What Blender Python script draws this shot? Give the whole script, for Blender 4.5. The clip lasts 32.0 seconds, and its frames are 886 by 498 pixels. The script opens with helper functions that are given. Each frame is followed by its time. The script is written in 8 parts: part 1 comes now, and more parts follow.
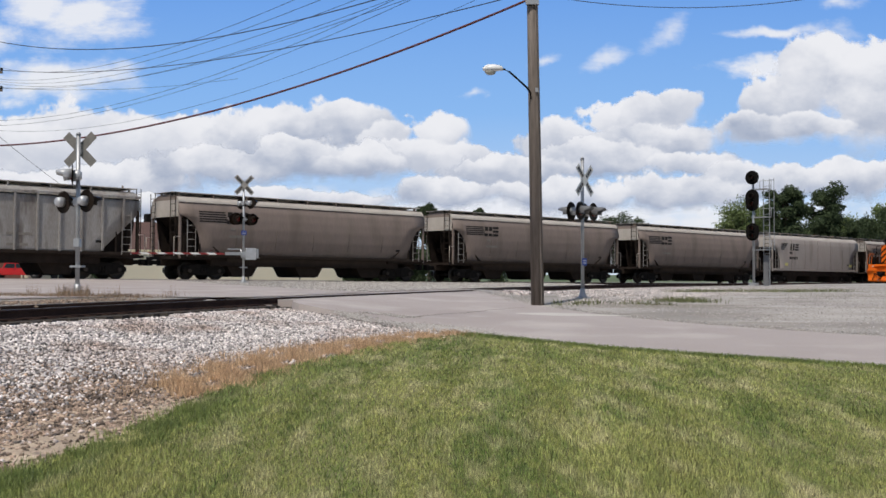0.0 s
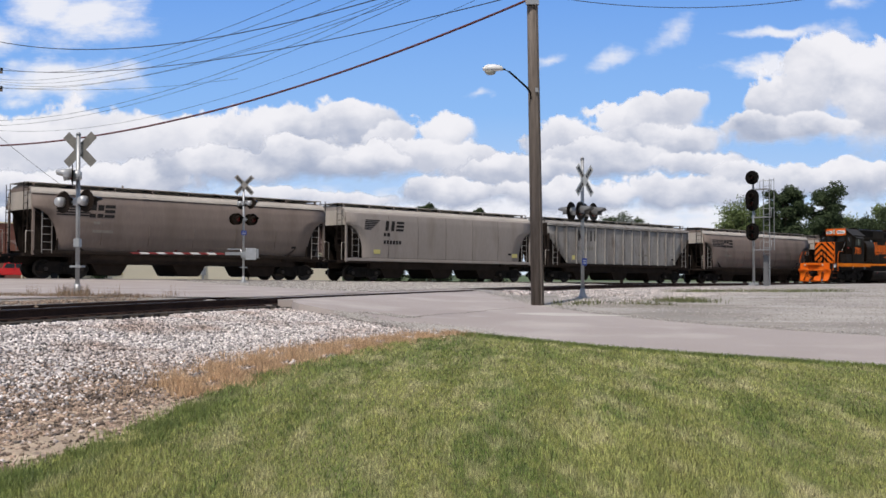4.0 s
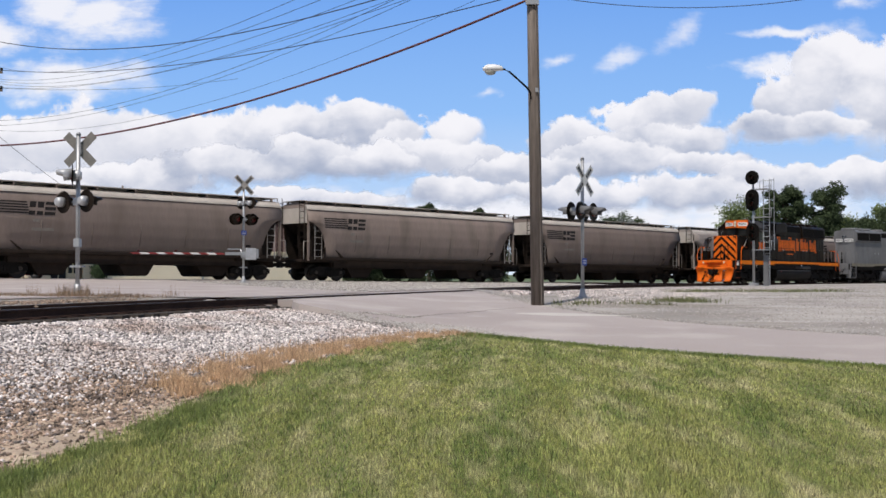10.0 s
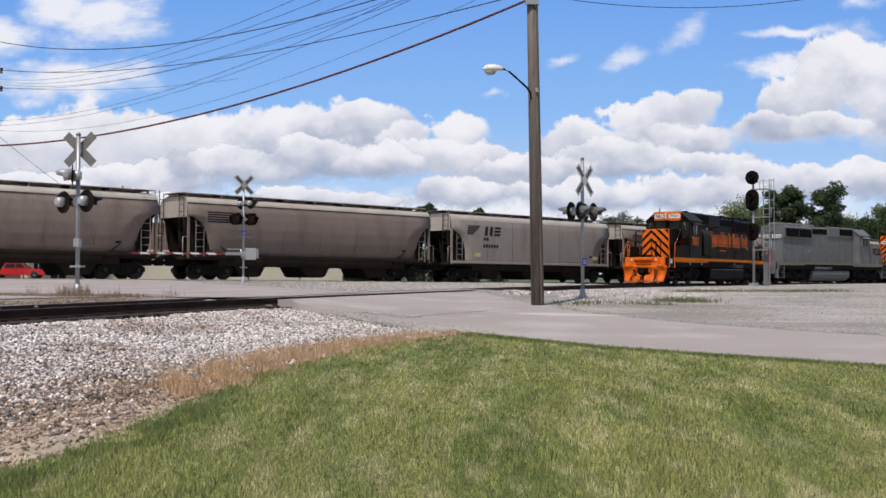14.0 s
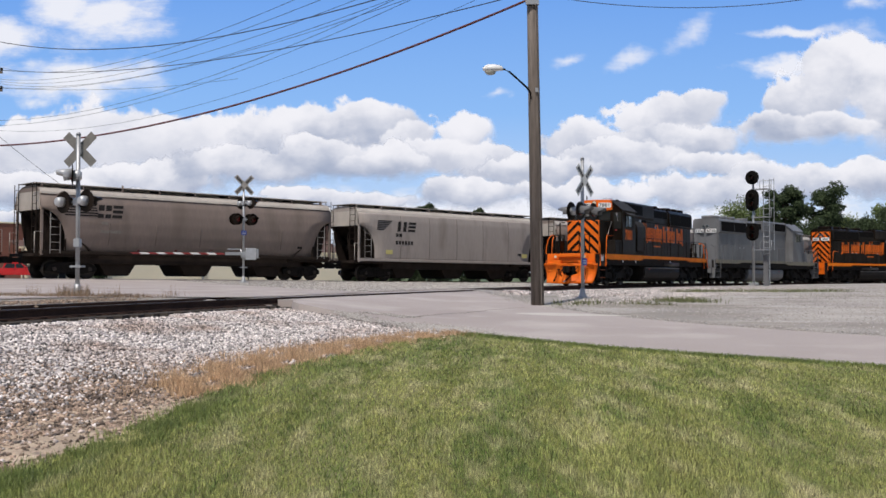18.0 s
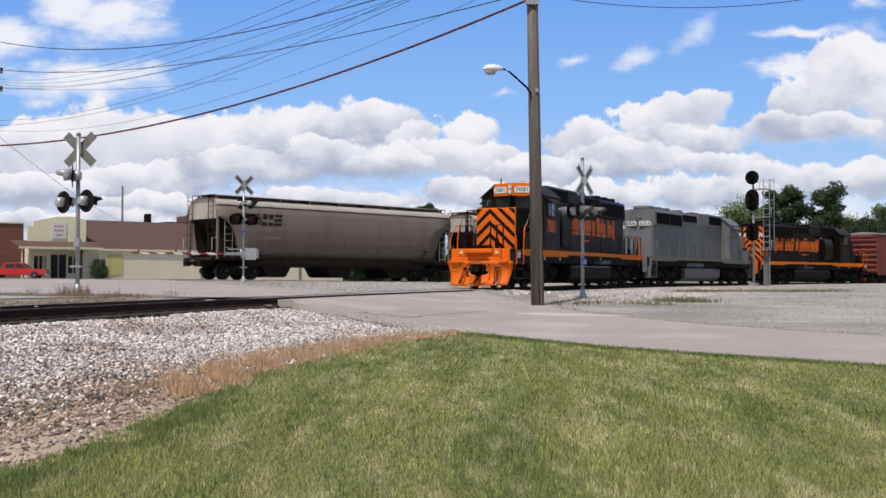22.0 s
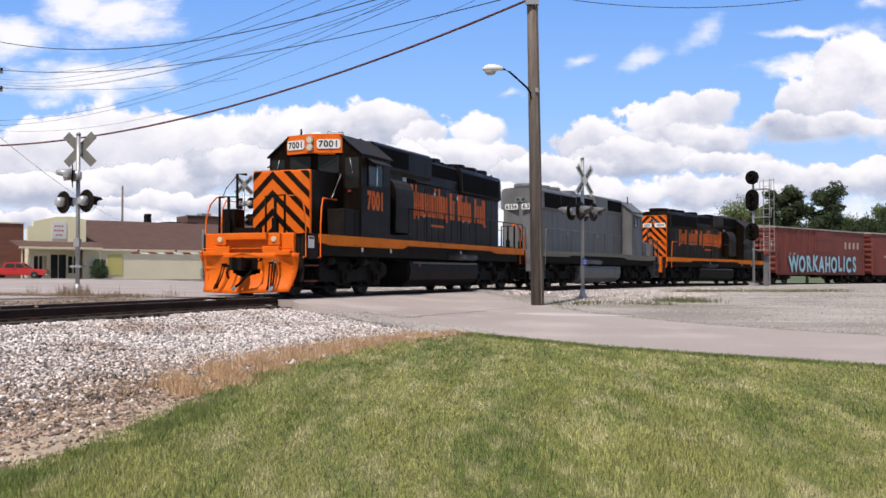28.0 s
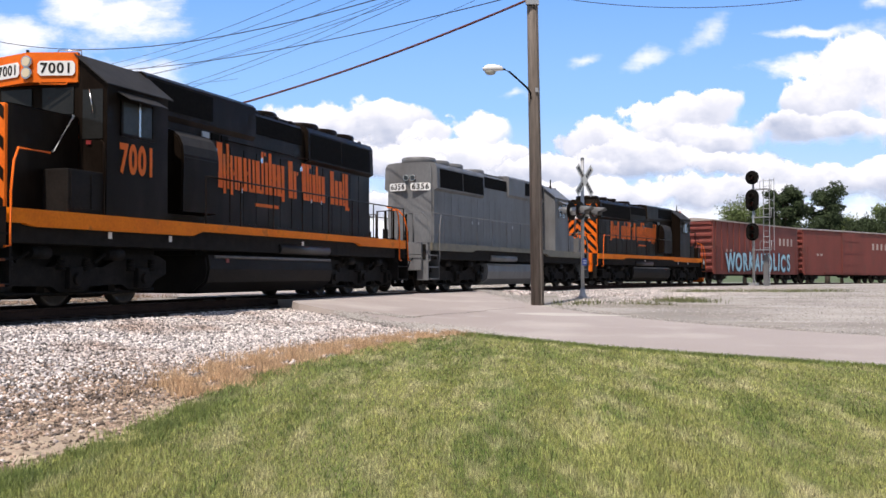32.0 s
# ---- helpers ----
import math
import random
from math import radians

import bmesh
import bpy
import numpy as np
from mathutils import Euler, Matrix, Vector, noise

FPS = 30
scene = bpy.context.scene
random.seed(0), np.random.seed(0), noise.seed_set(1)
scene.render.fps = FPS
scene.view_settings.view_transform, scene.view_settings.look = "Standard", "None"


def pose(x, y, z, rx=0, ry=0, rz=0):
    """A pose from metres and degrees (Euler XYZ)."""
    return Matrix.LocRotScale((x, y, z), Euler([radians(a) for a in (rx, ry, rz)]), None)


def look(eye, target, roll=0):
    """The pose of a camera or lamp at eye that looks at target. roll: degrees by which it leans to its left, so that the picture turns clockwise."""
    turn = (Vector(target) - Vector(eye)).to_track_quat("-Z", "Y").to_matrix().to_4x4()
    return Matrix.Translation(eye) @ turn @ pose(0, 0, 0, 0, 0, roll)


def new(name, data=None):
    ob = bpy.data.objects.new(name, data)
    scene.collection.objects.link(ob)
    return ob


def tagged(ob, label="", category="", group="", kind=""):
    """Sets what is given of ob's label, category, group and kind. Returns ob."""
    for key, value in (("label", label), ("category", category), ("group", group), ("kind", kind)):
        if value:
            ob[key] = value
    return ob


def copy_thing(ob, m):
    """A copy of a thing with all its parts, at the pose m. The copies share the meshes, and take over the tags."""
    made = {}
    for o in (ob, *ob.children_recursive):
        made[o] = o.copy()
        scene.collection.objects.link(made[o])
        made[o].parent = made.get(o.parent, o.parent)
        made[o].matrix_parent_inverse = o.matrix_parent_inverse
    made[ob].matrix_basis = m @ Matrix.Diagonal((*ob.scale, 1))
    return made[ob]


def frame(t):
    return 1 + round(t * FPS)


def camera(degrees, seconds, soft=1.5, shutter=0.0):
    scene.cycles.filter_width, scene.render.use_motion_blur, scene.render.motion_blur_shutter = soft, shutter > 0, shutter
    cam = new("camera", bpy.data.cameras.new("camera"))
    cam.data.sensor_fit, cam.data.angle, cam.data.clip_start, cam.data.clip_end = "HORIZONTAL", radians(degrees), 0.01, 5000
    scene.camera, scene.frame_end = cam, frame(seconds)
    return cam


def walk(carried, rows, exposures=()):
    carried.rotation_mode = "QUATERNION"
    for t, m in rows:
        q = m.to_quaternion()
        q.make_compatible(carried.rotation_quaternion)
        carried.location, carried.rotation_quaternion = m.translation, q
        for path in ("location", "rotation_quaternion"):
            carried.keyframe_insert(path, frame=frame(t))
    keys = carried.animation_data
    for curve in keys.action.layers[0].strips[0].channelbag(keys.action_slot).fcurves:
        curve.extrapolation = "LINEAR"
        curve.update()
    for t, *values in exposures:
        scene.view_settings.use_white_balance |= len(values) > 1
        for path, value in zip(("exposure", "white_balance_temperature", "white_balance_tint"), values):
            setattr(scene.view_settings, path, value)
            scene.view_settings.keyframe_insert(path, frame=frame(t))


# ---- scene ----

# the camera stands still on the lawn, a little above the height of the rails
cam = camera(44.29, 32.0, soft=1.55)
EYE = (0.0, 0.0, 0.592)
VIEW = look(EYE, (0.0, 100.0, 0.592 + 100 * math.tan(0.02324)))
walk(cam, [(0.0, VIEW), (32.0, VIEW)], [(0.0, -0.10, 6450, 11), (5.0, -0.02, 6500, 13), (9.0, 0.02, 6500, 13), (13.0, -0.06, 6450, 13), (19.0, -0.03, 6450, 13),
     (22.5, -0.02, 6500, 13), (24.5, 0.06, 6600, 14), (28.0, 0.16, 6650, 15), (32.0, 0.36, 6650, 15)])

# daylight: high summer sun from the left, blue sky
SUN_AZ = Vector((-0.42, -0.9075))
SUN_EL = radians(60)
world = bpy.data.worlds.new("world")
scene.world = world
world.use_nodes = True
_wn = world.node_tree.nodes
_sky = _wn.new("ShaderNodeTexSky")
_sky.sky_type = "NISHITA"
_sky.sun_disc = False
_sky.sun_elevation = SUN_EL
_sky.sun_rotation = math.atan2(SUN_AZ.x, SUN_AZ.y)
world.node_tree.links.new(_sky.outputs[0], _wn["Background"].inputs[0])
_wn["Background"].inputs[1].default_value = 0.088
_sun = new("sun", bpy.data.lights.new("sun", "SUN"))
_sun.data.energy = 3.9
_sun.data.angle = radians(0.6)
_sun.data.color = (1.0, 0.94, 0.845)
_sun.matrix_basis = look((SUN_AZ.x * 50 * math.cos(SUN_EL), SUN_AZ.y * 50 * math.cos(SUN_EL), 50 * math.sin(SUN_EL)), (0, 0, 0))

# ---- the plan: two tracks ----
NX, NY, NA, NK, NK2 = (0.10229, 41.48843, 1.17974, 0.003502, 0.00005594)
FX, FY, FA, FZ, FG = 1.40979, 71.49152, 0.7517, 0.12065, -0.0096


def near_heading(s):
    s = max(-45.0, min(64.0, s))
    return NA - NK * s - NK2 * s * abs(s)


_NP = {0: (NX, NY)}
for _i in range(1, 601):
    _a = near_heading(_i * 0.5 - 0.25)
    _NP[_i] = (_NP[_i - 1][0] + 0.5 * math.cos(_a), _NP[_i - 1][1] + 0.5 * math.sin(_a))
for _i in range(-1, -321, -1):
    _a = near_heading(_i * 0.5 + 0.25)
    _NP[_i] = (_NP[_i + 1][0] - 0.5 * math.cos(_a), _NP[_i + 1][1] - 0.5 * math.sin(_a))


def near_z(s):
    return 0.0 if s < 25 else -0.0035 * (min(s, 85) - 25)


def near(s, side=0.0):
    """A point of the near track; side: metres towards the camera's side."""
    f = s / 0.5
    i = max(-320, min(599, math.floor(f)))
    u = f - i
    a = near_heading(s)
    x = _NP[i][0] * (1 - u) + _NP[i + 1][0] * u
    y = _NP[i][1] * (1 - u) + _NP[i + 1][1] * u
    return Vector((x + side * math.sin(a), y - side * math.cos(a), near_z(s)))


def far_z(s):
    return FZ + FG * max(-40.0, min(70.0, s))


def far(s, side=0.0):
    return Vector((FX + s * math.cos(FA) + side * math.sin(FA), FY + s * math.sin(FA) - side * math.cos(FA), far_z(s)))


def on_track(track, s, sense, half):
    """Pose of a rail vehicle whose centre is at s; sense +1: its front points to growing s."""
    a, b = track(s + sense * half), track(s - sense * half)
    c, d = (a + b) / 2, (a - b).normalized()
    left = Vector((-d.y, d.x, 0)).normalized()
    up = d.cross(left)
    m = Matrix((d, left, up)).transposed().to_4x4()
    m.translation = c
    return m


NEAR_V, NEAR_S = 3.032, -16.47
FAR_V = 11.83
HOPPER_SHIFT = -0.85
UNIT = 20.98
HOPPER_GAPS = [91.0, 72.4, 53.8, 35.9, 16.5, -2.9, -22.1, -40.9, -58.25, -76.6, -94.2, -113.25, -132.2, -150.55, -168.35, -186.9, -205.4, -223.08, -242.2, -260.9, -280.2]
HOPPER_KINDS = "AABAAAWBABAAABAABAAA"


def near_centre(t):
    return NEAR_S + (32.0 - t) * NEAR_V + float(np.interp(t, (0, 3, 5, 7, 8, 10, 14, 16), (0.2, 0.3, 0.65, 0.95, 0.95, 0.7, 0.1, 0.0)))


# ---- materials ----
def mat(name, a, b=None, scale=3.0, rough=0.6, metal=0.0, bump=0.15, fine=40.0, stretch=(1, 1, 1), rand=0.0, mixlow=0.35, mixhigh=0.65, coat=0.0, spots=None, gloss=0.5):
    """Base colour between a and b by two sizes of noise, with fine relief. rand: spread of brightness from piece to piece."""
    m = bpy.data.materials.new(name)
    m.use_nodes = True
    nt = m.node_tree
    n, l = nt.nodes, nt.links
    p = n["Principled BSDF"]
    b = b or tuple(c * 0.75 for c in a)
    co = n.new("ShaderNodeTexCoord")
    mp = n.new("ShaderNodeMapping")
    mp.inputs["Scale"].default_value = stretch
    l.new(co.outputs["Object"], mp.inputs[0])
    t1 = n.new("ShaderNodeTexNoise")
    t1.inputs["Scale"].default_value, t1.inputs["Detail"].default_value = scale, 6
    t2 = n.new("ShaderNodeTexNoise")
    t2.inputs["Scale"].default_value, t2.inputs["Detail"].default_value = fine, 4
    l.new(mp.outputs[0], t1.inputs["Vector"])
    l.new(mp.outputs[0], t2.inputs["Vector"])
    ad = n.new("ShaderNodeMath")
    ad.operation = "MULTIPLY_ADD"
    ad.inputs[1].default_value = 0.45
    l.new(t2.outputs["Fac"], ad.inputs[0])
    sc = n.new("ShaderNodeMath")
    sc.operation = "MULTIPLY"
    sc.inputs[1].default_value = 0.55
    l.new(t1.outputs["Fac"], sc.inputs[0])
    l.new(sc.outputs[0], ad.inputs[2])
    rp = n.new("ShaderNodeValToRGB")
    rp.color_ramp.elements[0].position, rp.color_ramp.elements[1].position = mixlow, mixhigh
    rp.color_ramp.elements[0].color, rp.color_ramp.elements[1].color = (*b, 1), (*a, 1)
    l.new(ad.outputs[0], rp.inputs[0])
    out = rp.outputs[0]
    if rand:
        oi = n.new("ShaderNodeObjectInfo")
        mr = n.new("ShaderNodeMapRange")
        mr.inputs[3].default_value, mr.inputs[4].default_value = 1 - rand, 1 + rand
        l.new(oi.outputs["Random"], mr.inputs[0])
        hs = n.new("ShaderNodeHueSaturation")
        l.new(mr.outputs[0], hs.inputs["Value"])
        l.new(out, hs.inputs["Color"])
        out = hs.outputs[0]
    if spots:
        colour, size, low, high = spots
        t3 = n.new("ShaderNodeTexNoise")
        t3.inputs["Scale"].default_value, t3.inputs["Detail"].default_value = size, 5
        l.new(mp.outputs[0], t3.inputs["Vector"])
        mr = n.new("ShaderNodeMapRange")
        mr.inputs[1].default_value, mr.inputs[2].default_value = low, high
        l.new(t3.outputs["Fac"], mr.inputs[0])
        mx = n.new("ShaderNodeMix")
        mx.data_type = "RGBA"
        l.new(mr.outputs[0], mx.inputs[0])
        l.new(out, mx.inputs[6])
        mx.inputs[7].default_value = (*colour, 1)
        out = mx.outputs[2]
    l.new(out, p.inputs["Base Color"])
    p.inputs["Roughness"].default_value = rough
    p.inputs["Metallic"].default_value = metal
    p.inputs["Coat Weight"].default_value = coat
    p.inputs["Specular IOR Level"].default_value = gloss
    if bump:
        bp = n.new("ShaderNodeBump")
        bp.inputs["Strength"].default_value = bump
        bp.inputs["Distance"].default_value = 0.02
        l.new(t2.outputs["Fac"], bp.inputs["Height"])
        l.new(bp.outputs[0], p.inputs["Normal"])
    return m


def island(m, spread=0.4):
    """Let brightness vary from one loose piece of a joined mesh to the next."""
    nt = m.node_tree
    p = nt.nodes["Principled BSDF"]
    src = p.inputs["Base Color"].links[0].from_socket
    g = nt.nodes.new("ShaderNodeNewGeometry")
    mr = nt.nodes.new("ShaderNodeMapRange")
    mr.inputs[3].default_value, mr.inputs[4].default_value = 1 - spread, 1 + spread
    nt.links.new(g.outputs["Random Per Island"], mr.inputs[0])
    hs = nt.nodes.new("ShaderNodeHueSaturation")
    nt.links.new(mr.outputs[0], hs.inputs["Value"])
    nt.links.new(src, hs.inputs["Color"])
    nt.links.new(hs.outputs[0], p.inputs["Base Color"])
    return m


M_BLACK = mat("black_paint", (0.0125, 0.0086, 0.0063), (0.0068, 0.0047, 0.0036), 2.5, 0.38, 0, 0.05, 30, stretch=(1, 1, 0.4), spots=((0.032, 0.025, 0.021), 1.3, 0.48, 0.80), gloss=0.06)
M_BLACK.node_tree.nodes["Principled BSDF"].inputs["Specular Tint"].default_value = (1.0, 0.74, 0.52, 1)
M_ORANGE = mat("orange_paint", (0.84, 0.165, 0.007), (0.68, 0.115, 0.006), 2.0, 0.55, 0, 0.05, 30, spots=((0.45, 0.11, 0.015), 2.0, 0.54, 0.85), gloss=0.2)
M_ORANGE_SILL = mat("orange_sill_paint", (0.86, 0.225, 0.006), (0.68, 0.155, 0.006), 1.5, 0.6, 0, 0.05, 22, spots=((0.30, 0.10, 0.02), 3.0, 0.60, 0.80), gloss=0.12)
M_GREY = mat("grey_paint", (0.175, 0.178, 0.183), (0.130, 0.134, 0.138), 1.2, 0.5, 0, 0.08, 18, stretch=(1, 1, 0.35), spots=((0.085, 0.08, 0.078), 1.1, 0.47, 0.80), gloss=0.3)
M_GREY_SILL = mat("grey_yellow_sill", (0.22, 0.195, 0.13), (0.14, 0.13, 0.105), 3, 0.6, 0, 0.1, 20)
M_WHITE = mat("white_enamel", (0.80, 0.80, 0.78), (0.70, 0.70, 0.68), 4, 0.4, 0, 0.02)
M_TRUCK = mat("truck_grime", (0.020, 0.017, 0.015), (0.007, 0.0065, 0.006), 5, 0.8, 0.0, 0.3, 40, gloss=0.12)
M_STEP_EDGE = mat("worn_brown_orange", (0.24, 0.075, 0.03), (0.10, 0.035, 0.02), 6, 0.8, 0, 0.2, 30, gloss=0.1)
M_RESERVOIR = mat("worn_glossy_black", (0.026, 0.023, 0.021), (0.014, 0.012, 0.011), 2, 0.38, 0.0, 0.08, 25, stretch=(0.4, 1, 1), gloss=0.35)
# brighter than the tank: a highlight along its top, painted in
M_TANK_GLINT = mat("tank_edge_highlight", (0.16, 0.15, 0.145), (0.07, 0.065, 0.06), 3, 0.4, 0.0, 0.1, 25, gloss=0.5)
M_TANK = mat("tank_grime", (0.021, 0.0175, 0.0155), (0.011, 0.0095, 0.0085), 2, 0.55, 0.0, 0.1, 25, stretch=(0.4, 1, 1), gloss=0.07)
M_WHEEL = mat("wheel_steel", (0.07, 0.06, 0.05), (0.04, 0.032, 0.028), 6, 0.5, 0.7, 0.1)
M_DARK = mat("dark_grille", (0.011, 0.010, 0.0095), (0.006, 0.0055, 0.005), 8, 0.8, 0, 0.2, 60, gloss=0.04)
M_CHROME = mat("bright_metal", (0.65, 0.65, 0.66), (0.5, 0.5, 0.5), 10, 0.22, 0.9, 0.02)
M_HOPPER = mat("hopper_grey_paint", (0.268, 0.215, 0.186), (0.165, 0.127, 0.107), 0.6, 0.62, 0, 0.03, 9, stretch=(1.0, 1, 0.28), rand=0.16, mixlow=0.18, mixhigh=0.82, spots=((0.15, 0.118, 0.095), 1.1, 0.50, 0.80), gloss=0.3)
M_HOPPER_PALE = mat("hopper_pale_grey_paint", (0.37, 0.328, 0.298), (0.26, 0.226, 0.203), 0.6, 0.6, 0, 0.03, 9, stretch=(1.0, 1, 0.28), rand=0.10, mixlow=0.18, mixhigh=0.82, spots=((0.20, 0.17, 0.145), 1.1, 0.55, 0.85), gloss=0.3)
# paler than the sides: sunlight on the car tops put into the colour
M_HOPPER_TOP = mat("hopper_sunlit_pale", (0.50, 0.455, 0.40), (0.36, 0.32, 0.28), 1.2, 0.6, 0, 0.1, 20)
M_HOPPER_OLD = mat("weathered_hopper_paint", (0.34, 0.33, 0.315), (0.20, 0.175, 0.155), 1.2, 0.7, 0, 0.15, 16, stretch=(1.6, 1, 0.3), spots=((0.10, 0.075, 0.06), 1.6, 0.54, 0.75))
# near-black: grime, with the shade beneath the cars put into the colour
M_HOPPER_LOW = mat("hopper_underside_shade_grime", (0.034, 0.025, 0.020), (0.018, 0.0135, 0.011), 2, 0.85, 0, 0.2, 20, gloss=0.1)
M_LOGO = mat("dark_marking_paint", (0.018, 0.016, 0.016), (0.032, 0.029, 0.027), 3, 0.7, 0, 0.02, gloss=0.1)
M_RED = mat("oxide_red_paint", (0.205, 0.045, 0.033), (0.145, 0.034, 0.026), 1.0, 0.65, 0, 0.12, 18, stretch=(1, 1, 0.35), rand=0.12, spots=((0.10, 0.045, 0.035), 1.5, 0.56, 0.8))
M_RED_TOP = mat("galvanised_roof_edge", (0.46, 0.40, 0.36), (0.34, 0.28, 0.25), 3, 0.5, 0.3, 0.05)
M_SPRAY = mat("light_blue_spray_paint", (0.44, 0.65, 0.75), (0.20, 0.42, 0.55), 2, 0.6, 0, 0.02)
M_SPRAY_DARK = mat("dark_blue_spray_paint", (0.05, 0.10, 0.16), (0.03, 0.06, 0.1), 3, 0.6, 0, 0.02)
M_RAIL = mat("rusty_rail_side", (0.070, 0.042, 0.032), (0.038, 0.024, 0.020), 3, 0.9, 0.0, 0.2, 30, gloss=0.1)
M_RAIL_TOP = mat("polished_rail_head", (0.20, 0.165, 0.14), (0.12, 0.095, 0.08), 6, 0.5, 0.6, 0.02)
M_TIE = mat("creosote_tie_wood", (0.060, 0.048, 0.038), (0.032, 0.026, 0.021), 4, 0.9, 0, 0.4, 30, stretch=(1, 6, 1), rand=0.25)
M_GALV = mat("galvanised_steel", (0.42, 0.43, 0.44), (0.31, 0.32, 0.33), 6, 0.45, 0.5, 0.05, 40)
M_ALU = mat("aluminium_paint", (0.55, 0.56, 0.57), (0.42, 0.43, 0.44), 5, 0.45, 0.4, 0.05, 30)
M_XBUCK_BACK = mat("bare_sign_back", (0.22, 0.21, 0.19), (0.14, 0.135, 0.12), 6, 0.6, 0.3, 0.05, 30)
M_REDSTRIPE = mat("red_reflective_sheet", (0.25, 0.024, 0.024), (0.18, 0.02, 0.02), 5, 0.5, 0, 0.02)
M_LENS = mat("dark_red_lens", (0.09, 0.006, 0.006), (0.05, 0.004, 0.004), 8, 0.12, 0, 0.02)
M_BLUE_SIGN = mat("blue_sign_sheet", (0.03, 0.09, 0.45), (0.03, 0.07, 0.36), 8, 0.4, 0, 0.02)
M_POLE = mat("weathered_pole_wood", (0.205, 0.172, 0.146), (0.092, 0.074, 0.061), 5, 0.9, 0, 0.5, 18, stretch=(3, 3, 0.12))
M_REFRACTOR = mat("lamp_refractor", (0.42, 0.42, 0.36), (0.34, 0.34, 0.3), 6, 0.3, 0, 0.02)
M_WIRE = mat("black_cable", (0.03, 0.03, 0.035), (0.02, 0.02, 0.02), 5, 0.7, 0, 0)
M_WIRE_RED = mat("reddish_cable_bundle", (0.125, 0.032, 0.034), (0.075, 0.022, 0.024), 3, 0.8, 0, 0)
M_WALL = mat("cream_yellow_siding", (0.80, 0.735, 0.56), (0.73, 0.665, 0.50), 0.6, 0.75, 0, 0.05, 12)
M_WALL_BRIGHT = mat("bright_cream_stucco", (0.86, 0.82, 0.56), (0.80, 0.76, 0.50), 0.8, 0.8, 0, 0.08, 14)
M_DOORYELLOW = mat("yellow_panel_paint", (0.60, 0.54, 0.20), (0.54, 0.48, 0.17), 1, 0.7, 0, 0.03)
M_ROOF = mat("brown_shingle", (0.128, 0.074, 0.060), (0.095, 0.054, 0.045), 1.2, 0.9, 0, 0.4, 25, stretch=(1, 1, 4))
M_BRICK = mat("red_brick", (0.235, 0.100, 0.072), (0.165, 0.068, 0.050), 0.8, 0.9, 0, 0.3, 20, stretch=(1, 1, 4))
M_BRICK_DARK = mat("dark_brown_brick", (0.120, 0.066, 0.055), (0.085, 0.048, 0.040), 0.8, 0.9, 0, 0.3, 20, stretch=(1, 1, 4))
M_TRIM = mat("pale_trim", (0.78, 0.72, 0.50), (0.68, 0.62, 0.42), 3, 0.6, 0, 0.02)
M_GLASS = mat("dark_window_glass", (0.030, 0.036, 0.042), (0.020, 0.024, 0.028), 2, 0.06, 0, 0)
M_CABGLASS = mat("cab_window_glass", (0.050, 0.052, 0.050), (0.030, 0.032, 0.030), 2, 0.15, 0, 0, gloss=0.15)
M_FRONTGLASS = mat("dark_cab_front_glass", (0.022, 0.022, 0.021), (0.014, 0.014, 0.013), 2, 0.12, 0, 0, gloss=0.2)
M_CAR_RED = mat("red_car_paint", (0.52, 0.020, 0.022), (0.46, 0.016, 0.018), 1, 0.25, 0, 0, coat=0.6)
M_TYRE = mat("tyre_rubber", (0.02, 0.02, 0.02), (0.014, 0.014, 0.014), 10, 0.85, 0, 0.1)
M_BARK = mat("tree_bark", (0.10, 0.075, 0.055), (0.055, 0.042, 0.032), 6, 0.95, 0, 0.5, 20, stretch=(2, 2, 0.4))
M_LEAF = island(mat("tree_leaves", (0.056, 0.078, 0.036), (0.034, 0.053, 0.024), 0.5, 0.8, 0, 0, 4, gloss=0.2), 0.25)
M_LEAF_LIGHT = island(mat("light_leaves", (0.150, 0.190, 0.075), (0.100, 0.140, 0.050), 0.5, 0.8, 0, 0, 4, gloss=0.2), 0.25)
M_BUSH = island(mat("bush_leaves", (0.048, 0.085, 0.028), (0.026, 0.052, 0.018), 2, 0.7, 0, 0, 8), 0.4)
M_ASPHALT = mat("worn_pale_asphalt", (0.39, 0.342, 0.315), (0.315, 0.272, 0.25), 0.22, 0.92, 0, 0.25, 60, spots=((0.47, 0.425, 0.39), 0.5, 0.50, 0.80))
M_CONCRETE = mat("pale_concrete", (0.54, 0.51, 0.46), (0.44, 0.41, 0.37), 0.8, 0.9, 0, 0.2, 40)
M_BALLAST = mat("ballast_bed", (0.34, 0.31, 0.29), (0.12, 0.10, 0.09), 18, 0.95, 0, 1.0, 55, mixlow=0.40, mixhigh=0.58)
M_STONE_WARM = island(mat("warm_gravel_stone", (0.47, 0.44, 0.405), (0.32, 0.295, 0.27), 9, 0.9, 0, 0.3, 60), 0.4)
M_STONE = island(mat("ballast_stone", (0.70, 0.65, 0.625), (0.37, 0.325, 0.30), 9, 0.9, 0, 0.3, 60, spots=((0.31, 0.235, 0.195), 0.7, 0.47, 0.72)), 0.8)
M_STONE_DIRTY = island(mat("dirt_stained_stone", (0.42, 0.315, 0.235), (0.18, 0.125, 0.092), 5, 0.95, 0, 0.3, 60, spots=((0.12, 0.09, 0.07), 3.0, 0.48, 0.66)), 0.8)
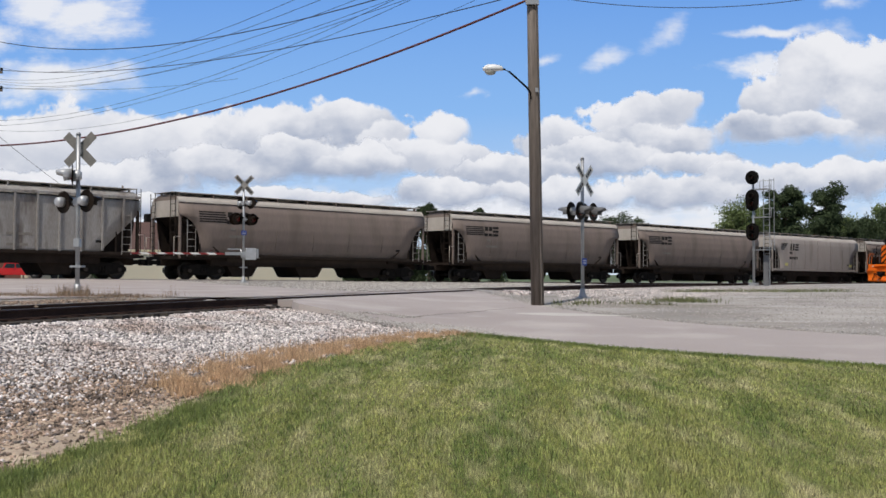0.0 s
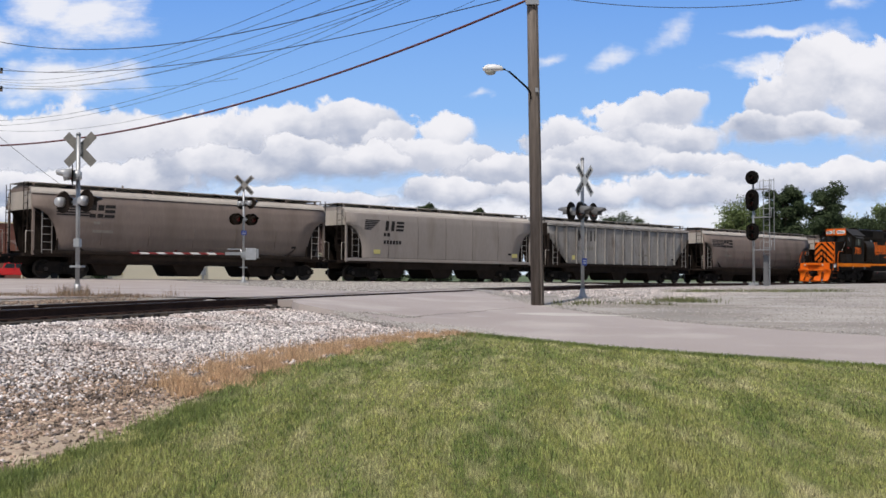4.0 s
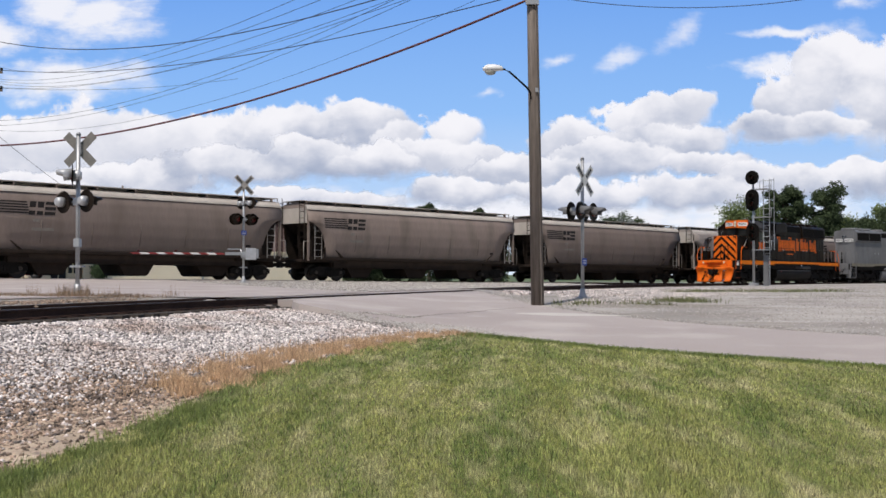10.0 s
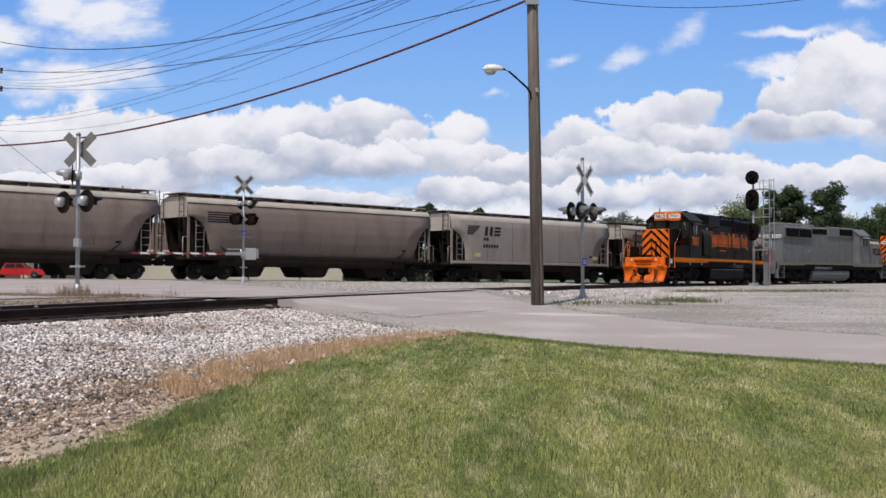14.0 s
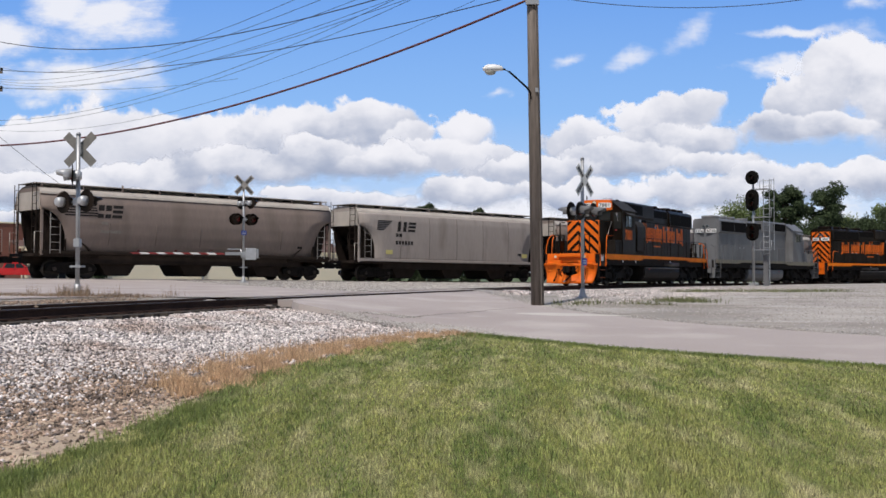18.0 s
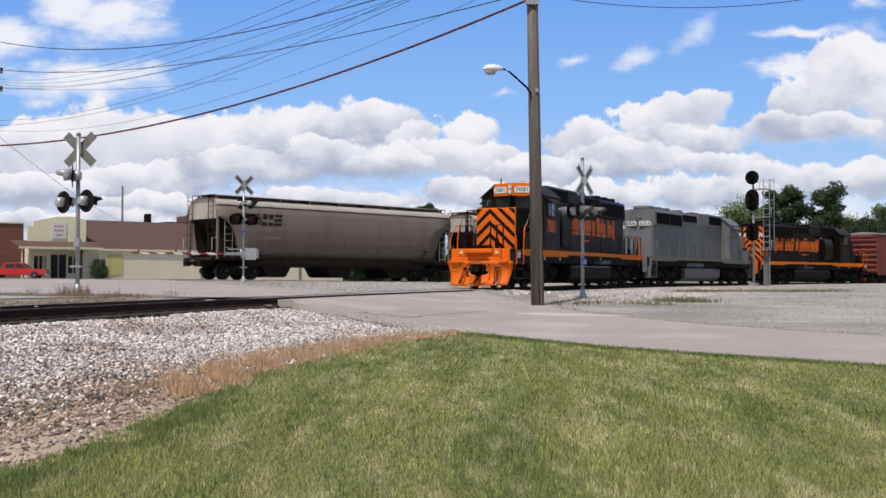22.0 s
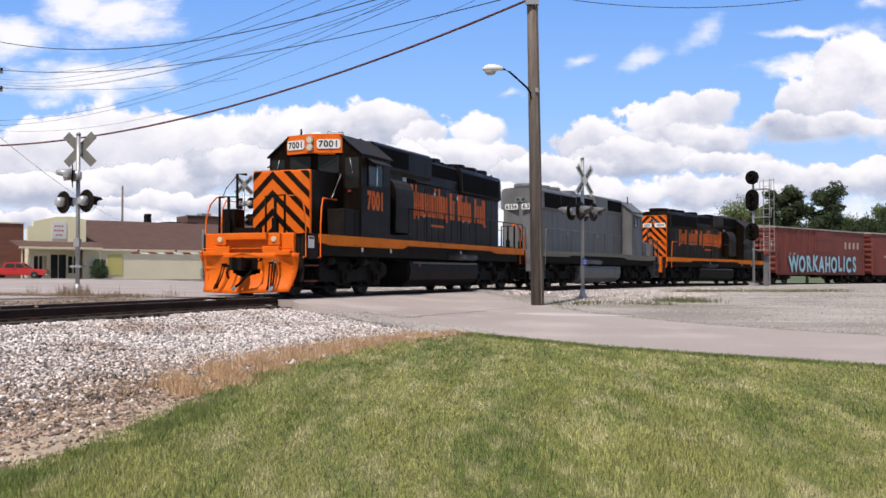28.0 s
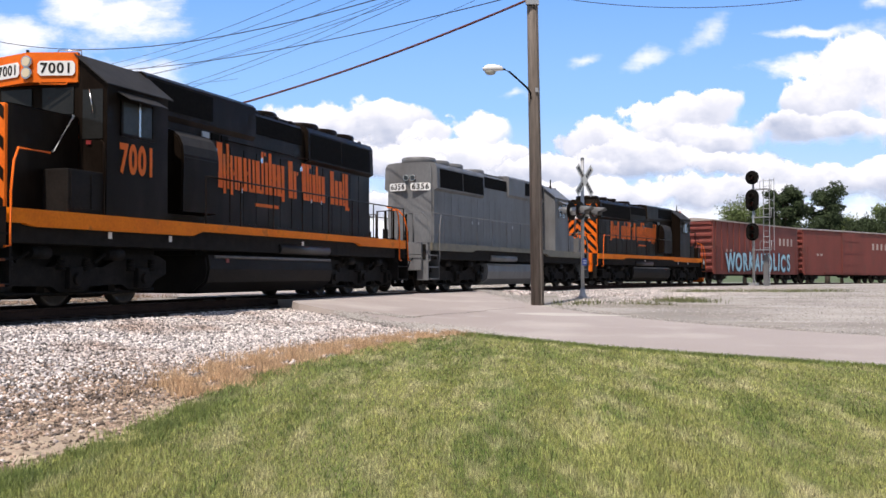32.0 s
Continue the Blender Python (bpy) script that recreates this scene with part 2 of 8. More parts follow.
M_GRAVEL = mat("fine_grey_gravel", (0.44, 0.408, 0.372), (0.265, 0.242, 0.220), 0.5, 0.95, 0, 0.7, 70, stretch=(0.5, 1.1, 1), mixlow=0.40, mixhigh=0.60, spots=((0.22, 0.195, 0.16), 0.35, 0.50, 0.66))
M_DIRT = mat("dry_dirt", (0.55, 0.44, 0.32), (0.32, 0.25, 0.18), 2.2, 0.95, 0, 0.6, 50, spots=((0.22, 0.17, 0.13), 5.0, 0.54, 0.66))
M_SOIL = mat("lawn_soil", (0.24, 0.215, 0.10), (0.13, 0.13, 0.05), 2.2, 0.95, 0, 0.3, 40)
M_GRASS = island(mat("mown_grass", (0.345, 0.355, 0.115), (0.135, 0.195, 0.045), 1.1, 0.6, 0, 0, 14, stretch=(1.0, 0.26, 1.0), mixlow=0.40, mixhigh=0.60, spots=((0.58, 0.52, 0.30), 3.4, 0.50, 0.82)), 0.8)
M_GRASS_EDGE = island(mat("lush_edge_grass", (0.20, 0.24, 0.065), (0.10, 0.145, 0.035), 1.2, 0.6, 0, 0, 5), 0.4)
M_GRASS_DRY = island(mat("dry_tan_grass", (0.66, 0.46, 0.28), (0.44, 0.28, 0.16), 1.5, 0.8, 0, 0, 6), 0.45)
M_GRAVEL_WEED = island(mat("dull_green_weed", (0.17, 0.175, 0.075), (0.10, 0.115, 0.045), 2, 0.8, 0, 0, 6), 0.4)
M_WEED = island(mat("dry_weed", (0.27, 0.18, 0.125), (0.19, 0.145, 0.085), 2, 0.8, 0, 0, 6), 0.4)


# ---- mesh helpers ----
def mesh_of(bm, name, material):
    me = bpy.data.meshes.new(name)
    bm.to_mesh(me)
    bm.free()
    for m in material if isinstance(material, (list, tuple)) else [material]:
        me.materials.append(m)
    return me


def part(name, bm, material, parent=None, label="", at=None):
    """Links a bmesh as one mesh object under a thing or a part."""
    ob = new(name, mesh_of(bm, name, material))
    if parent is not None:
        ob.parent = parent
    if at is not None:
        ob.matrix_basis = at
    if label:
        ob["label"] = label
    return ob


def thing(name, label, category, group="", at=None):
    e = new(name)
    tagged(e, label, category, group)
    if at is not None:
        e.matrix_basis = at
    return e


def bx(bm, x0, x1, y0, y1, z0, z1, bevel=0.0, m=None):
    vs = [bm.verts.new((x, y, z)) for x in (x0, x1) for y in (y0, y1) for z in (z0, z1)]
    fs = [bm.faces.new([vs[i] for i in f]) for f in ((0, 1, 3, 2), (4, 6, 7, 5), (0, 4, 5, 1), (2, 3, 7, 6), (0, 2, 6, 4), (1, 5, 7, 3))]
    if bevel:
        r = bmesh.ops.bevel(bm, geom=list({e for f in fs for e in f.edges}), offset=bevel, segments=2, affect="EDGES", profile=0.6)
        vs = list({v for f in r["faces"] for v in f.verts} | {v for v in vs if v.is_valid})
    if m is not None:
        bmesh.ops.transform(bm, matrix=m, verts=[v for v in vs if v.is_valid])
    return bm


def box(x0, x1, y0, y1, z0, z1, bevel=0.0):
    return bx(bmesh.new(), x0, x1, y0, y1, z0, z1, bevel)


def cyl(bm, a, b, r, r2=None, seg=16, caps=True):
    a, b = Vector(a), Vector(b)
    d = b - a
    r2 = r if r2 is None else r2
    q = d.to_track_quat("Z", "Y").to_matrix()
    ra, rb = [], []
    for i in range(seg):
        w = 2 * math.pi * i / seg
        u = q @ Vector((math.cos(w), math.sin(w), 0))
        ra.append(bm.verts.new(a + u * r))
        rb.append(bm.verts.new(b + u * r2))
    for i in range(seg):
        f = bm.faces.new((ra[i], ra[(i + 1) % seg], rb[(i + 1) % seg], rb[i]))
        f.smooth = seg > 8
    if caps:
        bm.faces.new(ra[::-1])
        bm.faces.new(rb)
    return bm


def tube(bm, pts, r, seg=8):
    """A bent round bar through the points."""
    pts = [Vector(p) for p in pts]
    rings = []
    for i, p in enumerate(pts):
        d = (pts[min(i + 1, len(pts) - 1)] - pts[max(i - 1, 0)]).normalized()
        q = d.to_track_quat("Z", "Y").to_matrix()
        rings.append([bm.verts.new(p + q @ Vector((math.cos(2 * math.pi * k / seg) * r, math.sin(2 * math.pi * k / seg) * r, 0))) for k in range(seg)])
    for A, B in zip(rings, rings[1:]):
        best = min(range(seg), key=lambda k: (A[0].co - B[k].co).length)
        for k in range(seg):
            f = bm.faces.new((A[k], A[(k + 1) % seg], B[(k + 1 + best) % seg], B[(k + best) % seg]))
            f.smooth = True
    bm.faces.new(rings[0][::-1])
    bm.faces.new(rings[-1])
    return bm


def prism(bm, outline, y0, y1, axis="y"):
    """An outline of (u, v) pairs pushed along an axis: y: (x, z); x: (y, z); z: (x, y)."""
    put = {"y": lambda u, v, w: (u, w, v), "x": lambda u, v, w: (w, u, v), "z": lambda u, v, w: (u, v, w)}[axis]
    A = [bm.verts.new(put(u, v, y0)) for u, v in outline]
    B = [bm.verts.new(put(u, v, y1)) for u, v in outline]
    n = len(A)
    for i in range(n):
        bm.faces.new((A[i], A[(i + 1) % n], B[(i + 1) % n], B[i]))
    bm.faces.new(A[::-1])
    bm.faces.new(B)
    bmesh.ops.recalc_face_normals(bm, faces=bm.faces[:])
    return bm


def disc_body(bm, profile, seg=24, axis="y"):
    """A turned body: (radius, along) pairs round an axis."""
    rings = []
    for r, w in profile:
        ring = []
        for i in range(seg):
            a = 2 * math.pi * i / seg
            c, s = r * math.cos(a), r * math.sin(a)
            ring.append(bm.verts.new((c, w, s) if axis == "y" else (w, c, s) if axis == "x" else (c, s, w)))
        rings.append(ring)
    for A, B in zip(rings, rings[1:]):
        for i in range(seg):
            f = bm.faces.new((A[i], A[(i + 1) % seg], B[(i + 1) % seg], B[i]))
            f.smooth = True
    bm.faces.new(rings[0][::-1])
    bm.faces.new(rings[-1])
    bmesh.ops.recalc_face_normals(bm, faces=bm.faces[:])
    return bm


def text_part(words, size, material, parent, m, name="lettering", squeeze=1.0, depth=0.004, bold=0.0):
    cu = bpy.data.curves.new("lettering", "FONT")
    cu.body, cu.size, cu.extrude, cu.align_x, cu.align_y = words, size, depth, "CENTER", "CENTER"
    cu.offset = bold
    o = bpy.data.objects.new("lettering", cu)
    scene.collection.objects.link(o)
    dg = bpy.context.evaluated_depsgraph_get()
    me = bpy.data.meshes.new_from_object(o.evaluated_get(dg))
    bpy.data.objects.remove(o)
    me.transform(Matrix.Diagonal((squeeze, 1, 1, 1)))
    me.materials.clear()
    me.materials.append(material)
    ob = new(name, me)
    ob.parent = parent
    ob.matrix_basis = m
    return ob


def clip(poly, inside, cross):
    out = []
    for i, p in enumerate(poly):
        r = poly[i - 1]
        if inside(p):
            if not inside(r):
                out.append(cross(r, p))
            out.append(p)
        elif inside(r):
            out.append(cross(r, p))
    return out


def clip_rect(poly, u0, u1, v0, v1):
    def at(k, c):
        return lambda a, b: tuple(a[i] + (b[i] - a[i]) * (c - a[k]) / (b[k] - a[k]) for i in (0, 1))
    for k, c, s in ((0, u0, 1), (0, u1, -1), (1, v0, 1), (1, v1, -1)):
        poly = clip(poly, lambda p, k=k, c=c, s=s: s * (p[k] - c) >= 0, at(k, c))
        if len(poly) < 3:
            return []
    return poly


def plate(bm, poly, put, thick):
    """A thin raised plate on a face: poly in (u, v); put(u, v, w) gives its place, w away from the face."""
    A = [bm.verts.new(put(u, v, 0)) for u, v in poly]
    B = [bm.verts.new(put(u, v, thick)) for u, v in poly]
    n = len(A)
    for i in range(n):
        bm.faces.new((A[i], A[(i + 1) % n], B[(i + 1) % n], B[i]))
    bm.faces.new(B)
    bm.faces.new(A[::-1])
    bmesh.ops.recalc_face_normals(bm, faces=bm.faces[:])
    return bm


# ---- terrain ----
_path_s = np.arange(-120, 161, 0.5)
_path = np.array([near(float(s))[:] for s in _path_s])
_path_a = np.array([near_heading(float(s)) for s in _path_s])
_path_z = np.array([near_z(float(s)) for s in _path_s])


def smooth(x, a, b):
    u = np.clip((x - a) / (b - a), 0, 1)
    return u * u * (3 - 2 * u)


def track_coords(x, y):
    """Arc length and side distance to the near track, and the same for the far one."""
    x, y = np.asarray(x, float).ravel(), np.asarray(y, float).ravel()
    ns, nl = np.empty(len(x)), np.empty(len(x))
    for k in range(0, len(x), 20000):
        dx = x[k:k + 20000, None] - _path[None, :, 0]
        dy = y[k:k + 20000, None] - _path[None, :, 1]
        i = np.argmin(dx * dx + dy * dy, axis=1)
        j = np.arange(len(i))
        ns[k:k + 20000] = _path_s[i]
        nl[k:k + 20000] = dx[j, i] * np.sin(_path_a[i]) - dy[j, i] * np.cos(_path_a[i])
    fs = (x - FX) * math.cos(FA) + (y - FY) * math.sin(FA)
    fl = (x - FX) * math.sin(FA) - (y - FY) * math.cos(FA)
    return ns, nl, fs, fl


def height(x, y, bed=0.0):
    """Level of the land; bed: how far the surface lies under the rail heads at the tracks."""
    x, y = np.asarray(x, float).ravel(), np.asarray(y, float).ravel()
    ns, nl, fs, fl = track_coords(x, y)
    zn = np.interp(ns, _path_s, _path_z)
    zf = FZ + FG * np.clip(fs, -40, 70)
    # camera's side of the near track
    base = np.where(y < 34, -1.17 + 0.03 * np.clip(y, -8, 34), -0.15)
    w = smooth(nl, 1.5, 4.2) * 0.62 + smooth(nl, 2.8, 6.8) * 0.38
    front = (zn - bed) * (1 - w) + np.minimum(base, zn) * w
    # between the tracks, and beyond the far one
    u = np.clip(-nl / np.maximum(-nl + np.maximum(fl, 0), 0.1), 0, 1)
    mid = (zn - bed) * (1 - u) + (zf - bed) * u - 0.05 * np.sin(math.pi * u)
    back = zf - bed - 0.03 * smooth(-fl, 2, 6)
    z = np.where(nl >= 0, front, np.where(fl >= 0, mid, back))
    return z


def bed_at(x, y):
    """Depth of the ballast under the rail heads: level with the road at the crossing, lower beside it."""
    s = track_coords(x, y)[0]
    return 0.03 + np.maximum(0.20 * smooth(-s, 14.4, 15.1), 0.16 * smooth(s, 2.3, 3.6))


def sheet(name, rows, material, lift=0.0, bed=0.0, rough=0.0, seed=3):
    """A surface laid over the land: rows of (x, y) points."""
    n, m = len(rows), len(rows[0])
    P = np.array(rows, float).reshape(-1, 2)
    if bed is None:
        bed = bed_at(P[:, 0], P[:, 1])
    z = height(P[:, 0], P[:, 1], bed) + lift
    if rough:
        z = z + np.random.RandomState(seed).uniform(-rough, rough, len(z))
    me = bpy.data.meshes.new(name)
    faces = [(i * m + j, i * m + j + 1, (i + 1) * m + j + 1, (i + 1) * m + j) for i in range(n - 1) for j in range(m - 1)]
    me.from_pydata(np.c_[P, z].tolist(), [], faces)
    bm = bmesh.new()
    bm.from_mesh(me)
    bmesh.ops.recalc_face_normals(bm, faces=bm.faces[:])
    if sum(f.normal.z for f in bm.faces) < 0:
        bmesh.ops.reverse_faces(bm, faces=bm.faces[:])
    bm.to_mesh(me)
    bm.free()
    for p in me.polygons:
        p.use_smooth = True
    me.materials.append(material)
    return tagged(new(name, me), kind="structure")


def smooth_line(pts, n):
    """n points, evenly spaced, along a smooth curve through pts."""
    P = [Vector((p[0], p[1])) for p in pts]
    P = [P[0] * 2 - P[1]] + P + [P[-1] * 2 - P[-2]]
    dense = []
    for a, b, c, d in zip(P, P[1:], P[2:], P[3:]):
        for k in range(12):
            u = k / 12
            dense.append(0.5 * (2 * b + (c - a) * u + (2 * a - 5 * b + 4 * c - d) * u * u + (3 * b - a - 3 * c + d) * u ** 3))
    dense.append(P[-2])
    D = [0.0]
    for a, b in zip(dense, dense[1:]):
        D.append(D[-1] + (b - a).length)
    xs = np.interp(np.linspace(0, D[-1], n), D, [p.x for p in dense])
    ys = np.interp(np.linspace(0, D[-1], n), D, [p.y for p in dense])
    return list(zip(xs.tolist(), ys.tolist()))


def loft(A, B, across):
    return [[(a[0] + (b[0] - a[0]) * k / across, a[1] + (b[1] - a[1]) * k / across) for k in range(across + 1)] for a, b in zip(A, B)]


# the ground: one sheet to the horizon, finer near the camera
_gx = np.concatenate([-np.geomspace(2500, 62, 14), np.linspace(-60, 60, 81), np.geomspace(62, 2500, 14)])
_gy = np.concatenate([-np.geomspace(2000, 22, 10), np.linspace(-20, 130, 101), np.geomspace(132, 2400, 14)])
_m_ground = mat("gravelly_ground", (0.34, 0.315, 0.285), (0.23, 0.21, 0.19), 0.8, 0.95, 0, 0.5, 70, spots=((0.22, 0.215, 0.13), 0.5, 0.55, 0.70))
_nt = _m_ground.node_tree
_co = _nt.nodes.new("ShaderNodeTexCoord")
_ln = _nt.nodes.new("ShaderNodeVectorMath")
_ln.operation = "LENGTH"
_mr = _nt.nodes.new("ShaderNodeMapRange")
_mr.inputs[1].default_value, _mr.inputs[2].default_value = 170, 240
_mx = _nt.nodes.new("ShaderNodeMix")
_mx.data_type = "RGBA"
_mx.inputs[7].default_value = (0.075, 0.105, 0.035, 1)
_src = _nt.nodes["Principled BSDF"].inputs["Base Color"].links[0].from_socket
_nt.links.new(_co.outputs["Object"], _ln.inputs[0])
_nt.links.new(_ln.outputs["Value"], _mr.inputs[0])
_nt.links.new(_mr.outputs[0], _mx.inputs[0])
_nt.links.new(_src, _mx.inputs[6])
_nt.links.new(_mx.outputs[2], _nt.nodes["Principled BSDF"].inputs["Base Color"])
sheet("ground", [[(float(x), float(y)) for x in _gx] for y in _gy], _m_ground, -0.06, 0.28)

# lawn edge, road edges
LAWN_EDGE = [(-9.0, -8.0), (-5.0, 2.5), (-3.65, 6.6), (-3.25, 8.1), (-3.0, 9.1), (-2.83, 10.2), (-2.71, 11.5), (-2.55, 12.95), (-2.28, 14.6), (-1.6, 16.8), (-0.64, 19.2), (0.38, 20.4)]
ROAD_NEAR = [near(-14.4, 1.4)[:2], (-3.6, 26.1), (-3.1, 25.15), (-2.45, 24.95), (-1.75, 23.3), (-1.0, 22.9), (-0.1, 23.0), (0.85, 21.4), (1.6, 19.7), (1.95, 18.95), (3.2, 17.5), (6.4, 15.1), (13.0, 11.0), (26.0, 1.0)]
ROAD_FAR = [near(2.5, 1.4)[:2], (2.0, 36.0), (2.75, 29.6), (4.6, 24.6), (8.3, 20.0), (15.0, 14.6), (21.0, 10.2), (34.0, 0.0)]
_a, _b = smooth_line(ROAD_NEAR, 60), smooth_line(ROAD_FAR, 60)
ROAD_SHEET = sheet("road", loft(_a, _b, 24), M_ASPHALT, 0.012, 0.055)
# broken edge of the road, down to the ballast
_ez = height(*np.array(_a).T, 0.055) + 0.012
_me = bpy.data.meshes.new("road_edge")
_me.from_pydata([(x, y, z) for (x, y), z in zip(_a, _ez)] + [(x - 0.03, y - 0.03, z - 0.22) for (x, y), z in zip(_a, _ez)], [], [(i, i + 1, i + 1 + len(_a), i + len(_a)) for i in range(len(_a) - 1)])
_me.materials.append(M_ASPHALT)
tagged(new("road_edge", _me), kind="structure")
_f = smooth_line([near(-6.5)[:2], near(-10)[:2], near(-14.6)[:2], near(-17, -2.9)[:2], near(-26, -3.0)[:2], near(-60, -3.2)[:2]], 70)
_k = smooth_line([far(-12)[:2], far(-24)[:2], far(-38)[:2], far(-55)[:2], far(-75)[:2], far(-120)[:2]], 70)
_kp = smooth_line([far(-22)[:2], far(-29)[:2], far(-38)[:2], far(-55)[:2], far(-75)[:2], far(-120)[:2]], 70)
sheet("pavement", loft(_f, _kp, 24), M_ASPHALT, 0.010)
GRAVEL_MID = loft(smooth_line([near(-9, 0)[:2], near(0, 0)[:2], near(12, -1.4)[:2], near(26, -1.4)[:2]], 40), smooth_line([far(-26, 0.0)[:2], far(-16, 0.0)[:2], far(-4, 1.6)[:2], far(8, 1.6)[:2]], 40), 24)
sheet("gravel_between_tracks", GRAVEL_MID, M_GRAVEL, -0.006, 0.02, 0.004)
_k2 = smooth_line([far(-8, -22)[:2], far(-24, -22)[:2], far(-38, -22)[:2], far(-55, -22)[:2], far(-75, -22)[:2], far(-120, -22)[:2]], 70)
FORECOURT = sheet("forecourt_pavement", loft(_k, _k2, 12), M_ASPHALT, 0.010)

# ballast: beside the near track, under both tracks
BALLAST_OUT = [(-3.75, 26.2), (-3.0, 25.2), (-2.35, 24.9), (-1.65, 23.3), (-0.95, 22.9), (0.5, 20.6), (-0.45, 19.1), (-1.45, 16.7), (-2.15, 14.5), (-2.45, 12.9), (-2.6, 11.4), (-2.75, 10.1), (-2.9, 9.0), (-3.15, 8.0), (-4.3, 4.0), (-9.2, -10.0)]
BALLAST_IN = [near(s)[:2] for s in (-14.5, -15.8, -17.0, -18.0, -19.0, -20.0, -21.0, -22.5, -24.0, -25.5, -27.0, -28.5, -30.0, -32.0, -38.0, -52.0)]
_bi, _bo = smooth_line(BALLAST_IN, 90), smooth_line(BALLAST_OUT, 90)
BALLAST_ROWS = loft(_bi, _bo, 40)
BALLAST_BED = bed_at(*np.array(BALLAST_ROWS).reshape(-1, 2).T)
sheet("ballast_bed_lower", BALLAST_ROWS, M_BALLAST, -0.032, BALLAST_BED, 0.010)
_bl = (-4.6, -3.6, -2.95, -2.6, -2.2, -1.6, -1.0, -0.5, 0.05)
_bs = np.arange(-60, -14.4, 0.8).tolist()
sheet("ballast_bed_behind", [[near(s, l)[:2] for l in _bl] for s in _bs], M_GRAVEL, -0.012, np.array([0.15 * min(1, max(0, (l - max(-2.95, min(0, -2.95 + 2.95 * (s + 17.2) / 2.6))) / 0.6)) for s in _bs for l in _bl]), 0.006)
sheet("ballast_bed_right", [[near(s, l)[:2] for l in np.linspace(-3.0, 4.2, 15).tolist()] for s in np.arange(-6.0, 130, 1.0).tolist()], M_BALLAST, -0.02, None, 0.006)
sheet("ballast_bed_far", [[far(s, l)[:2] for l in np.linspace(-2.6, 2.8, 11).tolist()] for s in np.arange(-13, 150, 1.5).tolist()], M_BALLAST, -0.02, 0.20, 0.012)
sheet("gravel_lot", loft(smooth_line([near(-5, 3.2)[:2], near(3, 3.6)[:2], near(20, 4.0)[:2], near(40, 4.0)[:2], near(62, 4.0)[:2], near(90, 4.0)[:2]], 40), smooth_line([(2.3, 29.0), (7.9, 19.9), (20, 10.5), (45, 12), (80, 30)], 40), 24), M_GRAVEL, -0.004, 0.05, 0.004)
sheet("dirt_patch", loft(smooth_line([(-5.6, 5.0), (-4.9, 8.0), (-4.3, 9.6), (-3.8, 11.2), (-3.3, 12.8), (-2.8, 14.2)], 20), smooth_line([(-4.2, 5.0), (-3.2, 8.1), (-2.9, 9.8), (-2.72, 11.2), (-2.62, 12.6), (-2.4, 14.0)], 20), 12), M_DIRT, -0.010, None, 0.006)


# ---- loose cover: stones and grass as large meshes ----
def many(name, verts, faces, material, label, category):
    me = bpy.data.meshes.new(name)
    k = faces.shape[1]
    me.vertices.add(len(verts))
    me.vertices.foreach_set("co", verts.astype(np.float32).ravel())
    me.loops.add(faces.size)
    me.loops.foreach_set("vertex_index", faces.astype(np.int32).ravel())
    me.polygons.add(len(faces))
    me.polygons.foreach_set("loop_start", np.arange(0, faces.size, k, dtype=np.int32))
    me.update(calc_edges=True)
    me.materials.append(material)
    return tagged(new(name, me), label, category, kind="stuff")


def stones(name, x, y, z, size, seed, material, label):
    """Broken stones: squashed, twisted octahedra with knocked corners."""
    R = np.random.RandomState(seed)
    n = len(x)
    base = np.array([(1, 0, 0), (-1, 0, 0), (0, 1, 0), (0, -1, 0), (0, 0, 1), (0, 0, -1)], float)
    tri = np.array([(0, 2, 4), (2, 1, 4), (1, 3, 4), (3, 0, 4), (2, 0, 5), (1, 2, 5), (3, 1, 5), (0, 3, 5)])
    V = base[None] * R.uniform(0.55, 1.25, (n, 6, 1)) + R.uniform(-0.25, 0.25, (n, 6, 3))
    V *= np.stack([R.uniform(0.7, 1.3, n), R.uniform(0.6, 1.0, n), R.uniform(0.45, 0.8, n)], 1)[:, None] * size[:, None, None]
    a, t = R.uniform(0, 6.28, n), R.uniform(-0.6, 0.6, n)
    ca, sa, ct, st = np.cos(a), np.sin(a), np.cos(t), np.sin(t)
    X, Y, Z = V[..., 0], V[..., 1], V[..., 2]
    Y, Z = Y * ct[:, None] - Z * st[:, None], Y * st[:, None] + Z * ct[:, None]
    X, Y = X * ca[:, None] - Y * sa[:, None], X * sa[:, None] + Y * ca[:, None]
    V = np.stack([X + x[:, None], Y + y[:, None], Z + (z + size * 0.25)[:, None]], 2).reshape(-1, 3)
    F = (tri[None] + 6 * np.arange(n)[:, None, None]).reshape(-1, 3)
    return many(name, V, F, material, label, "ballast stones")


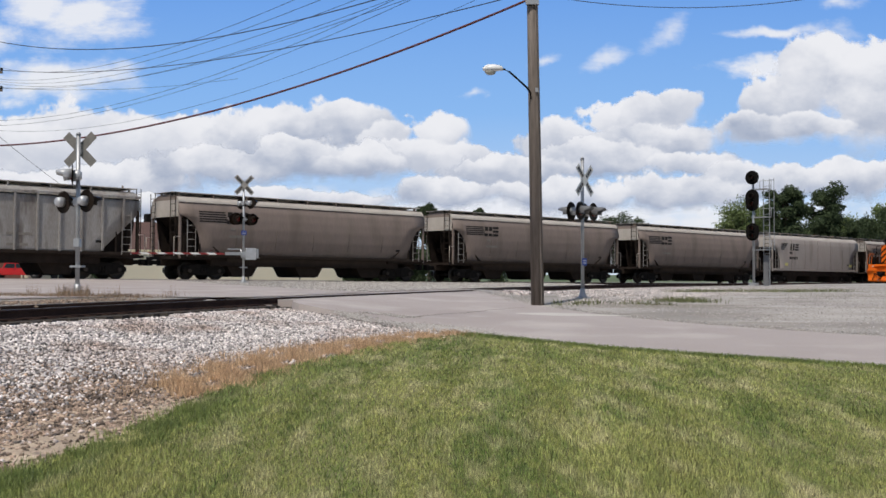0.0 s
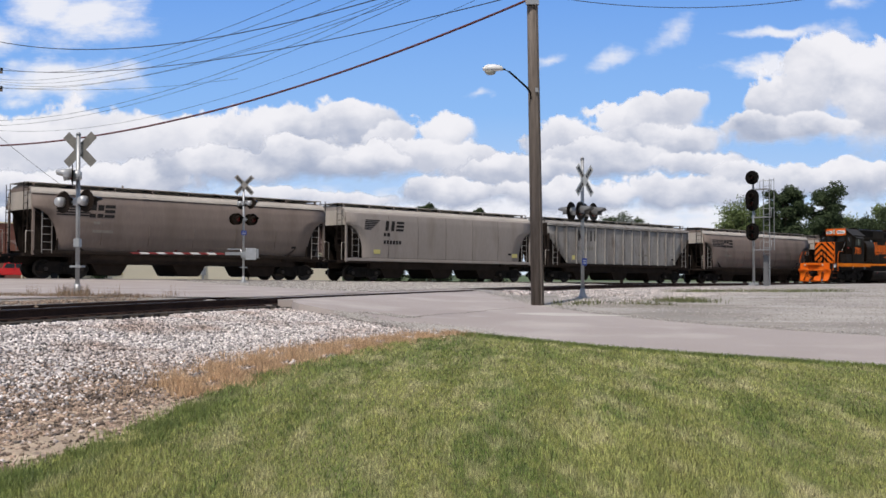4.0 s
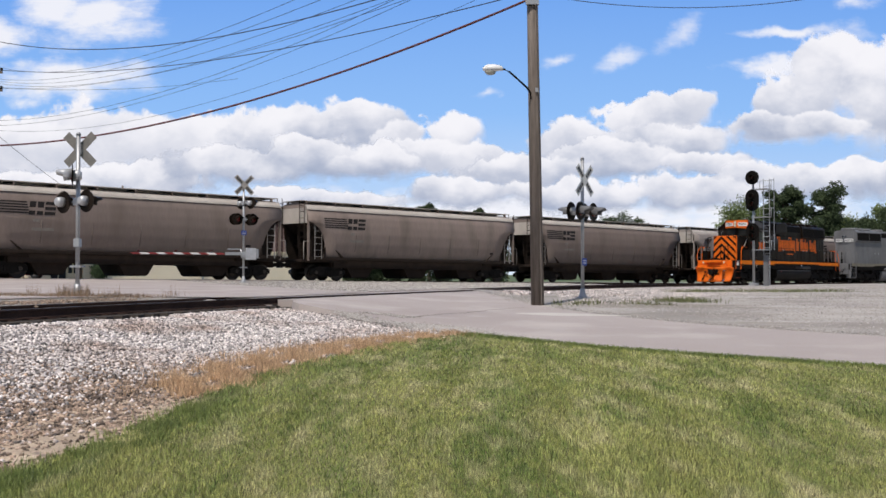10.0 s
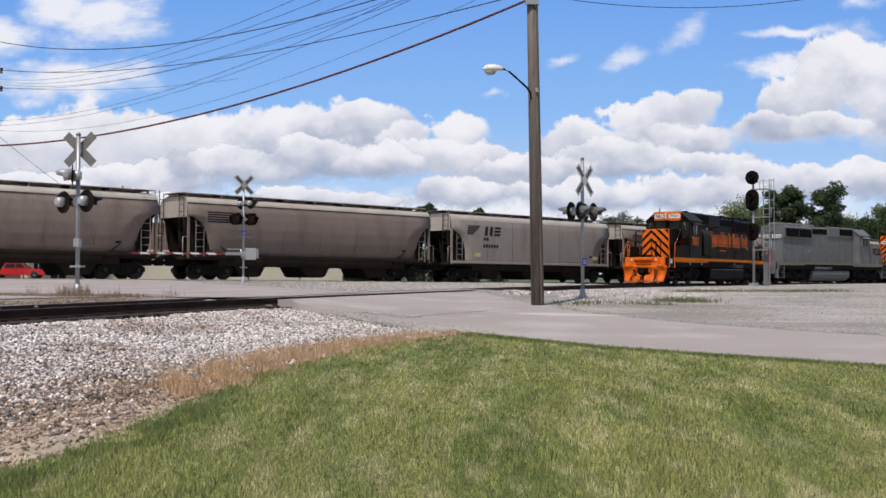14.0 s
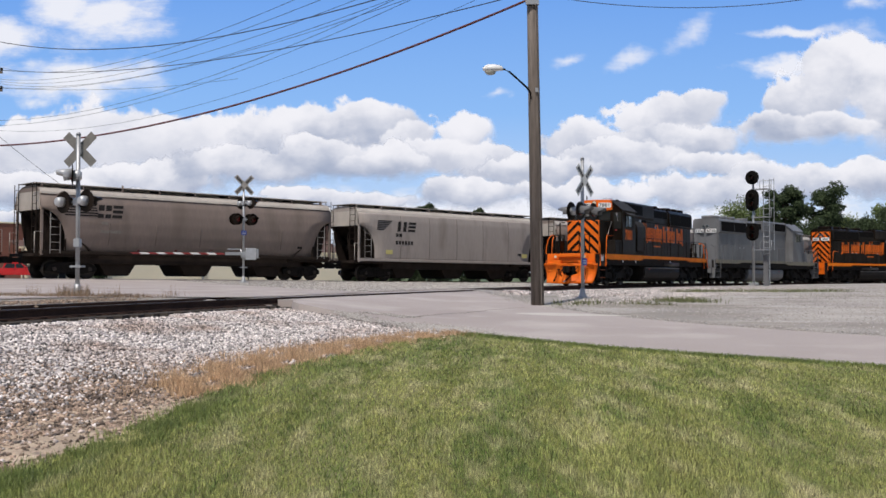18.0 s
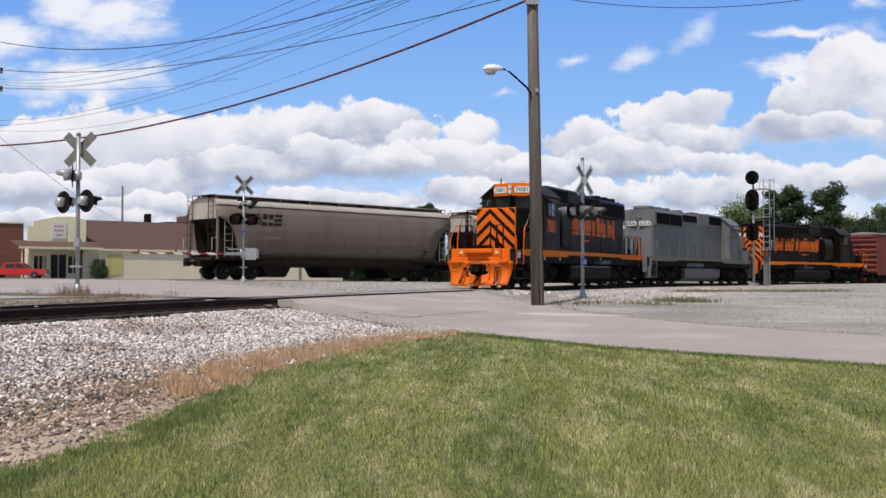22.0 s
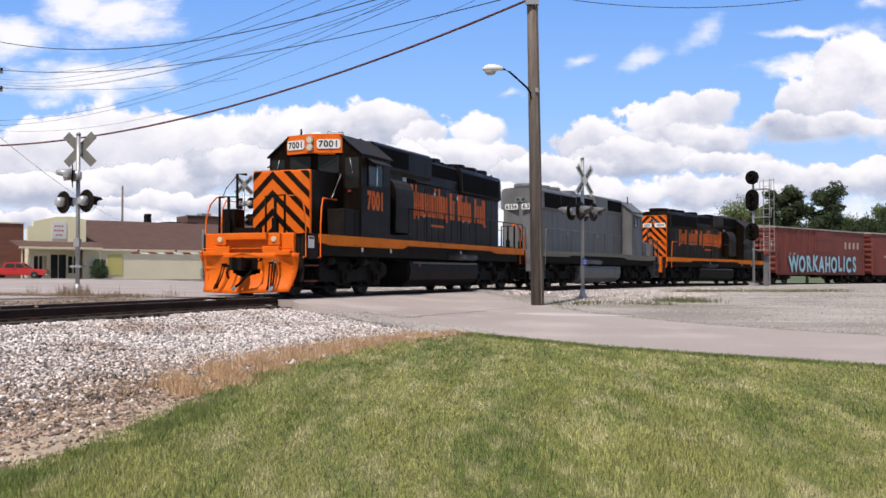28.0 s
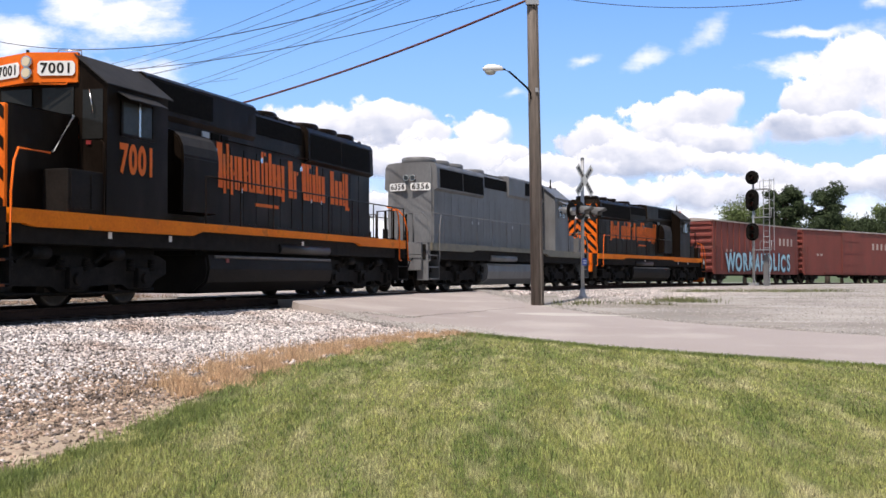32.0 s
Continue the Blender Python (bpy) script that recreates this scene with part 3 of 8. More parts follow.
def in_loft(rows, n, R):
    """n random places on lofted rows, even by area."""
    A = np.array(rows)
    q = (A[:-1, :-1] + A[1:, 1:] + A[:-1, 1:] + A[1:, :-1]) / 4
    d1, d2 = A[1:, 1:] - A[:-1, :-1], A[1:, :-1] - A[:-1, 1:]
    area = np.abs(d1[..., 0] * d2[..., 1] - d1[..., 1] * d2[..., 0]) / 2
    dist = np.hypot(q[..., 0], q[..., 1])
    w = area / np.maximum(dist, 8.0) ** 0.8 * (q[..., 1] > 3)
    idx = R.choice(w.size, n, p=(w / w.sum()).ravel())
    i, j = np.unravel_index(idx, w.shape)
    u, v = R.uniform(0, 1, (n, 1)), R.uniform(0, 1, (n, 1))
    P = A[i, j] * (1 - u) * (1 - v) + A[i + 1, j] * u * (1 - v) + A[i, j + 1] * (1 - u) * v + A[i + 1, j + 1] * u * v
    return P[:, 0], P[:, 1]


_R = np.random.RandomState(11)
_x, _y = in_loft(BALLAST_ROWS, 150000, _R)
_le = np.array(smooth_line(LAWN_EDGE, 200))
_off = np.interp(_y, _le[:, 1], _le[:, 0]) - _x
_sparse = _R.uniform(0, 1, len(_x)) < np.where(_y < 13.5, np.clip((_off + 0.22 * np.sin(_y * 3.1 + _x * 2) + 0.15) / 0.8, 0.30, 1), np.clip((_off + 0.1) / 0.3, 0.3, 1)) + (_y > 19.2)
# a bare dirt patch by the lawn
_sparse &= (((_x + 3.36) / 0.36) ** 2 + ((_y - 9.5) / 0.85) ** 2 + 0.5 * np.sin(_x * 9 + _y * 4) > 1.0) | (_R.uniform(0, 1, len(_x)) < 0.35)
_x, _y = _x[_sparse], _y[_sparse]
_ns, _nl, _, _ = track_coords(_x, _y)
_keep = (np.abs(_nl - 0.75) > 0.12) & ~((np.abs(_nl) < 1.62) & (np.mod(_ns, 0.54) < 0.22))
_x, _y = _x[_keep], _y[_keep]
_bd = bed_at(_x, _y)
_off = np.interp(_y, _le[:, 1], _le[:, 0]) - _x
_dirty = _R.uniform(0, 1, len(_x)) < np.clip(1.25 - _off / 3.2, 0, 0.93) * smooth(17.0 - _y, 0, 4.0) + np.clip(0.55 - _off / 0.9, 0, 0.6)
_sz = _R.uniform(0.015, 0.040, len(_x)) * _R.uniform(0.75, 1.25, len(_x))
_zz = height(_x, _y, _bd) - 0.014
_c = ~_dirty
stones("ballast_stones", _x[_c], _y[_c], _zz[_c], _sz[_c], 5, M_STONE, "grey and white broken ballast stones beside the near track")
stones("ballast_stones", _x[_dirty], _y[_dirty], _zz[_dirty] - 0.004, _sz[_dirty] * 0.9, 55, M_STONE_DIRTY, "brown dirt-stained ballast stones near the lawn")
_rows = [[near(s, l)[:2] for l in np.linspace(-2.8, 4.0, 12).tolist()] for s in np.arange(-6.0, 55, 1.0).tolist()]
_x, _y = in_loft(_rows, 26000, _R)
_rf = np.array(smooth_line(ROAD_FAR, 200))[::-1]
_ok = (_x > np.interp(_y, _rf[:, 1], _rf[:, 0]) + 0.05) & ((_y > 43.5) | (_x > 1.2))
_x, _y = _x[_ok], _y[_ok]
_ns, _nl, _, _ = track_coords(_x, _y)
_keep = (np.abs(np.abs(_nl) - 0.75) > 0.12) & ((_ns > 2.5) | (_nl > 1.45))
_x, _y = _x[_keep], _y[_keep]
stones("ballast_stones", _x, _y, height(_x, _y, bed_at(_x, _y)) - 0.015, _R.uniform(0.03, 0.06, len(_x)), 6, M_STONE, "pale broken stones along the curving near track")
_rows = [[far(s, l)[:2] for l in np.linspace(-2.4, 2.8, 8).tolist()] for s in np.arange(-13, 40, 1.5).tolist()]
_x, _y = in_loft(_rows, 7000, _R)
stones("ballast_stones", _x, _y, height(_x, _y, 0.20) - 0.02, _R.uniform(0.04, 0.08, len(_x)), 7, M_STONE_WARM, "pale broken stones along the far track")
_x, _y = in_loft(loft(smooth_line([near(3, 3.5)[:2], near(14, 3.5)[:2], near(26, 3.5)[:2]], 30), smooth_line([(3.2, 29.8), (7.5, 34), (14, 46)], 30), 10), 9000, _R)
stones("gravel_stones", _x, _y, height(_x, _y, 0.05) - 0.008, _R.uniform(0.015, 0.04, len(_x)), 8, M_STONE, "loose pale gravel between road and track")

_x, _y = in_loft(loft(smooth_line([near(8, 3.8)[:2], near(26, 3.8)[:2], near(48, 3.8)[:2]], 30), smooth_line([(3.9, 29.6), (9.0, 20.8), (17, 15.8)], 30), 12), 26000, _R)
stones("lot_gravel", _x, _y, height(_x, _y, 0.05) - 0.008, _R.uniform(0.012, 0.03, len(_x)), 9, M_STONE_WARM, "fine pale gravel spread over the lot")
_x, _y = in_loft(GRAVEL_MID, 15000, _R)
_k = _y > 52 - (_x + 11.5) * 2.12
_x, _y = _x[_k], _y[_k]
_ns, _nl, _, _fl = track_coords(_x, _y)
_k = (_nl < -1.4) & (_fl > 1.4)
_x, _y = _x[_k], _y[_k]
stones("gravel_stones", _x, _y, height(_x, _y, 0.02) - 0.012, _R.uniform(0.025, 0.06, len(_x)), 10, M_STONE_WARM, "pale loose gravel between the two tracks")
# pale concrete strip set in the road beside the pole
sheet("concrete_strip", loft(smooth_line([(1.75, 26.6), (2.6, 26.75), (3.5, 26.3), (4.4, 25.7)], 14), smooth_line([(1.8, 26.35), (2.6, 25.7), (3.5, 25.6), (4.4, 25.55)], 14), 3), M_CONCRETE, 0.017)


def blades(name, x, y, z, tall, wide, seed, material, label, lean=0.5, category="grass", comb=None):
    R = np.random.RandomState(seed)
    n = len(x)
    a = R.uniform(0, 6.28, n)
    b = R.uniform(0, 6.28, n)
    l = R.uniform(0, lean, n) * tall
    dx, dy = np.cos(a) * wide / 2, np.sin(a) * wide / 2
    V = np.empty((n, 3, 3))
    V[:, 0] = np.stack([x - dx, y - dy, z - 0.01], 1)
    V[:, 1] = np.stack([x + dx, y + dy, z - 0.01], 1)
    V[:, 2] = np.stack([x + np.cos(b) * l, y + np.sin(b) * l + (0 if comb is None else comb * tall), z + tall], 1)
    return many(name, V.reshape(-1, 3), np.arange(3 * n).reshape(n, 3), material, label, category)


# the lawn
LAWN_L = smooth_line([(-11.0, -14.0)] + LAWN_EDGE, 50)
_near_edge = smooth_line([(40, -14), (20, 3.0), (12.5, 10.5), (6.3, 14.95), (3.1, 17.4), (1.75, 18.85), (0.5, 20.4)], 50)
sheet("lawn", loft(LAWN_L, _near_edge, 40), M_SOIL, 0.02)
_lawn_e = np.array(LAWN_L)


def in_lawn(x, y):
    left = np.interp(y, _lawn_e[:, 1], _lawn_e[:, 0])
    P = np.array(_near_edge)[::-1]
    right = np.interp(y, P[::-1, 1], P[::-1, 0])
    return (x > left) & (x < right) & (y < 20.4)


_n = 520000
_y = 5.8 * (20.6 / 5.8) ** _R.uniform(0, 1, _n)
_x = _R.uniform(-0.44, 0.44, _n) * _y
_ok = in_lawn(_x, _y)
_x, _y = _x[_ok], _y[_ok]
_t = _R.uniform(0.020, 0.058, len(_x)) * (0.9 + 0.25 * np.sin(_x * 1.3 + 0.7 * _y) * np.sin(0.9 * _y))
# strips left by the mower: the blades lie away from it, there and back
_strip = np.sin(6.283 * (_x - 0.06 * _y + 0.16 * np.sin(0.8 * _y + _x)) / 1.15) * (0.5 + 0.5 * np.sin(0.55 * _y + 1.4 * _x) * np.sin(0.9 * _x + 1.0))
_keep = _R.uniform(0, 1, len(_x)) < 0.97 + 0.08 * _strip
_x, _y, _t, _strip = _x[_keep], _y[_keep], _t[_keep] * (1 + 0.05 * _strip[_keep]), _strip[_keep]
blades("lawn_grass", _x, _y, height(_x, _y) + 0.02, _t, _R.uniform(0.006, 0.011, len(_x)) * np.clip(_y / 10, 0.8, 1.7), 21, M_GRASS, "mown lawn with pale dry patches in green grass", 0.9, comb=-0.17 * _strip)


def along(pts, n, spread, R):
    L = np.array(smooth_line(pts, 400))
    i = R.randint(0, 400, n)
    return L[i, 0] + R.normal(0, spread, n), L[i, 1] + R.normal(0, spread, n)


_x, _y = along(LAWN_EDGE[2:9], 17000, 0.14, _R)
_cl = (np.sin(_x * 17 + _y * 5) + np.sin(_y * 11 - _x * 7) + _R.uniform(-1.2, 1.2, len(_x))) > -0.3
_x, _y = _x[_cl], _y[_cl]
blades("edge_grass", _x + 0.14, _y, height(_x, _y) + 0.01, _R.uniform(0.015, 0.060, len(_x)), _R.uniform(0.007, 0.012, len(_x)), 22, M_GRASS_EDGE, "longer dark green grass along the lawn's edge", 0.9)
_x, _y = along(LAWN_EDGE[2:7], 15000, 0.16, _R)
_cl = (np.sin(_x * 9 + _y * 4) + np.sin(_y * 6.1 - _x * 5) + _R.uniform(-0.8, 0.8, len(_x))) > 0.1
_x, _y = _x[_cl], _y[_cl]
blades("edge_grass", _x + 0.24, _y, height(_x, _y) + 0.015, _R.uniform(0.03, 0.095, len(_x)), _R.uniform(0.007, 0.013, len(_x)), 32, M_GRASS_EDGE, "lush green tufts along the lawn's edge", 0.9)
_x, _y = along([(0.4, 20.45), (1.75, 18.85), (3.1, 17.4), (6.35, 14.95), (8.6, 13.3)], 15000, 0.09, _R)
blades("edge_grass", _x, _y - 0.05, height(_x, _y) + 0.015, _R.uniform(0.02, 0.075, len(_x)), _R.uniform(0.012, 0.02, len(_x)), 23, M_GRASS_EDGE, "green grass growing over the road's edge", 0.9)
_x, _y = along([(-2.95, 12.7), (-2.75, 14.5), (-2.1, 16.7), (-1.3, 18.4), (-0.5, 19.9), (0.1, 20.6)], 60000, 0.31, _R)
_cl = (np.sin(_x * 8 + _y * 3) + np.sin(_y * 5 - _x * 9) + _R.uniform(-1.5, 1.5, len(_x))) > -0.15
_x, _y = _x[_cl], _y[_cl]
blades("dry_grass", _x, _y, height(_x, _y) + 0.0, _R.uniform(0.015, 0.11, len(_x)) * (0.5 + 0.7 * (np.sin(_x * 6 + _y * 4) > -0.3)), _R.uniform(0.006, 0.013, len(_x)), 24, M_GRASS_DRY, "dry tan grass between lawn and ballast", 1.0)
# fine tan gravel spilt over the road's edges
for _pts, _cnt, _sp, _sd in (([(-2.2, 24.6), (-1.65, 23.2), (-0.9, 22.7), (-0.2, 22.3), (0.5, 21.6), (1.0, 20.7), (1.9, 19.15)], 7000, 0.17, 31), ([(-1.75, 25.1), (-1.2, 24.8), (-0.75, 24.3)], 900, 0.14, 34), ([(-0.55, 22.6), (-0.1, 22.2), (0.25, 21.5)], 5000, 0.34, 35), ([(1.5, 19.6), (1.95, 19.0), (3.2, 17.55), (6.4, 15.15), (8.8, 13.4)], 7000, 0.07, 32),
                             ([(1.4, 41.0), (2.05, 36.0), (2.75, 30.2), (4.6, 25.1), (8.3, 20.4), (12.0, 17.2)], 9000, 0.22, 33)):
    _x, _y = along(_pts, _cnt, _sp, _R)
    _nl = track_coords(_x, _y)[1]
    _x, _y = _x[_nl > 1.5], _y[_nl > 1.5]
    stones("gravel_stones", _x, _y, height(_x, _y) + 0.004, _R.uniform(0.008, 0.022, len(_x)), _sd, M_STONE_WARM, "fine tan gravel spilt along the road's edge")
# a crack across the road
_c = smooth_line([(-0.7, 24.3), (-0.15, 25.5), (0.5, 26.3), (1.2, 27.6), (2.15, 28.9)], 40)
_rw = [(x + 0.03 * math.sin(7 * y), y, 0.012 + 0.014 * abs(math.sin(3.1 * y))) for x, y in _c]
sheet("road_crack", [[(x - w, y), (x + w, y)] for x, y, w in _rw], M_TIE, 0.017)
# weeds near the signal base and in the gravel
_x, _y = along([near(s, -2.3)[:2] for s in (-17, -22, -28, -34, -42)], 2600, 0.45, _R)
_k = np.sin(_x * 3.1) + np.sin(_y * 4.3 + _x) > 0.1
blades("dry_weeds", _x[_k], _y[_k], height(_x[_k], _y[_k], 0.05), _R.uniform(0.03, 0.16, _k.sum()), _R.uniform(0.008, 0.018, _k.sum()), 61, M_WEED, "low brown weeds along the rails", 0.6, "weeds")
_x, _y = along([near(s, -2.2)[:2] for s in (-17, -22, -28, -34, -42)], 7000, 0.5, _R)
stones("ballast_stones", _x, _y, height(_x, _y, 0.03) - 0.004, _R.uniform(0.012, 0.034, len(_x)), 62, M_STONE_DIRTY, "dirt-stained stones beyond the near rails")
_x, _y = along([(-12.6, 27.4), (-10.6, 27.0), (-8.6, 27.2), (-7.4, 27.6)], 4200, 0.42, _R)
_t = _R.uniform(0.05, 0.36, len(_x)) * (0.3 + 0.7 * (np.sin(_x * 5.3) + np.sin(_x * 2.1 + _y) > 0.2))
blades("dry_weeds", _x, _y, height(_x, _y), _t, _R.uniform(0.008, 0.018, len(_x)), 25, M_WEED, "dry brown weeds round the crossing signal's foot", 0.35, "weeds")
for _pts, _cnt, _sp in (([(9.8, 45.5), (13.0, 46.0), (15.0, 45.4)], 1500, 0.35), ([(15.0, 46.5), (17.2, 46.8)], 600, 0.4), ([(6.6, 32.4), (7.6, 31.8)], 800, 0.35), ([(3.4, 30.2), (4.4, 31.4)], 220, 0.3), ([(5.0, 31.0), (6.4, 30.2)], 160, 0.25)):
    _x, _y = along(_pts, _cnt, _sp, _R)
    blades("gravel_weeds", _x, _y, height(_x, _y, 0.05) - 0.01, _R.uniform(0.04, 0.20, len(_x)), _R.uniform(0.015, 0.035, len(_x)), 26 + _cnt, M_GRAVEL_WEED, "low green weeds in the gravel lot", 0.8, "weeds")

# ---- rails and ties ----
_RAIL_OUT = [(-0.07, -0.17), (0.07, -0.17), (0.07, -0.155), (0.012, -0.135), (0.012, -0.05), (0.036, -0.038), (0.036, -0.004), (-0.036, -0.004), (-0.036, -0.038), (-0.012, -0.05), (-0.012, -0.135), (-0.07, -0.155)]


def rail(track, side, s0, s1, step, name):
    t = thing(name, "rusty steel rail with a polished running surface", "rail", "rails of the two tracks")
    bm, top = bmesh.new(), bmesh.new()
    prev = ptop = None
    s = s0
    while s <= s1 + 1e-6:
        a = near_heading(s) if track is near else FA
        c = track(s, side)
        nrm = Vector((math.sin(a), -math.cos(a), 0))
        ring = [bm.verts.new(c + nrm * u + Vector((0, 0, v))) for u, v in _RAIL_OUT]
        tr = [top.verts.new(c + nrm * u + Vector((0, 0, v))) for u, v in ((-0.034, -0.003), (-0.022, 0.0), (0.022, 0.0), (0.034, -0.003))]
        if prev:
            for k in range(12):
                bm.faces.new((prev[k], prev[(k + 1) % 12], ring[(k + 1) % 12], ring[k]))
            for k in range(3):
                top.faces.new((ptop[k], tr[k], tr[k + 1], ptop[k + 1]))
        else:
            bm.faces.new(ring)
        prev, ptop = ring, tr
        s += step
    bm.faces.new(prev[::-1])
    bmesh.ops.recalc_face_normals(bm, faces=bm.faces[:])
    part("rail_profile", bm, M_RAIL, t)
    part("running_surface", top, M_RAIL_TOP, t)
    return t


for _sd in (-0.753, 0.753):
    rail(near, _sd, -60, 150, 1.5, "rail")
    rail(far, _sd, -150, 200, 5, "rail")

_bm = box(-0.115, 0.115, -1.3, 1.3, -0.165, 0.0, 0.012)
_tie_mesh = mesh_of(_bm, "tie", M_TIE)
_plate_mesh = mesh_of(box(-0.1, 0.1, -0.17, 0.17, 0.0, 0.016, 0.004), "tie_plate", M_RAIL)


def ties(track, ranges, name):
    for s0, s1 in ranges:
        s = s0
        while s < s1:
            a = near_heading(s) if track is near else FA
            p = track(s)
            m = Matrix.Translation((p.x, p.y, p.z - 0.186)) @ Matrix.Rotation(a + random.uniform(-0.012, 0.012), 4, "Z")
            o = tagged(new("railway_tie", _tie_mesh), "dark weathered wooden tie under the rails", "railway tie", name)
            o.matrix_basis = m
            for sd in (-0.753, 0.753):
                q = new("tie_plate", _plate_mesh)
                q.parent = o
                q.location.y = sd
            s += 0.54


ties(near, [(-45, -14.8), (2.6, 60)], "ties of the near track")
ties(far, [(-12.4, 60)], "ties of the far track")
# crossing panels between the rails
for _nm, _tr, _s0, _s1 in (("near", near, -14.4, 2.4), ("far", far, -60, -12.6)):
    for _l0, _l1 in ((-1.35, -0.83), (-0.66, 0.66), (0.83, 1.62)):
        _bm = bmesh.new()
        _prev = None
        for _q in range(25):
            _s = _s0 + (_s1 - _s0) * _q / 24
            _dz = -0.05 if _nm == "near" and _l0 > 0 else -0.012 if _nm == "near" else 0.002
            _row = [_bm.verts.new(_tr(_s, _l0) + Vector((0, 0, _dz))), _bm.verts.new(_tr(_s, _l1) + Vector((0, 0, _dz))), _bm.verts.new(_tr(_s, _l1) + Vector((0, 0, -0.24))), _bm.verts.new(_tr(_s, _l0) + Vector((0, 0, -0.24)))]
            if _prev:
                for _z in range(4):
                    _bm.faces.new((_prev[_z], _prev[(_z + 1) % 4], _row[(_z + 1) % 4], _row[_z]))
            else:
                _bm.faces.new(_row)
            _prev = _row
        _bm.faces.new(_prev[::-1])
        bmesh.ops.recalc_face_normals(_bm, faces=_bm.faces[:])
        part("crossing_panel", _bm, M_ASPHALT, ROAD_SHEET if _nm == "near" else FORECOURT)


# ---- rail vehicles; x forward, y left, z up from the rail heads ----
def wheelset(parent, x, r, tread=0.72):
    """One axle with its two wheels; it turns about its own axle."""
    bm = bmesh.new()
    cyl(bm, (0, -tread - 0.2, 0), (0, tread + 0.2, 0), 0.085, seg=12)
    ax = part("wheelset", bm, M_WHEEL, parent)
    ax.matrix_parent_inverse = Matrix.Translation((x, 0, r))
    for s in (-1, 1):
        bm = bmesh.new()
        disc_body(bm, [(0.10, s * (tread + 0.06)), (r * 0.55, s * (tread + 0.035)), (r * 0.80, s * (tread + 0.05)), (r * 0.86, s * (tread + 0.07)), (r, s * (tread + 0.07)), (r, s * (tread - 0.03)), (r + 0.028, s * (tread - 0.04)), (r + 0.028, s * (tread - 0.065)), (r * 0.5, s * (tread - 0.06))], 22)
        w = part("wheel", bm, M_WHEEL, ax)
    return ax


def loco_truck(parent, x, material, r=0.508):
    """Three-axle truck with cast side frames, journal boxes, springs and brake cylinders."""
    tr = part("truck", box(x - 0.55, x + 0.55, -0.75, 0.75, 0.55, 0.95, 0.04), material, parent)
    for s in (-1, 1):
        out = [(-3.0, 0.86), (-2.72, 0.96), (-1.6, 0.98), (-1.1, 0.80), (-0.9, 0.72), (-0.5, 0.72), (-0.3, 0.92), (0.3, 0.92), (0.5, 0.72), (0.9, 0.72), (1.1, 0.80), (1.6, 0.98), (2.72, 0.96), (3.0, 0.86),
               (3.0, 0.60), (2.6, 0.46), (2.42, 0.30), (1.72, 0.30), (1.5, 0.40), (0.55, 0.38), (0.35, 0.28), (-0.35, 0.28), (-0.55, 0.38), (-1.5, 0.40), (-1.72, 0.30), (-2.42, 0.30), (-2.6, 0.46), (-3.0, 0.60)]
        bm = bmesh.new()
        prism(bm, [(x + u, v) for u, v in out], s * 1.0, s * 1.16)
        part("side_frame", bm, material, tr)
        for ax in (-2.07, 0, 2.07):
            bm = box(x + ax - 0.19, x + ax + 0.19, min(s * 1.0, s * 1.27), max(s * 1.0, s * 1.27), 0.33, 0.72, 0.03)
            cyl(bm, (x + ax, s * 1.26, 0.51), (x + ax, s * 1.34, 0.51), 0.11, seg=12)
            part("journal_box", bm, material, tr)
            for dx in (-0.36, 0.36):
                bm = bmesh.new()
                for k in range(4):
                    cyl(bm, (x + ax + dx, s * 1.2, 0.66 + k * 0.06), (x + ax + dx, s * 1.2, 0.70 + k * 0.06), 0.085, seg=10)
                part("spring", bm, material, tr)
        for bxx in (-1.05, 1.05):
            bm = bmesh.new()
            cyl(bm, (x + bxx - 0.28, s * 1.24, 0.96), (x + bxx + 0.2, s * 1.24, 0.96), 0.11, seg=12)
            cyl(bm, (x + bxx + 0.2, s * 1.24, 0.96), (x + bxx + 0.5, s * 1.22, 0.8), 0.03, seg=8)
            part("brake_cylinder", bm, material, tr)
    # motors, brake gear and plates, added to close gaps and deepen the shade
    for ax in (-1.35, 0.72, 1.40):
        part("traction_motor", box(x + ax - 0.42, x + ax + 0.42, -0.58, 0.58, 0.16, 0.98, 0.06), material, tr)
    for s in (-1, 1):
        for ax in (-2.62, -1.42, -0.62, 0.62, 1.42, 2.62):
            bm = bmesh.new()
            prism(bm, [(x + ax - 0.10, 0.22), (x + ax + 0.10, 0.22), (x + ax + 0.13, 0.60), (x + ax + 0.05, 0.86), (x + ax - 0.05, 0.86), (x + ax - 0.13, 0.60)], s * 0.80, s * 0.98)
            part("brake_shoe", bm, material, tr)
        bm = bmesh.new()
        tube(bm, [(x - 2.7, s * 1.05, 0.30), (x - 1.4, s * 1.05, 0.25), (x + 1.4, s * 1.05, 0.25), (x + 2.7, s * 1.05, 0.30)], 0.035, 6)
        part("brake_rod", bm, material, tr)
        part("frame_plate", box(x - 2.75, x + 2.75, min(s * 0.96, s * 1.0), max(s * 0.96, s * 1.0), 0.44, 0.98), material, tr)
    part("truck_transom", box(x - 2.9, x + 2.9, -0.95, 0.95, 0.98, 1.12), material, tr)
    for ax in (-2.07, 0, 2.07):
        wheelset(parent, x + ax, r)


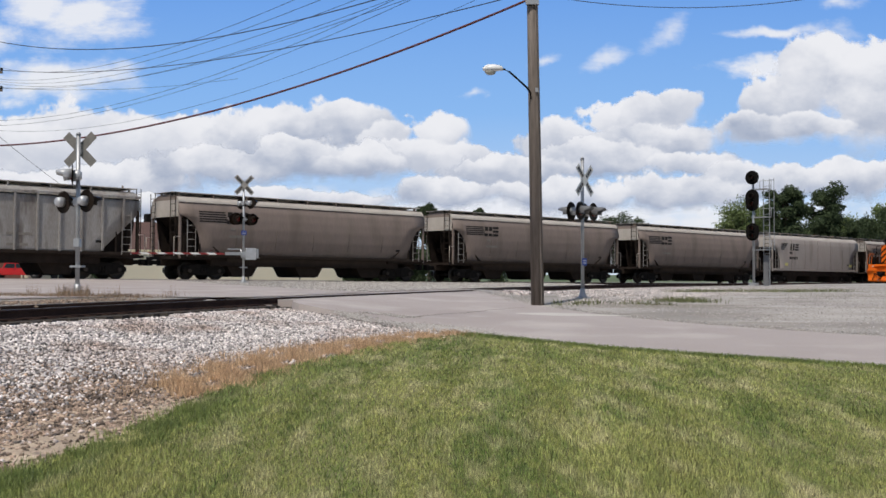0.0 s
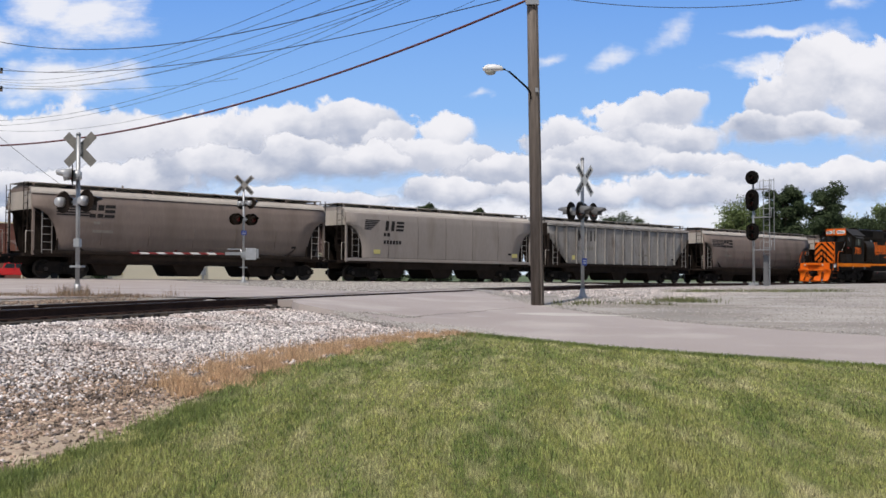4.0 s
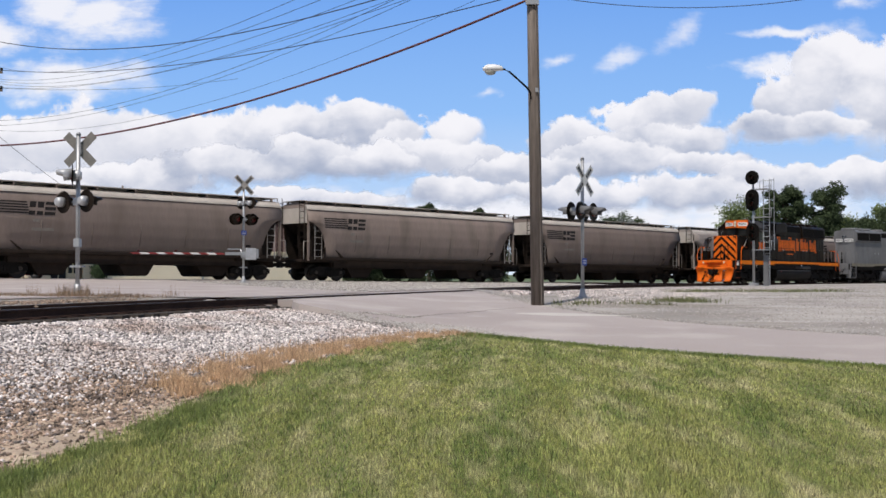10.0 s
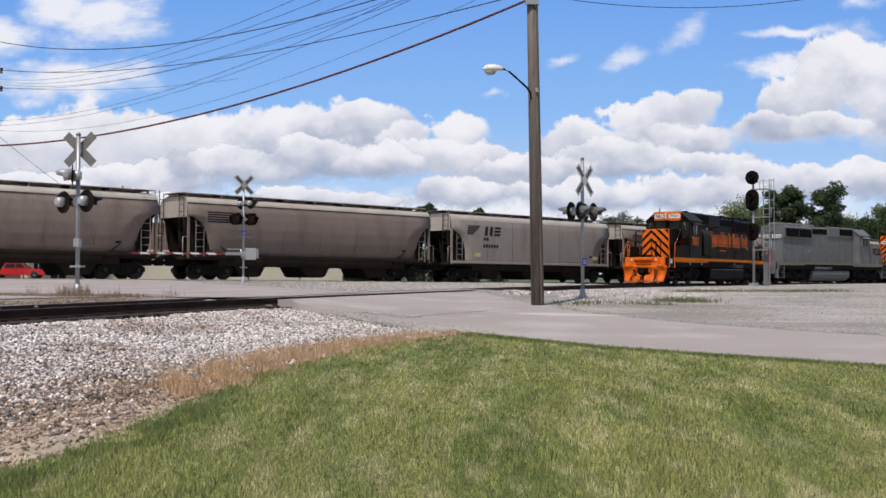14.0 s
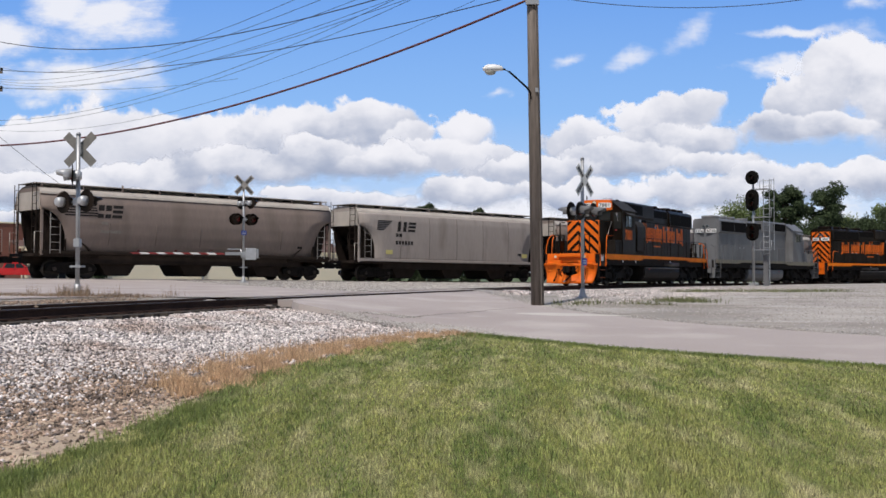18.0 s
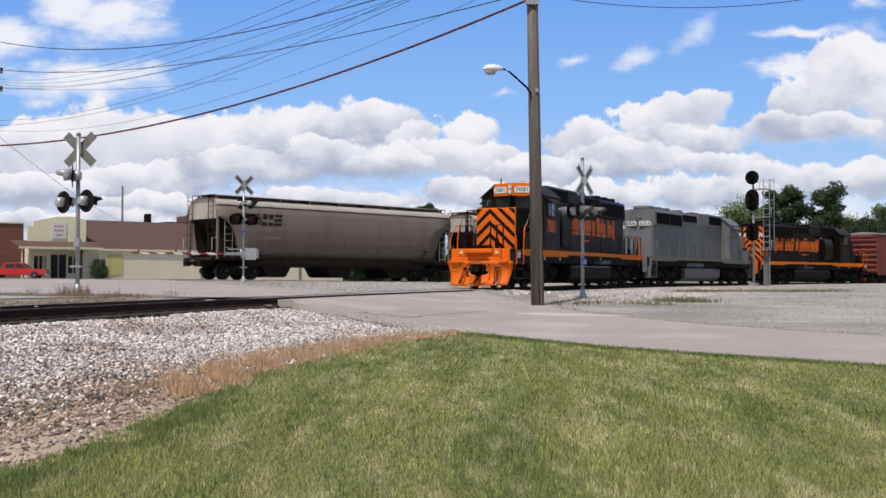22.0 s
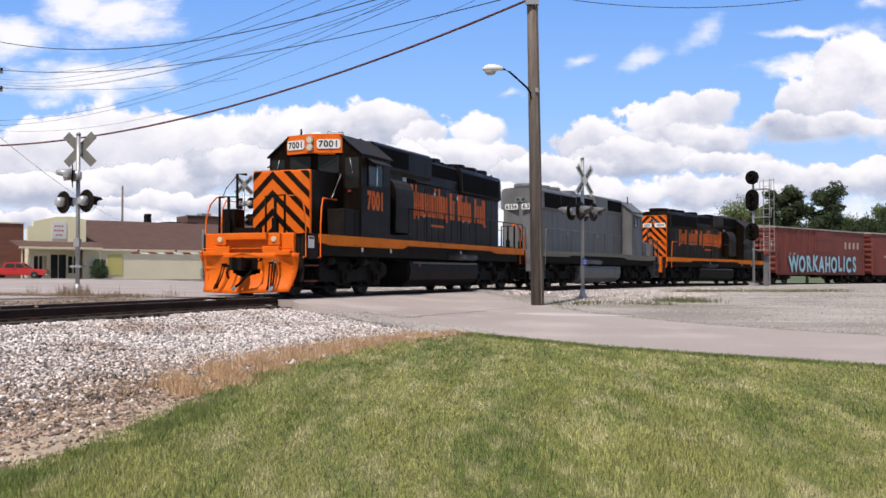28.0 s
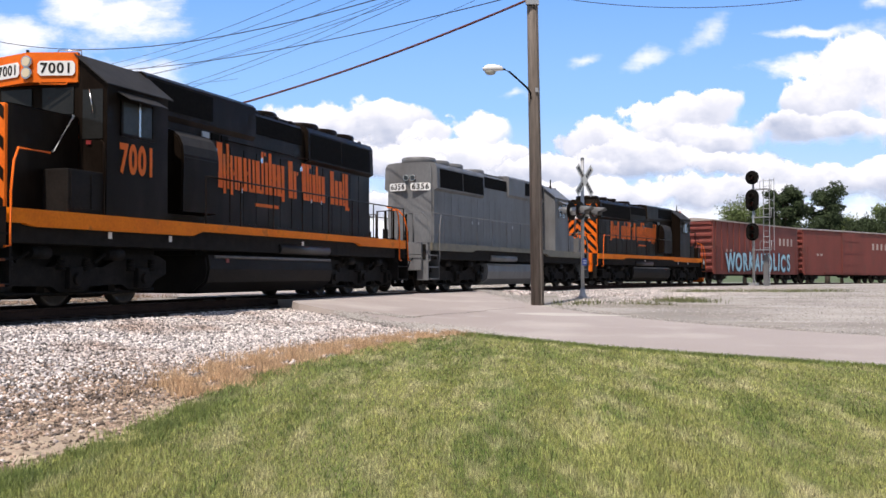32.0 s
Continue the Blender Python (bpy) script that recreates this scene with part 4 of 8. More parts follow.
def coupler(parent, x, s, material=M_TRUCK):
    bm = bx(bmesh.new(), min(x, x + s * 0.62), max(x, x + s * 0.62), -0.1, 0.1, 0.76, 0.98, 0.02)
    prism(bm, [(x + s * 0.55, -0.16), (x + s * 0.80, -0.17), (x + s * 0.86, -0.05), (x + s * 0.72, 0.02), (x + s * 0.84, 0.10), (x + s * 0.78, 0.18), (x + s * 0.55, 0.13)], 0.70, 1.02, "z")
    return part("coupler", bm, material, parent)


def chevrons(parent, x, half, z0, z1, material, width=0.15, pitch=0.37, slope=0.95, away=1, first=0.0, apex=0.0):
    """Black slanting stripes on an end face at x, falling on both sides from a line at y = apex."""
    tall = math.sqrt(1 + slope * slope)
    c = z0 - 0.3 + first
    while c < z1 + 2 * half * slope + 0.5:
        for s in (-1, 1):
            reach = half - s * apex
            poly = clip_rect([(0, c), (reach, c - slope * reach), (reach, c - slope * reach + width * tall), (0, c + width * tall)], 0.0, reach - 0.01, z0 + 0.01, z1 - 0.01)
            if poly:
                bm = bmesh.new()
                plate(bm, poly, lambda u, v, t, s=s: (x + away * t, apex + s * u, v), 0.006)
                part("black_stripe", bm, material, parent)
        c += pitch * tall


def rails_along(parent, pts, y, z0, z1, material, name="handrail"):
    bm = bmesh.new()
    tube(bm, [(pts[0], y, z1)] + [(p, y, z1) for p in pts[1:]], 0.02, 6)
    h = part(name, bm, material, parent)
    for p in pts:
        bm = bmesh.new()
        cyl(bm, (p, y, z0), (p, y, z1), 0.018, seg=6)
        part("post", bm, material, h)


def name_strokes(parent, x0, x1, z0, z1, y, side, material, seed):
    """Unreadable tall narrow company lettering: upright strokes of several heights, a few joined, one underline."""
    rnd = random.Random(seed)
    words = [(0.0, 0.43, 0.0), (0.475, 0.53, 0.06), (0.58, 0.775, 0.05), (0.82, 0.99, 0.08)]
    L = x0 - x1
    for a, b, drop in words:
        u = a
        first = True
        while u < b:
            w = rnd.choice((0.015, 0.020, 0.026)) if not first else 0.032
            tall = (1.0 if first or rnd.random() < 0.22 else 0.80) - drop
            foot = 0.06 if rnd.random() < 0.15 else 0.16
            bm = bmesh.new()
            xa, xb = x0 - u * L, x0 - (u + w) * L
            za, zb = z0 + (z1 - z0) * foot, z0 + (z1 - z0) * tall
            lean = 0.04
            prism(bm, [(xa, za), (xb, za), (xb + lean, zb), (xa + lean, zb)], y, y + side * 0.006)
            part("lettering_stroke", bm, material, parent)
            if rnd.random() < 0.6:
                bm = bmesh.new()
                zc = rnd.choice((za, zb - 0.09, (za + zb) / 2))
                prism(bm, [(xb, zc), (xb - 0.012 * L, zc), (xb - 0.012 * L, zc + 0.085), (xb, zc + 0.085)], y, y + side * 0.005)
                part("lettering_stroke", bm, material, parent)
            u += w + rnd.choice((0.005, 0.008, 0.011))
            first = False
    bm = bmesh.new()
    prism(bm, [(x0 - 0.24 * L, z0 - 0.13), (x0 - 0.40 * L, z0 - 0.13), (x0 - 0.40 * L, z0 - 0.05), (x0 - 0.24 * L, z0 - 0.05)], y, y + side * 0.006)
    part("lettering_stroke", bm, material, parent)


def number_on(board, numbers, size, material, out):
    """The number where it can be read, else four plain bars."""
    if numbers:
        for k, ch in enumerate(numbers):
            text_part(ch, size, material, board, pose((k - 1.5) * size * 0.60, -0.005, out), "digit", 1.05, bold=0.006)
        return
    for k in range(4):
        part("number_bar", box(-0.19 + 0.11 * k, -0.13 + 0.11 * k, -0.07, 0.07, out - 0.004, out + 0.004), material, board)


def locomotive(label, body, sill, numbers, stripes, plow, lettering, cab_number, end_rails):
    """A six-axle hood unit, cab and short hood at +x."""
    t = thing("locomotive", label, "locomotive", "locomotives of the train")
    # underframe, side sills, platforms
    frame_ = part("underframe", box(-9.85, 9.57, -1.42, 1.42, 1.10, 1.60, 0.02), M_TRUCK, t)
    for s in (-1, 1):
        bm = bmesh.new()
        prism(bm, [(8.66, 1.655), (8.66, 1.42), (8.3, 1.42), (8.25, 1.40), (7.98, 1.37), (3.2, 1.38), (2.8, 1.485), (-5.5, 1.485), (-5.9, 1.40), (-9.5, 1.40), (-9.5, 1.655)], s * 1.42, s * 1.53)
        part("side_sill", bm, sill, t)
    part("walkway", box(-9.8, 9.60, -1.45, 1.45, 1.60, 1.645), M_BLACK if body is M_BLACK else M_GREY, t)
    # long hood
    bm = bmesh.new()
    prism(bm, [(-0.90, 1.645), (0.90, 1.645), (0.90, 4.20), (0.88, 4.38), (0.78, 4.51), (0.60, 4.56), (-0.60, 4.56), (-0.78, 4.51), (-0.88, 4.38), (-0.90, 4.20)], -8.04, 4.14, "x")
    bmesh.ops.bevel(bm, geom=[e for e in bm.edges if all(abs(v.co.x + 8.04) < 1e-4 for v in e.verts)], offset=0.07, segments=2, affect="EDGES")
    hood = part("long_hood", bm, body, t)
    # flared radiator section and its intakes
    bm = bmesh.new()
    prism(bm, [(-0.90, 3.54), (0.90, 3.54), (1.03, 3.62), (1.00, 4.38), (0.93, 4.50), (0.80, 4.54), (-0.80, 4.54), (-0.93, 4.50), (-1.00, 4.38), (-1.03, 3.62)], -7.98, -3.4, "x")
    part("radiator_section", bm, body, t)
    for s in (-1, 1):
        for x0, x1 in ((-7.72, -5.62), (-5.56, -3.52)):
            bm = bmesh.new()
            prism(bm, [(s * 1.028, 3.66), (s * 1.002, 4.33), (s * 1.012, 4.33), (s * 1.038, 3.66)], x0, x1, "x")
            g = part("radiator_grille", bm, M_DARK, t)
        for x0, x1 in ((-3.2, -0.62),):
            bm = bmesh.new()
            prism(bm, [(s * 0.88, 3.99), (s * 0.86, 4.42), (s * 0.905, 4.42), (s * 0.925, 3.99)], x0, x1, "x")
            part("brake_grid_grille", bm, M_DARK, t)
        # hood doors along the side
        x = 0.6
        while x > -7.6:
            dd = 0.914 if stripes else 0.907
            part("hood_door", box(x - 0.625, x - 0.015, min(s * 0.9, s * dd), max(s * 0.9, s * dd), 1.78, 3.50), body, t)
            if x > 0.2 or -4 < x < -3:
                part("latch", box(x - 0.58, x - 0.52, min(s * 0.915, s * 0.93), max(s * 0.915, s * 0.93), 2.5, 2.60), M_ALU, t)
            x -= 0.64
        # blower duct behind the cab
        bm = bmesh.new() if stripes else None
        if bm:
            prism(bm, [(s * 0.88, 1.86), (s * 1.26, 1.90), (s * 1.28, 3.05), (s * 1.25, 3.28), (s * 1.16, 3.46), (s * 1.03, 3.57), (s * 0.88, 3.62)], 1.72, 3.2, "x")
            bmesh.ops.bevel(bm, geom=[e for e in bm.edges if abs(e.verts[0].co.x - e.verts[1].co.x) < 1e-4], offset=0.03, segments=2, affect="EDGES")
            duct = part("blower_duct", bm, body, t)
            # greyer strip over the duct's shoulder, a painted sky sheen
            bm = bmesh.new()
            prism(bm, [(s * 1.282, 3.02), (s * 1.255, 3.28), (s * 1.165, 3.47), (s * 1.035, 3.58), (s * 0.89, 3.63), (s * 0.89, 3.60), (s * 1.02, 3.55), (s * 1.14, 3.44), (s * 1.23, 3.27), (s * 1.262, 3.02)], 1.76, 3.16, "x")
            part("duct_cover", bm, mat_roof(body), duct)
        part("filter_hatch", box(1.5, 3.9, min(s * 0.98, s * 0.99), max(s * 0.98, s * 0.99), 3.98, 4.52, 0.0), M_DARK, t)
        # rails and posts on the walkway
        rails_along(t, [2.6, 1.1, -0.5, -2.1, -3.7, -5.3, -6.9, -8.4, -9.45], s * 1.47, 1.64, 2.66, end_rails)
    bm = bmesh.new()
    prism(bm, [(-0.90, 3.78), (0.90, 3.78), (0.98, 3.88), (0.98, 4.58), (0.88, 4.66), (-0.88, 4.66), (-0.98, 4.58), (-0.98, 3.88)], -0.52, 4.11, "x")
    part("filter_housing", bm, body, t)
    # dynamic brake hump, fans, exhaust, lifting lugs
    part("roof_hatch", box(-3.3, -0.5, -0.70, 0.70, 4.54, 4.60, 0.02), body, t)
    for x, r in ((-2.35, 0.55), (-4.75, 0.62), (-6.05, 0.62), (-7.3, 0.62)):
        bm = bmesh.new()
        disc_body(bm, [(r, 4.52), (r, 4.73), (r - 0.05, 4.77), (r - 0.12, 4.77), (r - 0.14, 4.69), (0.14, 4.69), (0.12, 4.74)], 22, "z")
        f = part("roof_fan", bm, body, t, at=pose(x, 0, 0))
        for k in range(4):
            again_bm = bx(bmesh.new(), -r + 0.06, r - 0.06, -0.02, 0.02, 4.735, 4.755, m=pose(0, 0, 0, 0, 0, 45 * k))
            part("fan_bar", again_bm, M_DARK, f)
    bm = bx(bmesh.new(), 0.6, 1.5, -0.24, 0.24, 4.60, 4.78, 0.02)
    part("exhaust_stack", bm, M_DARK, t)
    # cab
    cab_out = [(-1.50, 1.645), (1.50, 1.645), (1.50, 4.08), (0.86, 4.60), (-0.86, 4.60), (-1.50, 4.08)]
    bm = bmesh.new()
    prism(bm, cab_out, 4.12, 6.12, "x")
    cab = part("cab", bm, body, t)
    for s in (-1, 1):
        # roof slope with a thin overhang
        bm = bmesh.new()
        prism(bm, [(s * 0.84, 4.625), (s * 1.56, 4.045), (s * 1.56, 4.02), (s * 0.84, 4.598)], 4.02, 6.2, "x")
        part("roof_slope", bm, mat_roof(body), cab)
        part("side_window", box(4.68, 5.66, min(s * 1.50, s * 1.515), max(s * 1.50, s * 1.515), 3.20, 3.78), M_CABGLASS, cab)
        part("window_post", box(5.10, 5.16, min(s * 1.51, s * 1.535), max(s * 1.51, s * 1.535), 3.18, 3.80), M_CHROME if body is M_BLACK else M_GREY, cab)
        for x0, x1, za, zb in ((4.62, 4.69, 3.16, 3.82), (5.65, 5.72, 3.16, 3.82), (4.62, 5.72, 3.14, 3.20)):
            part("window_frame", box(x0, x1, min(s * 1.50, s * 1.53), max(s * 1.50, s * 1.53), za, zb), body, cab)
        bm = bmesh.new()
        prism(bm, [(s * 1.50, 3.96), (s * 1.78, 3.80), (s * 1.78, 3.78), (s * 1.50, 3.93)], 4.55, 5.8, "x")
        part("sun_visor", bm, mat_roof(body), cab)
        if cab_number:
            for k, ch in enumerate(cab_number):
                text_part(ch, 0.74, lettering, cab, Matrix.Translation((5.16 - s * (k - 1.5) * 0.295, s * 1.503, 2.71)) @ (Euler((radians(90), 0, radians(180 if s > 0 else 0))).to_matrix().to_4x4()), "cab_digit", 0.70, bold=0.028)
        part("front_window", box(6.115, 6.135, min(s * 0.99, s * 1.42), max(s * 0.99, s * 1.42), 3.05, 3.95, 0.0), M_FRONTGLASS, cab)
        part("windshield", box(6.12, 6.145, min(s * 0.12, s * 0.80), max(s * 0.12, s * 0.80), 3.52, 4.02), M_FRONTGLASS, cab)
        bm = bmesh.new()
        tube(bm, [(6.16, s * 1.15, 3.95), (6.18, s * 1.25, 3.5)], 0.012, 5)
        part("wiper", bm, M_CHROME, cab)
    # number boards: a shallow wedge with the headlight on its middle
    wedge = [(6.10, -0.90), (6.16, -0.90), (6.38, -0.16), (6.42, 0.0), (6.38, 0.16), (6.16, 0.90), (6.10, 0.90)]
    bm = bmesh.new()
    prism(bm, wedge, 4.09, 4.64, "z")
    nb = part("number_board_housing", bm, plow if stripes else body, cab)
    ang = math.degrees(math.atan2(0.22, 0.74))
    for s in (-1, 1):
        # local x of the board runs along its face as it is read
        m = Matrix.Translation((6.283, s * 0.53, 4.345)) @ Euler((radians(90), 0, radians(90 + s * ang))).to_matrix().to_4x4()
        bm = bmesh.new()
        w, h, c = 0.345, 0.135, 0.05
        plate(bm, [(-w + c, -h), (w - c, -h), (w, -h + c), (w, h - c), (w - c, h), (-w + c, h), (-w, h - c), (-w, -h + c)], lambda u, v, tt: (u, v, tt), 0.015)
        b = part("number_board", bm, M_WHITE if stripes else M_LOGO, nb, at=m)
        number_on(b, numbers, 0.255, M_LOGO if stripes else M_WHITE, 0.018)
    for z in (4.26, 4.47):
        bm = bmesh.new()
        cyl(bm, (6.38, 0, z), (6.46, 0, z), 0.105, 0.11, 18)
        h = part("headlight", bm, M_CHROME, nb)
        bm = bmesh.new()
        cyl(bm, (6.455, 0, z), (6.47, 0, z), 0.085, seg=16)
        part("lens", bm, M_HEADLIGHT, h)
    bm = bmesh.new()
    tube(bm, [(6.36, 0.24, 4.09), (6.38, 0.24, 4.05), (6.24, 0.72, 4.05), (6.22, 0.72, 4.09)], 0.014, 6)
    part("board_grab_iron", bm, M_ORANGE if stripes else M_GREY, nb)
    # roof details: antenna, horn, grab iron
    bm = bmesh.new()
    cyl(bm, (5.3, -0.9, 4.55), (5.3, -0.9, 4.68), 0.05, seg=10)
    cyl(bm, (5.3, -0.9, 4.66), (5.3, -0.9, 4.96), 0.032, seg=8)
    part("antenna", bm, M_DARK, t)
    bm = bmesh.new()
    tube(bm, [(6.0, 0.35, 4.6), (6.0, 0.35, 4.74), (6.0, 0.86, 4.70), (6.0, 0.86, 4.58)], 0.014, 6)
    part("grab_iron", bm, M_CHROME, t)
    bm = bmesh.new()
    for k in range(3):
        cyl(bm, (2.9, -0.2 + 0.18 * k, 4.74), (3.45, -0.2 + 0.18 * k, 4.74 + 0.02 * k), 0.03, 0.07, 10)
    bx(bm, 2.85, 3.0, -0.28, 0.26, 4.64, 4.76)
    part("horn", bm, M_DARK, t)
    # short hood
    bm = box(6.1, 8.06, -0.905, 0.905, 1.645, 3.45, 0.06)
    nose = part("short_hood", bm, plow if stripes else body, t)
    if stripes:
        chevrons(nose, 8.062, 0.885, 1.69, 3.43, M_BLACK, first=0.30, apex=-0.27)
        for s in (-1, 1):
            part("hood_side_panel", box(6.15, 8.0, min(s * 0.905, s * 0.915), max(s * 0.905, s * 0.915), 1.66, 3.435), M_BLACK, nose)
        part("hood_top_panel", box(6.15, 8.0, -0.90, 0.90, 3.45, 3.458), M_BLACK, nose)
    # rear end of the long hood
    if stripes:
        part("hood_end_panel", box(-8.052, -8.042, -0.84, 0.84, 1.70, 4.30), M_ORANGE, hood)
        chevrons(hood, -8.053, 0.82, 1.72, 4.28, M_BLACK, 0.16, 0.34, 0.95, -1, 0.0, 0.27)
    for s in (-1, 1):
        bm = bmesh.new()
        w, h, c = 0.36, 0.135, 0.05
        m = Matrix.Translation((-8.11, s * 0.44, 3.68)) @ Euler((radians(90), 0, radians(-90 - 14 * s))).to_matrix().to_4x4()
        plate(bm, [(-w + c, -h), (w - c, -h), (w, -h + c), (w, h - c), (w - c, h), (-w + c, h), (-w, h - c), (-w, -h + c)], lambda u, v, tt: (u, v, tt), 0.02)
        b = part("number_board", bm, M_WHITE, hood, at=m)
        number_on(b, numbers, 0.27, M_LOGO, 0.023)
        bm = bmesh.new()
        cyl(bm, (-8.04, s * 0.13, 4.00), (-8.12, s * 0.13, 4.00), 0.10, 0.105, 16)
        h = part("headlight", bm, M_CHROME, hood)
        bm = bmesh.new()
        cyl(bm, (-8.115, s * 0.13, 4.00), (-8.13, s * 0.13, 4.00), 0.085, seg=14)
        part("lens", bm, M_GLASS, h)
    if lettering and stripes:
        for s in (-1, 1):
            name_strokes(hood, 1.18, -6.42, 2.36, 3.58, s * 0.917, s, lettering, 7)
    # ends: pilots, steps, rails, hoses
    for s, x in ((1, 9.58), (-1, -9.85)):
        pm = plow if stripes else body
        e = part("pilot_plate", box(min(x, x + s * 0.14), max(x, x + s * 0.14), -1.32, 1.32, 0.72, 1.66, 0.03), pm, t)
        part("anticlimber", box(min(x + s * 0.13, x + s * 0.34), max(x + s * 0.13, x + s * 0.34), -0.62, 0.62, 1.48, 1.66, 0.03), pm, e)
        bm = bmesh.new()
        tube(bm, [(x + s * 0.18, -0.15, 1.02), (x + s * 0.50, -0.30, 0.86), (x + s * 0.62, -0.36, 0.62), (x + s * 0.60, -0.30, 0.48)], 0.03, 7)
        part("brake_hose", bm, M_DARK, t)
        part("uncoupling_lever", tube(bmesh.new(), [(x + s * 0.18, -1.40, 1.00), (x + s * 0.22, -1.36, 1.26), (x + s * 0.22, 1.36, 1.26), (x + s * 0.18, 1.40, 1.00)], 0.016, 6), pm, t)
        # step in near-black, standing in for the shadow at the platform's middle
        part("drop_step", box(min(x + s * 0.14, x + s * 0.19), max(x + s * 0.14, x + s * 0.19), -0.40, 0.40, 1.66, 1.80, 0.01), M_DARK, t)
        # flat dark plate for the shaded recess behind the coupler
        part("coupler_pocket", box(min(x + s * 0.13, x + s * 0.16), max(x + s * 0.13, x + s * 0.16), -0.27, 0.27, 0.68, 1.02), M_DARK, e)
        coupler(t, x, s)
        for k in (-1, 1):
            for z in (0.42, 0.82, 1.22):
                part("step", box(min(x - s * 0.95, x - s * 0.1), max(x - s * 0.95, x - s * 0.1), min(k * 1.12, k * 1.5), max(k * 1.12, k * 1.5), z, z + 0.035), M_TRUCK if stripes else M_GREY, t)
            part("step_side", box(min(x - s * 0.98, x - s * 0.94), max(x - s * 0.98, x - s * 0.94), min(k * 1.1, k * 1.5), max(k * 1.1, k * 1.5), 0.40, 1.6), M_TRUCK if stripes else M_GREY, t)
            part("step_side", box(min(x - s * 0.09, x - s * 0.04), max(x - s * 0.09, x - s * 0.04), min(k * 1.1, k * 1.5), max(k * 1.1, k * 1.5), 0.40, 1.6), M_TRUCK if stripes else M_GREY, t)
            bm = bmesh.new()
            tube(bm, [(x - s * 0.22, k * 0.98, 2.64), (x - s * 0.22, k * 1.22, 2.64), (x - s * 0.20, k * 1.40, 2.45), (x - s * 0.16, k * 1.50, 2.05), (x - s * 0.13, k * 1.53, 1.05), (x + s * 0.02, k * 1.53, 1.03)], 0.022, 7)
            part("grab_rail", bm, M_ORANGE if stripes else M_GREY, t)
            bm = bmesh.new()
            tube(bm, [(x - s * 1.9, k * 1.5, 2.62), (x - s * 1.12, k * 1.5, 2.62), (x - s * 1.0, k * 1.52, 2.4), (x - s * 0.92, k * 1.53, 1.9), (x - s * 0.92, k * 1.53, 1.05), (x - s * 0.78, k * 1.53, 1.03)], 0.022, 7)
            part("grab_rail", bm, M_ORANGE if stripes else M_GREY, t)
            # end railing
            bm = bmesh.new()
            tube(bm, [(x, k * 0.42, 1.66), (x, k * 0.42, 2.62), (x, k * 0.98, 2.64), (x, k * 0.98, 1.66)], 0.034, 8)
            part("end_rail", bm, end_rails, t)
            bm = bmesh.new()
            cyl(bm, (x, k * 0.7, 1.66), (x, k * 0.7, 2.62), 0.042, seg=9)
            bx(bm, x - 0.06, x + 0.06, k * 0.7 - 0.07, k * 0.7 + 0.07, 1.66, 2.05)
            part("hose_stand", bm, M_DARK, t)
            if not (stripes and s > 0):
                bm = bmesh.new()
                tube(bm, [(x + s * 0.16, k * 0.55, 1.0), (x + s * 0.26, k * 0.56, 0.8), (x + s * 0.28, k * 0.5, 0.5), (x + s * 0.3, k * 0.34, 0.42)], 0.028, 7)
                part("air_hose", bm, M_DARK, t)
                bm = bmesh.new()
                tube(bm, [(x + s * 0.16, k * 0.7, 0.98), (x + s * 0.62, k * 0.72, 0.7), (x + s * 0.62, k * 0.74, 0.33)], 0.022, 7)
                part("hose", bm, M_DARK, t)
                for q, (y0, dz) in enumerate(((0.88, 0.0), (1.02, 0.05))):
                    bm = bmesh.new()
                    tube(bm, [(x + s * 0.15, k * y0, 1.12), (x + s * 0.40, k * (y0 + 0.02), 1.02), (x + s * 0.50, k * (y0 - 0.03), 0.74), (x + s * 0.54, k * (y0 - 0.05), 0.40 + dz)], 0.020, 7)
                    h_ = part("hose", bm, M_DARK, t)
                    bm = bmesh.new()
                    cyl(bm, (x + s * 0.54, k * (y0 - 0.05), 0.42 + dz), (x + s * 0.56, k * (y0 - 0.05), 0.31 + dz), 0.034, seg=8)
                    part("hose_coupling", bm, M_CHROME if q != 1 else M_DARK, h_)
        if stripes and s > 0:
            # hoses hung before the plow: a pair, a bundle of three, and one trailing from the coupler
            for y0, y1, z0, z1 in ((-0.62, -0.76, 0.84, 0.24), (-0.56, -0.69, 0.80, 0.26), (0.78, 0.80, 0.88, 0.22), (0.86, 0.87, 0.92, 0.19), (0.95, 0.93, 0.90, 0.21)):
                bm = bmesh.new()
                tube(bm, [(x + 0.18, y0, z0 + 0.02), (x + 0.40, y0, z0), (x + 0.46, y0 * 0.6 + y1 * 0.4, (z0 + z1) / 2), (x + 0.52, y1, z1 + 0.06)], 0.022, 7)
                h_ = part("hose", bm, M_DARK, t)
                part("hose_coupling", cyl(bmesh.new(), (x + 0.52, y1, z1 + 0.08), (x + 0.55, y1 - 0.02, z1 - 0.03), 0.033, seg=8), M_CHROME if y0 > 0.8 else M_DARK, h_)
                part("hose_fitting", cyl(bmesh.new(), (x + 0.20, y0, z0 + 0.02), (x + 0.42, y0, z0), 0.030, seg=8), M_CHROME if y0 > 0.8 else M_DARK, h_)
            bm = bmesh.new()
            tube(bm, [(x + 0.35, 0.50, 0.98), (x + 0.62, 0.50, 0.86), (x + 0.68, 0.40, 0.66), (x + 0.66, 0.20, 0.50), (x + 0.64, 0.02, 0.34), (x + 0.62, -0.12, 0.26)], 0.032, 8)
            h_ = part("air_hose", bm, M_DARK, t)
            part("hose_coupling", cyl(bmesh.new(), (x + 0.62, -0.08, 0.28), (x + 0.62, -0.19, 0.20), 0.045, seg=8), M_CHROME, h_)
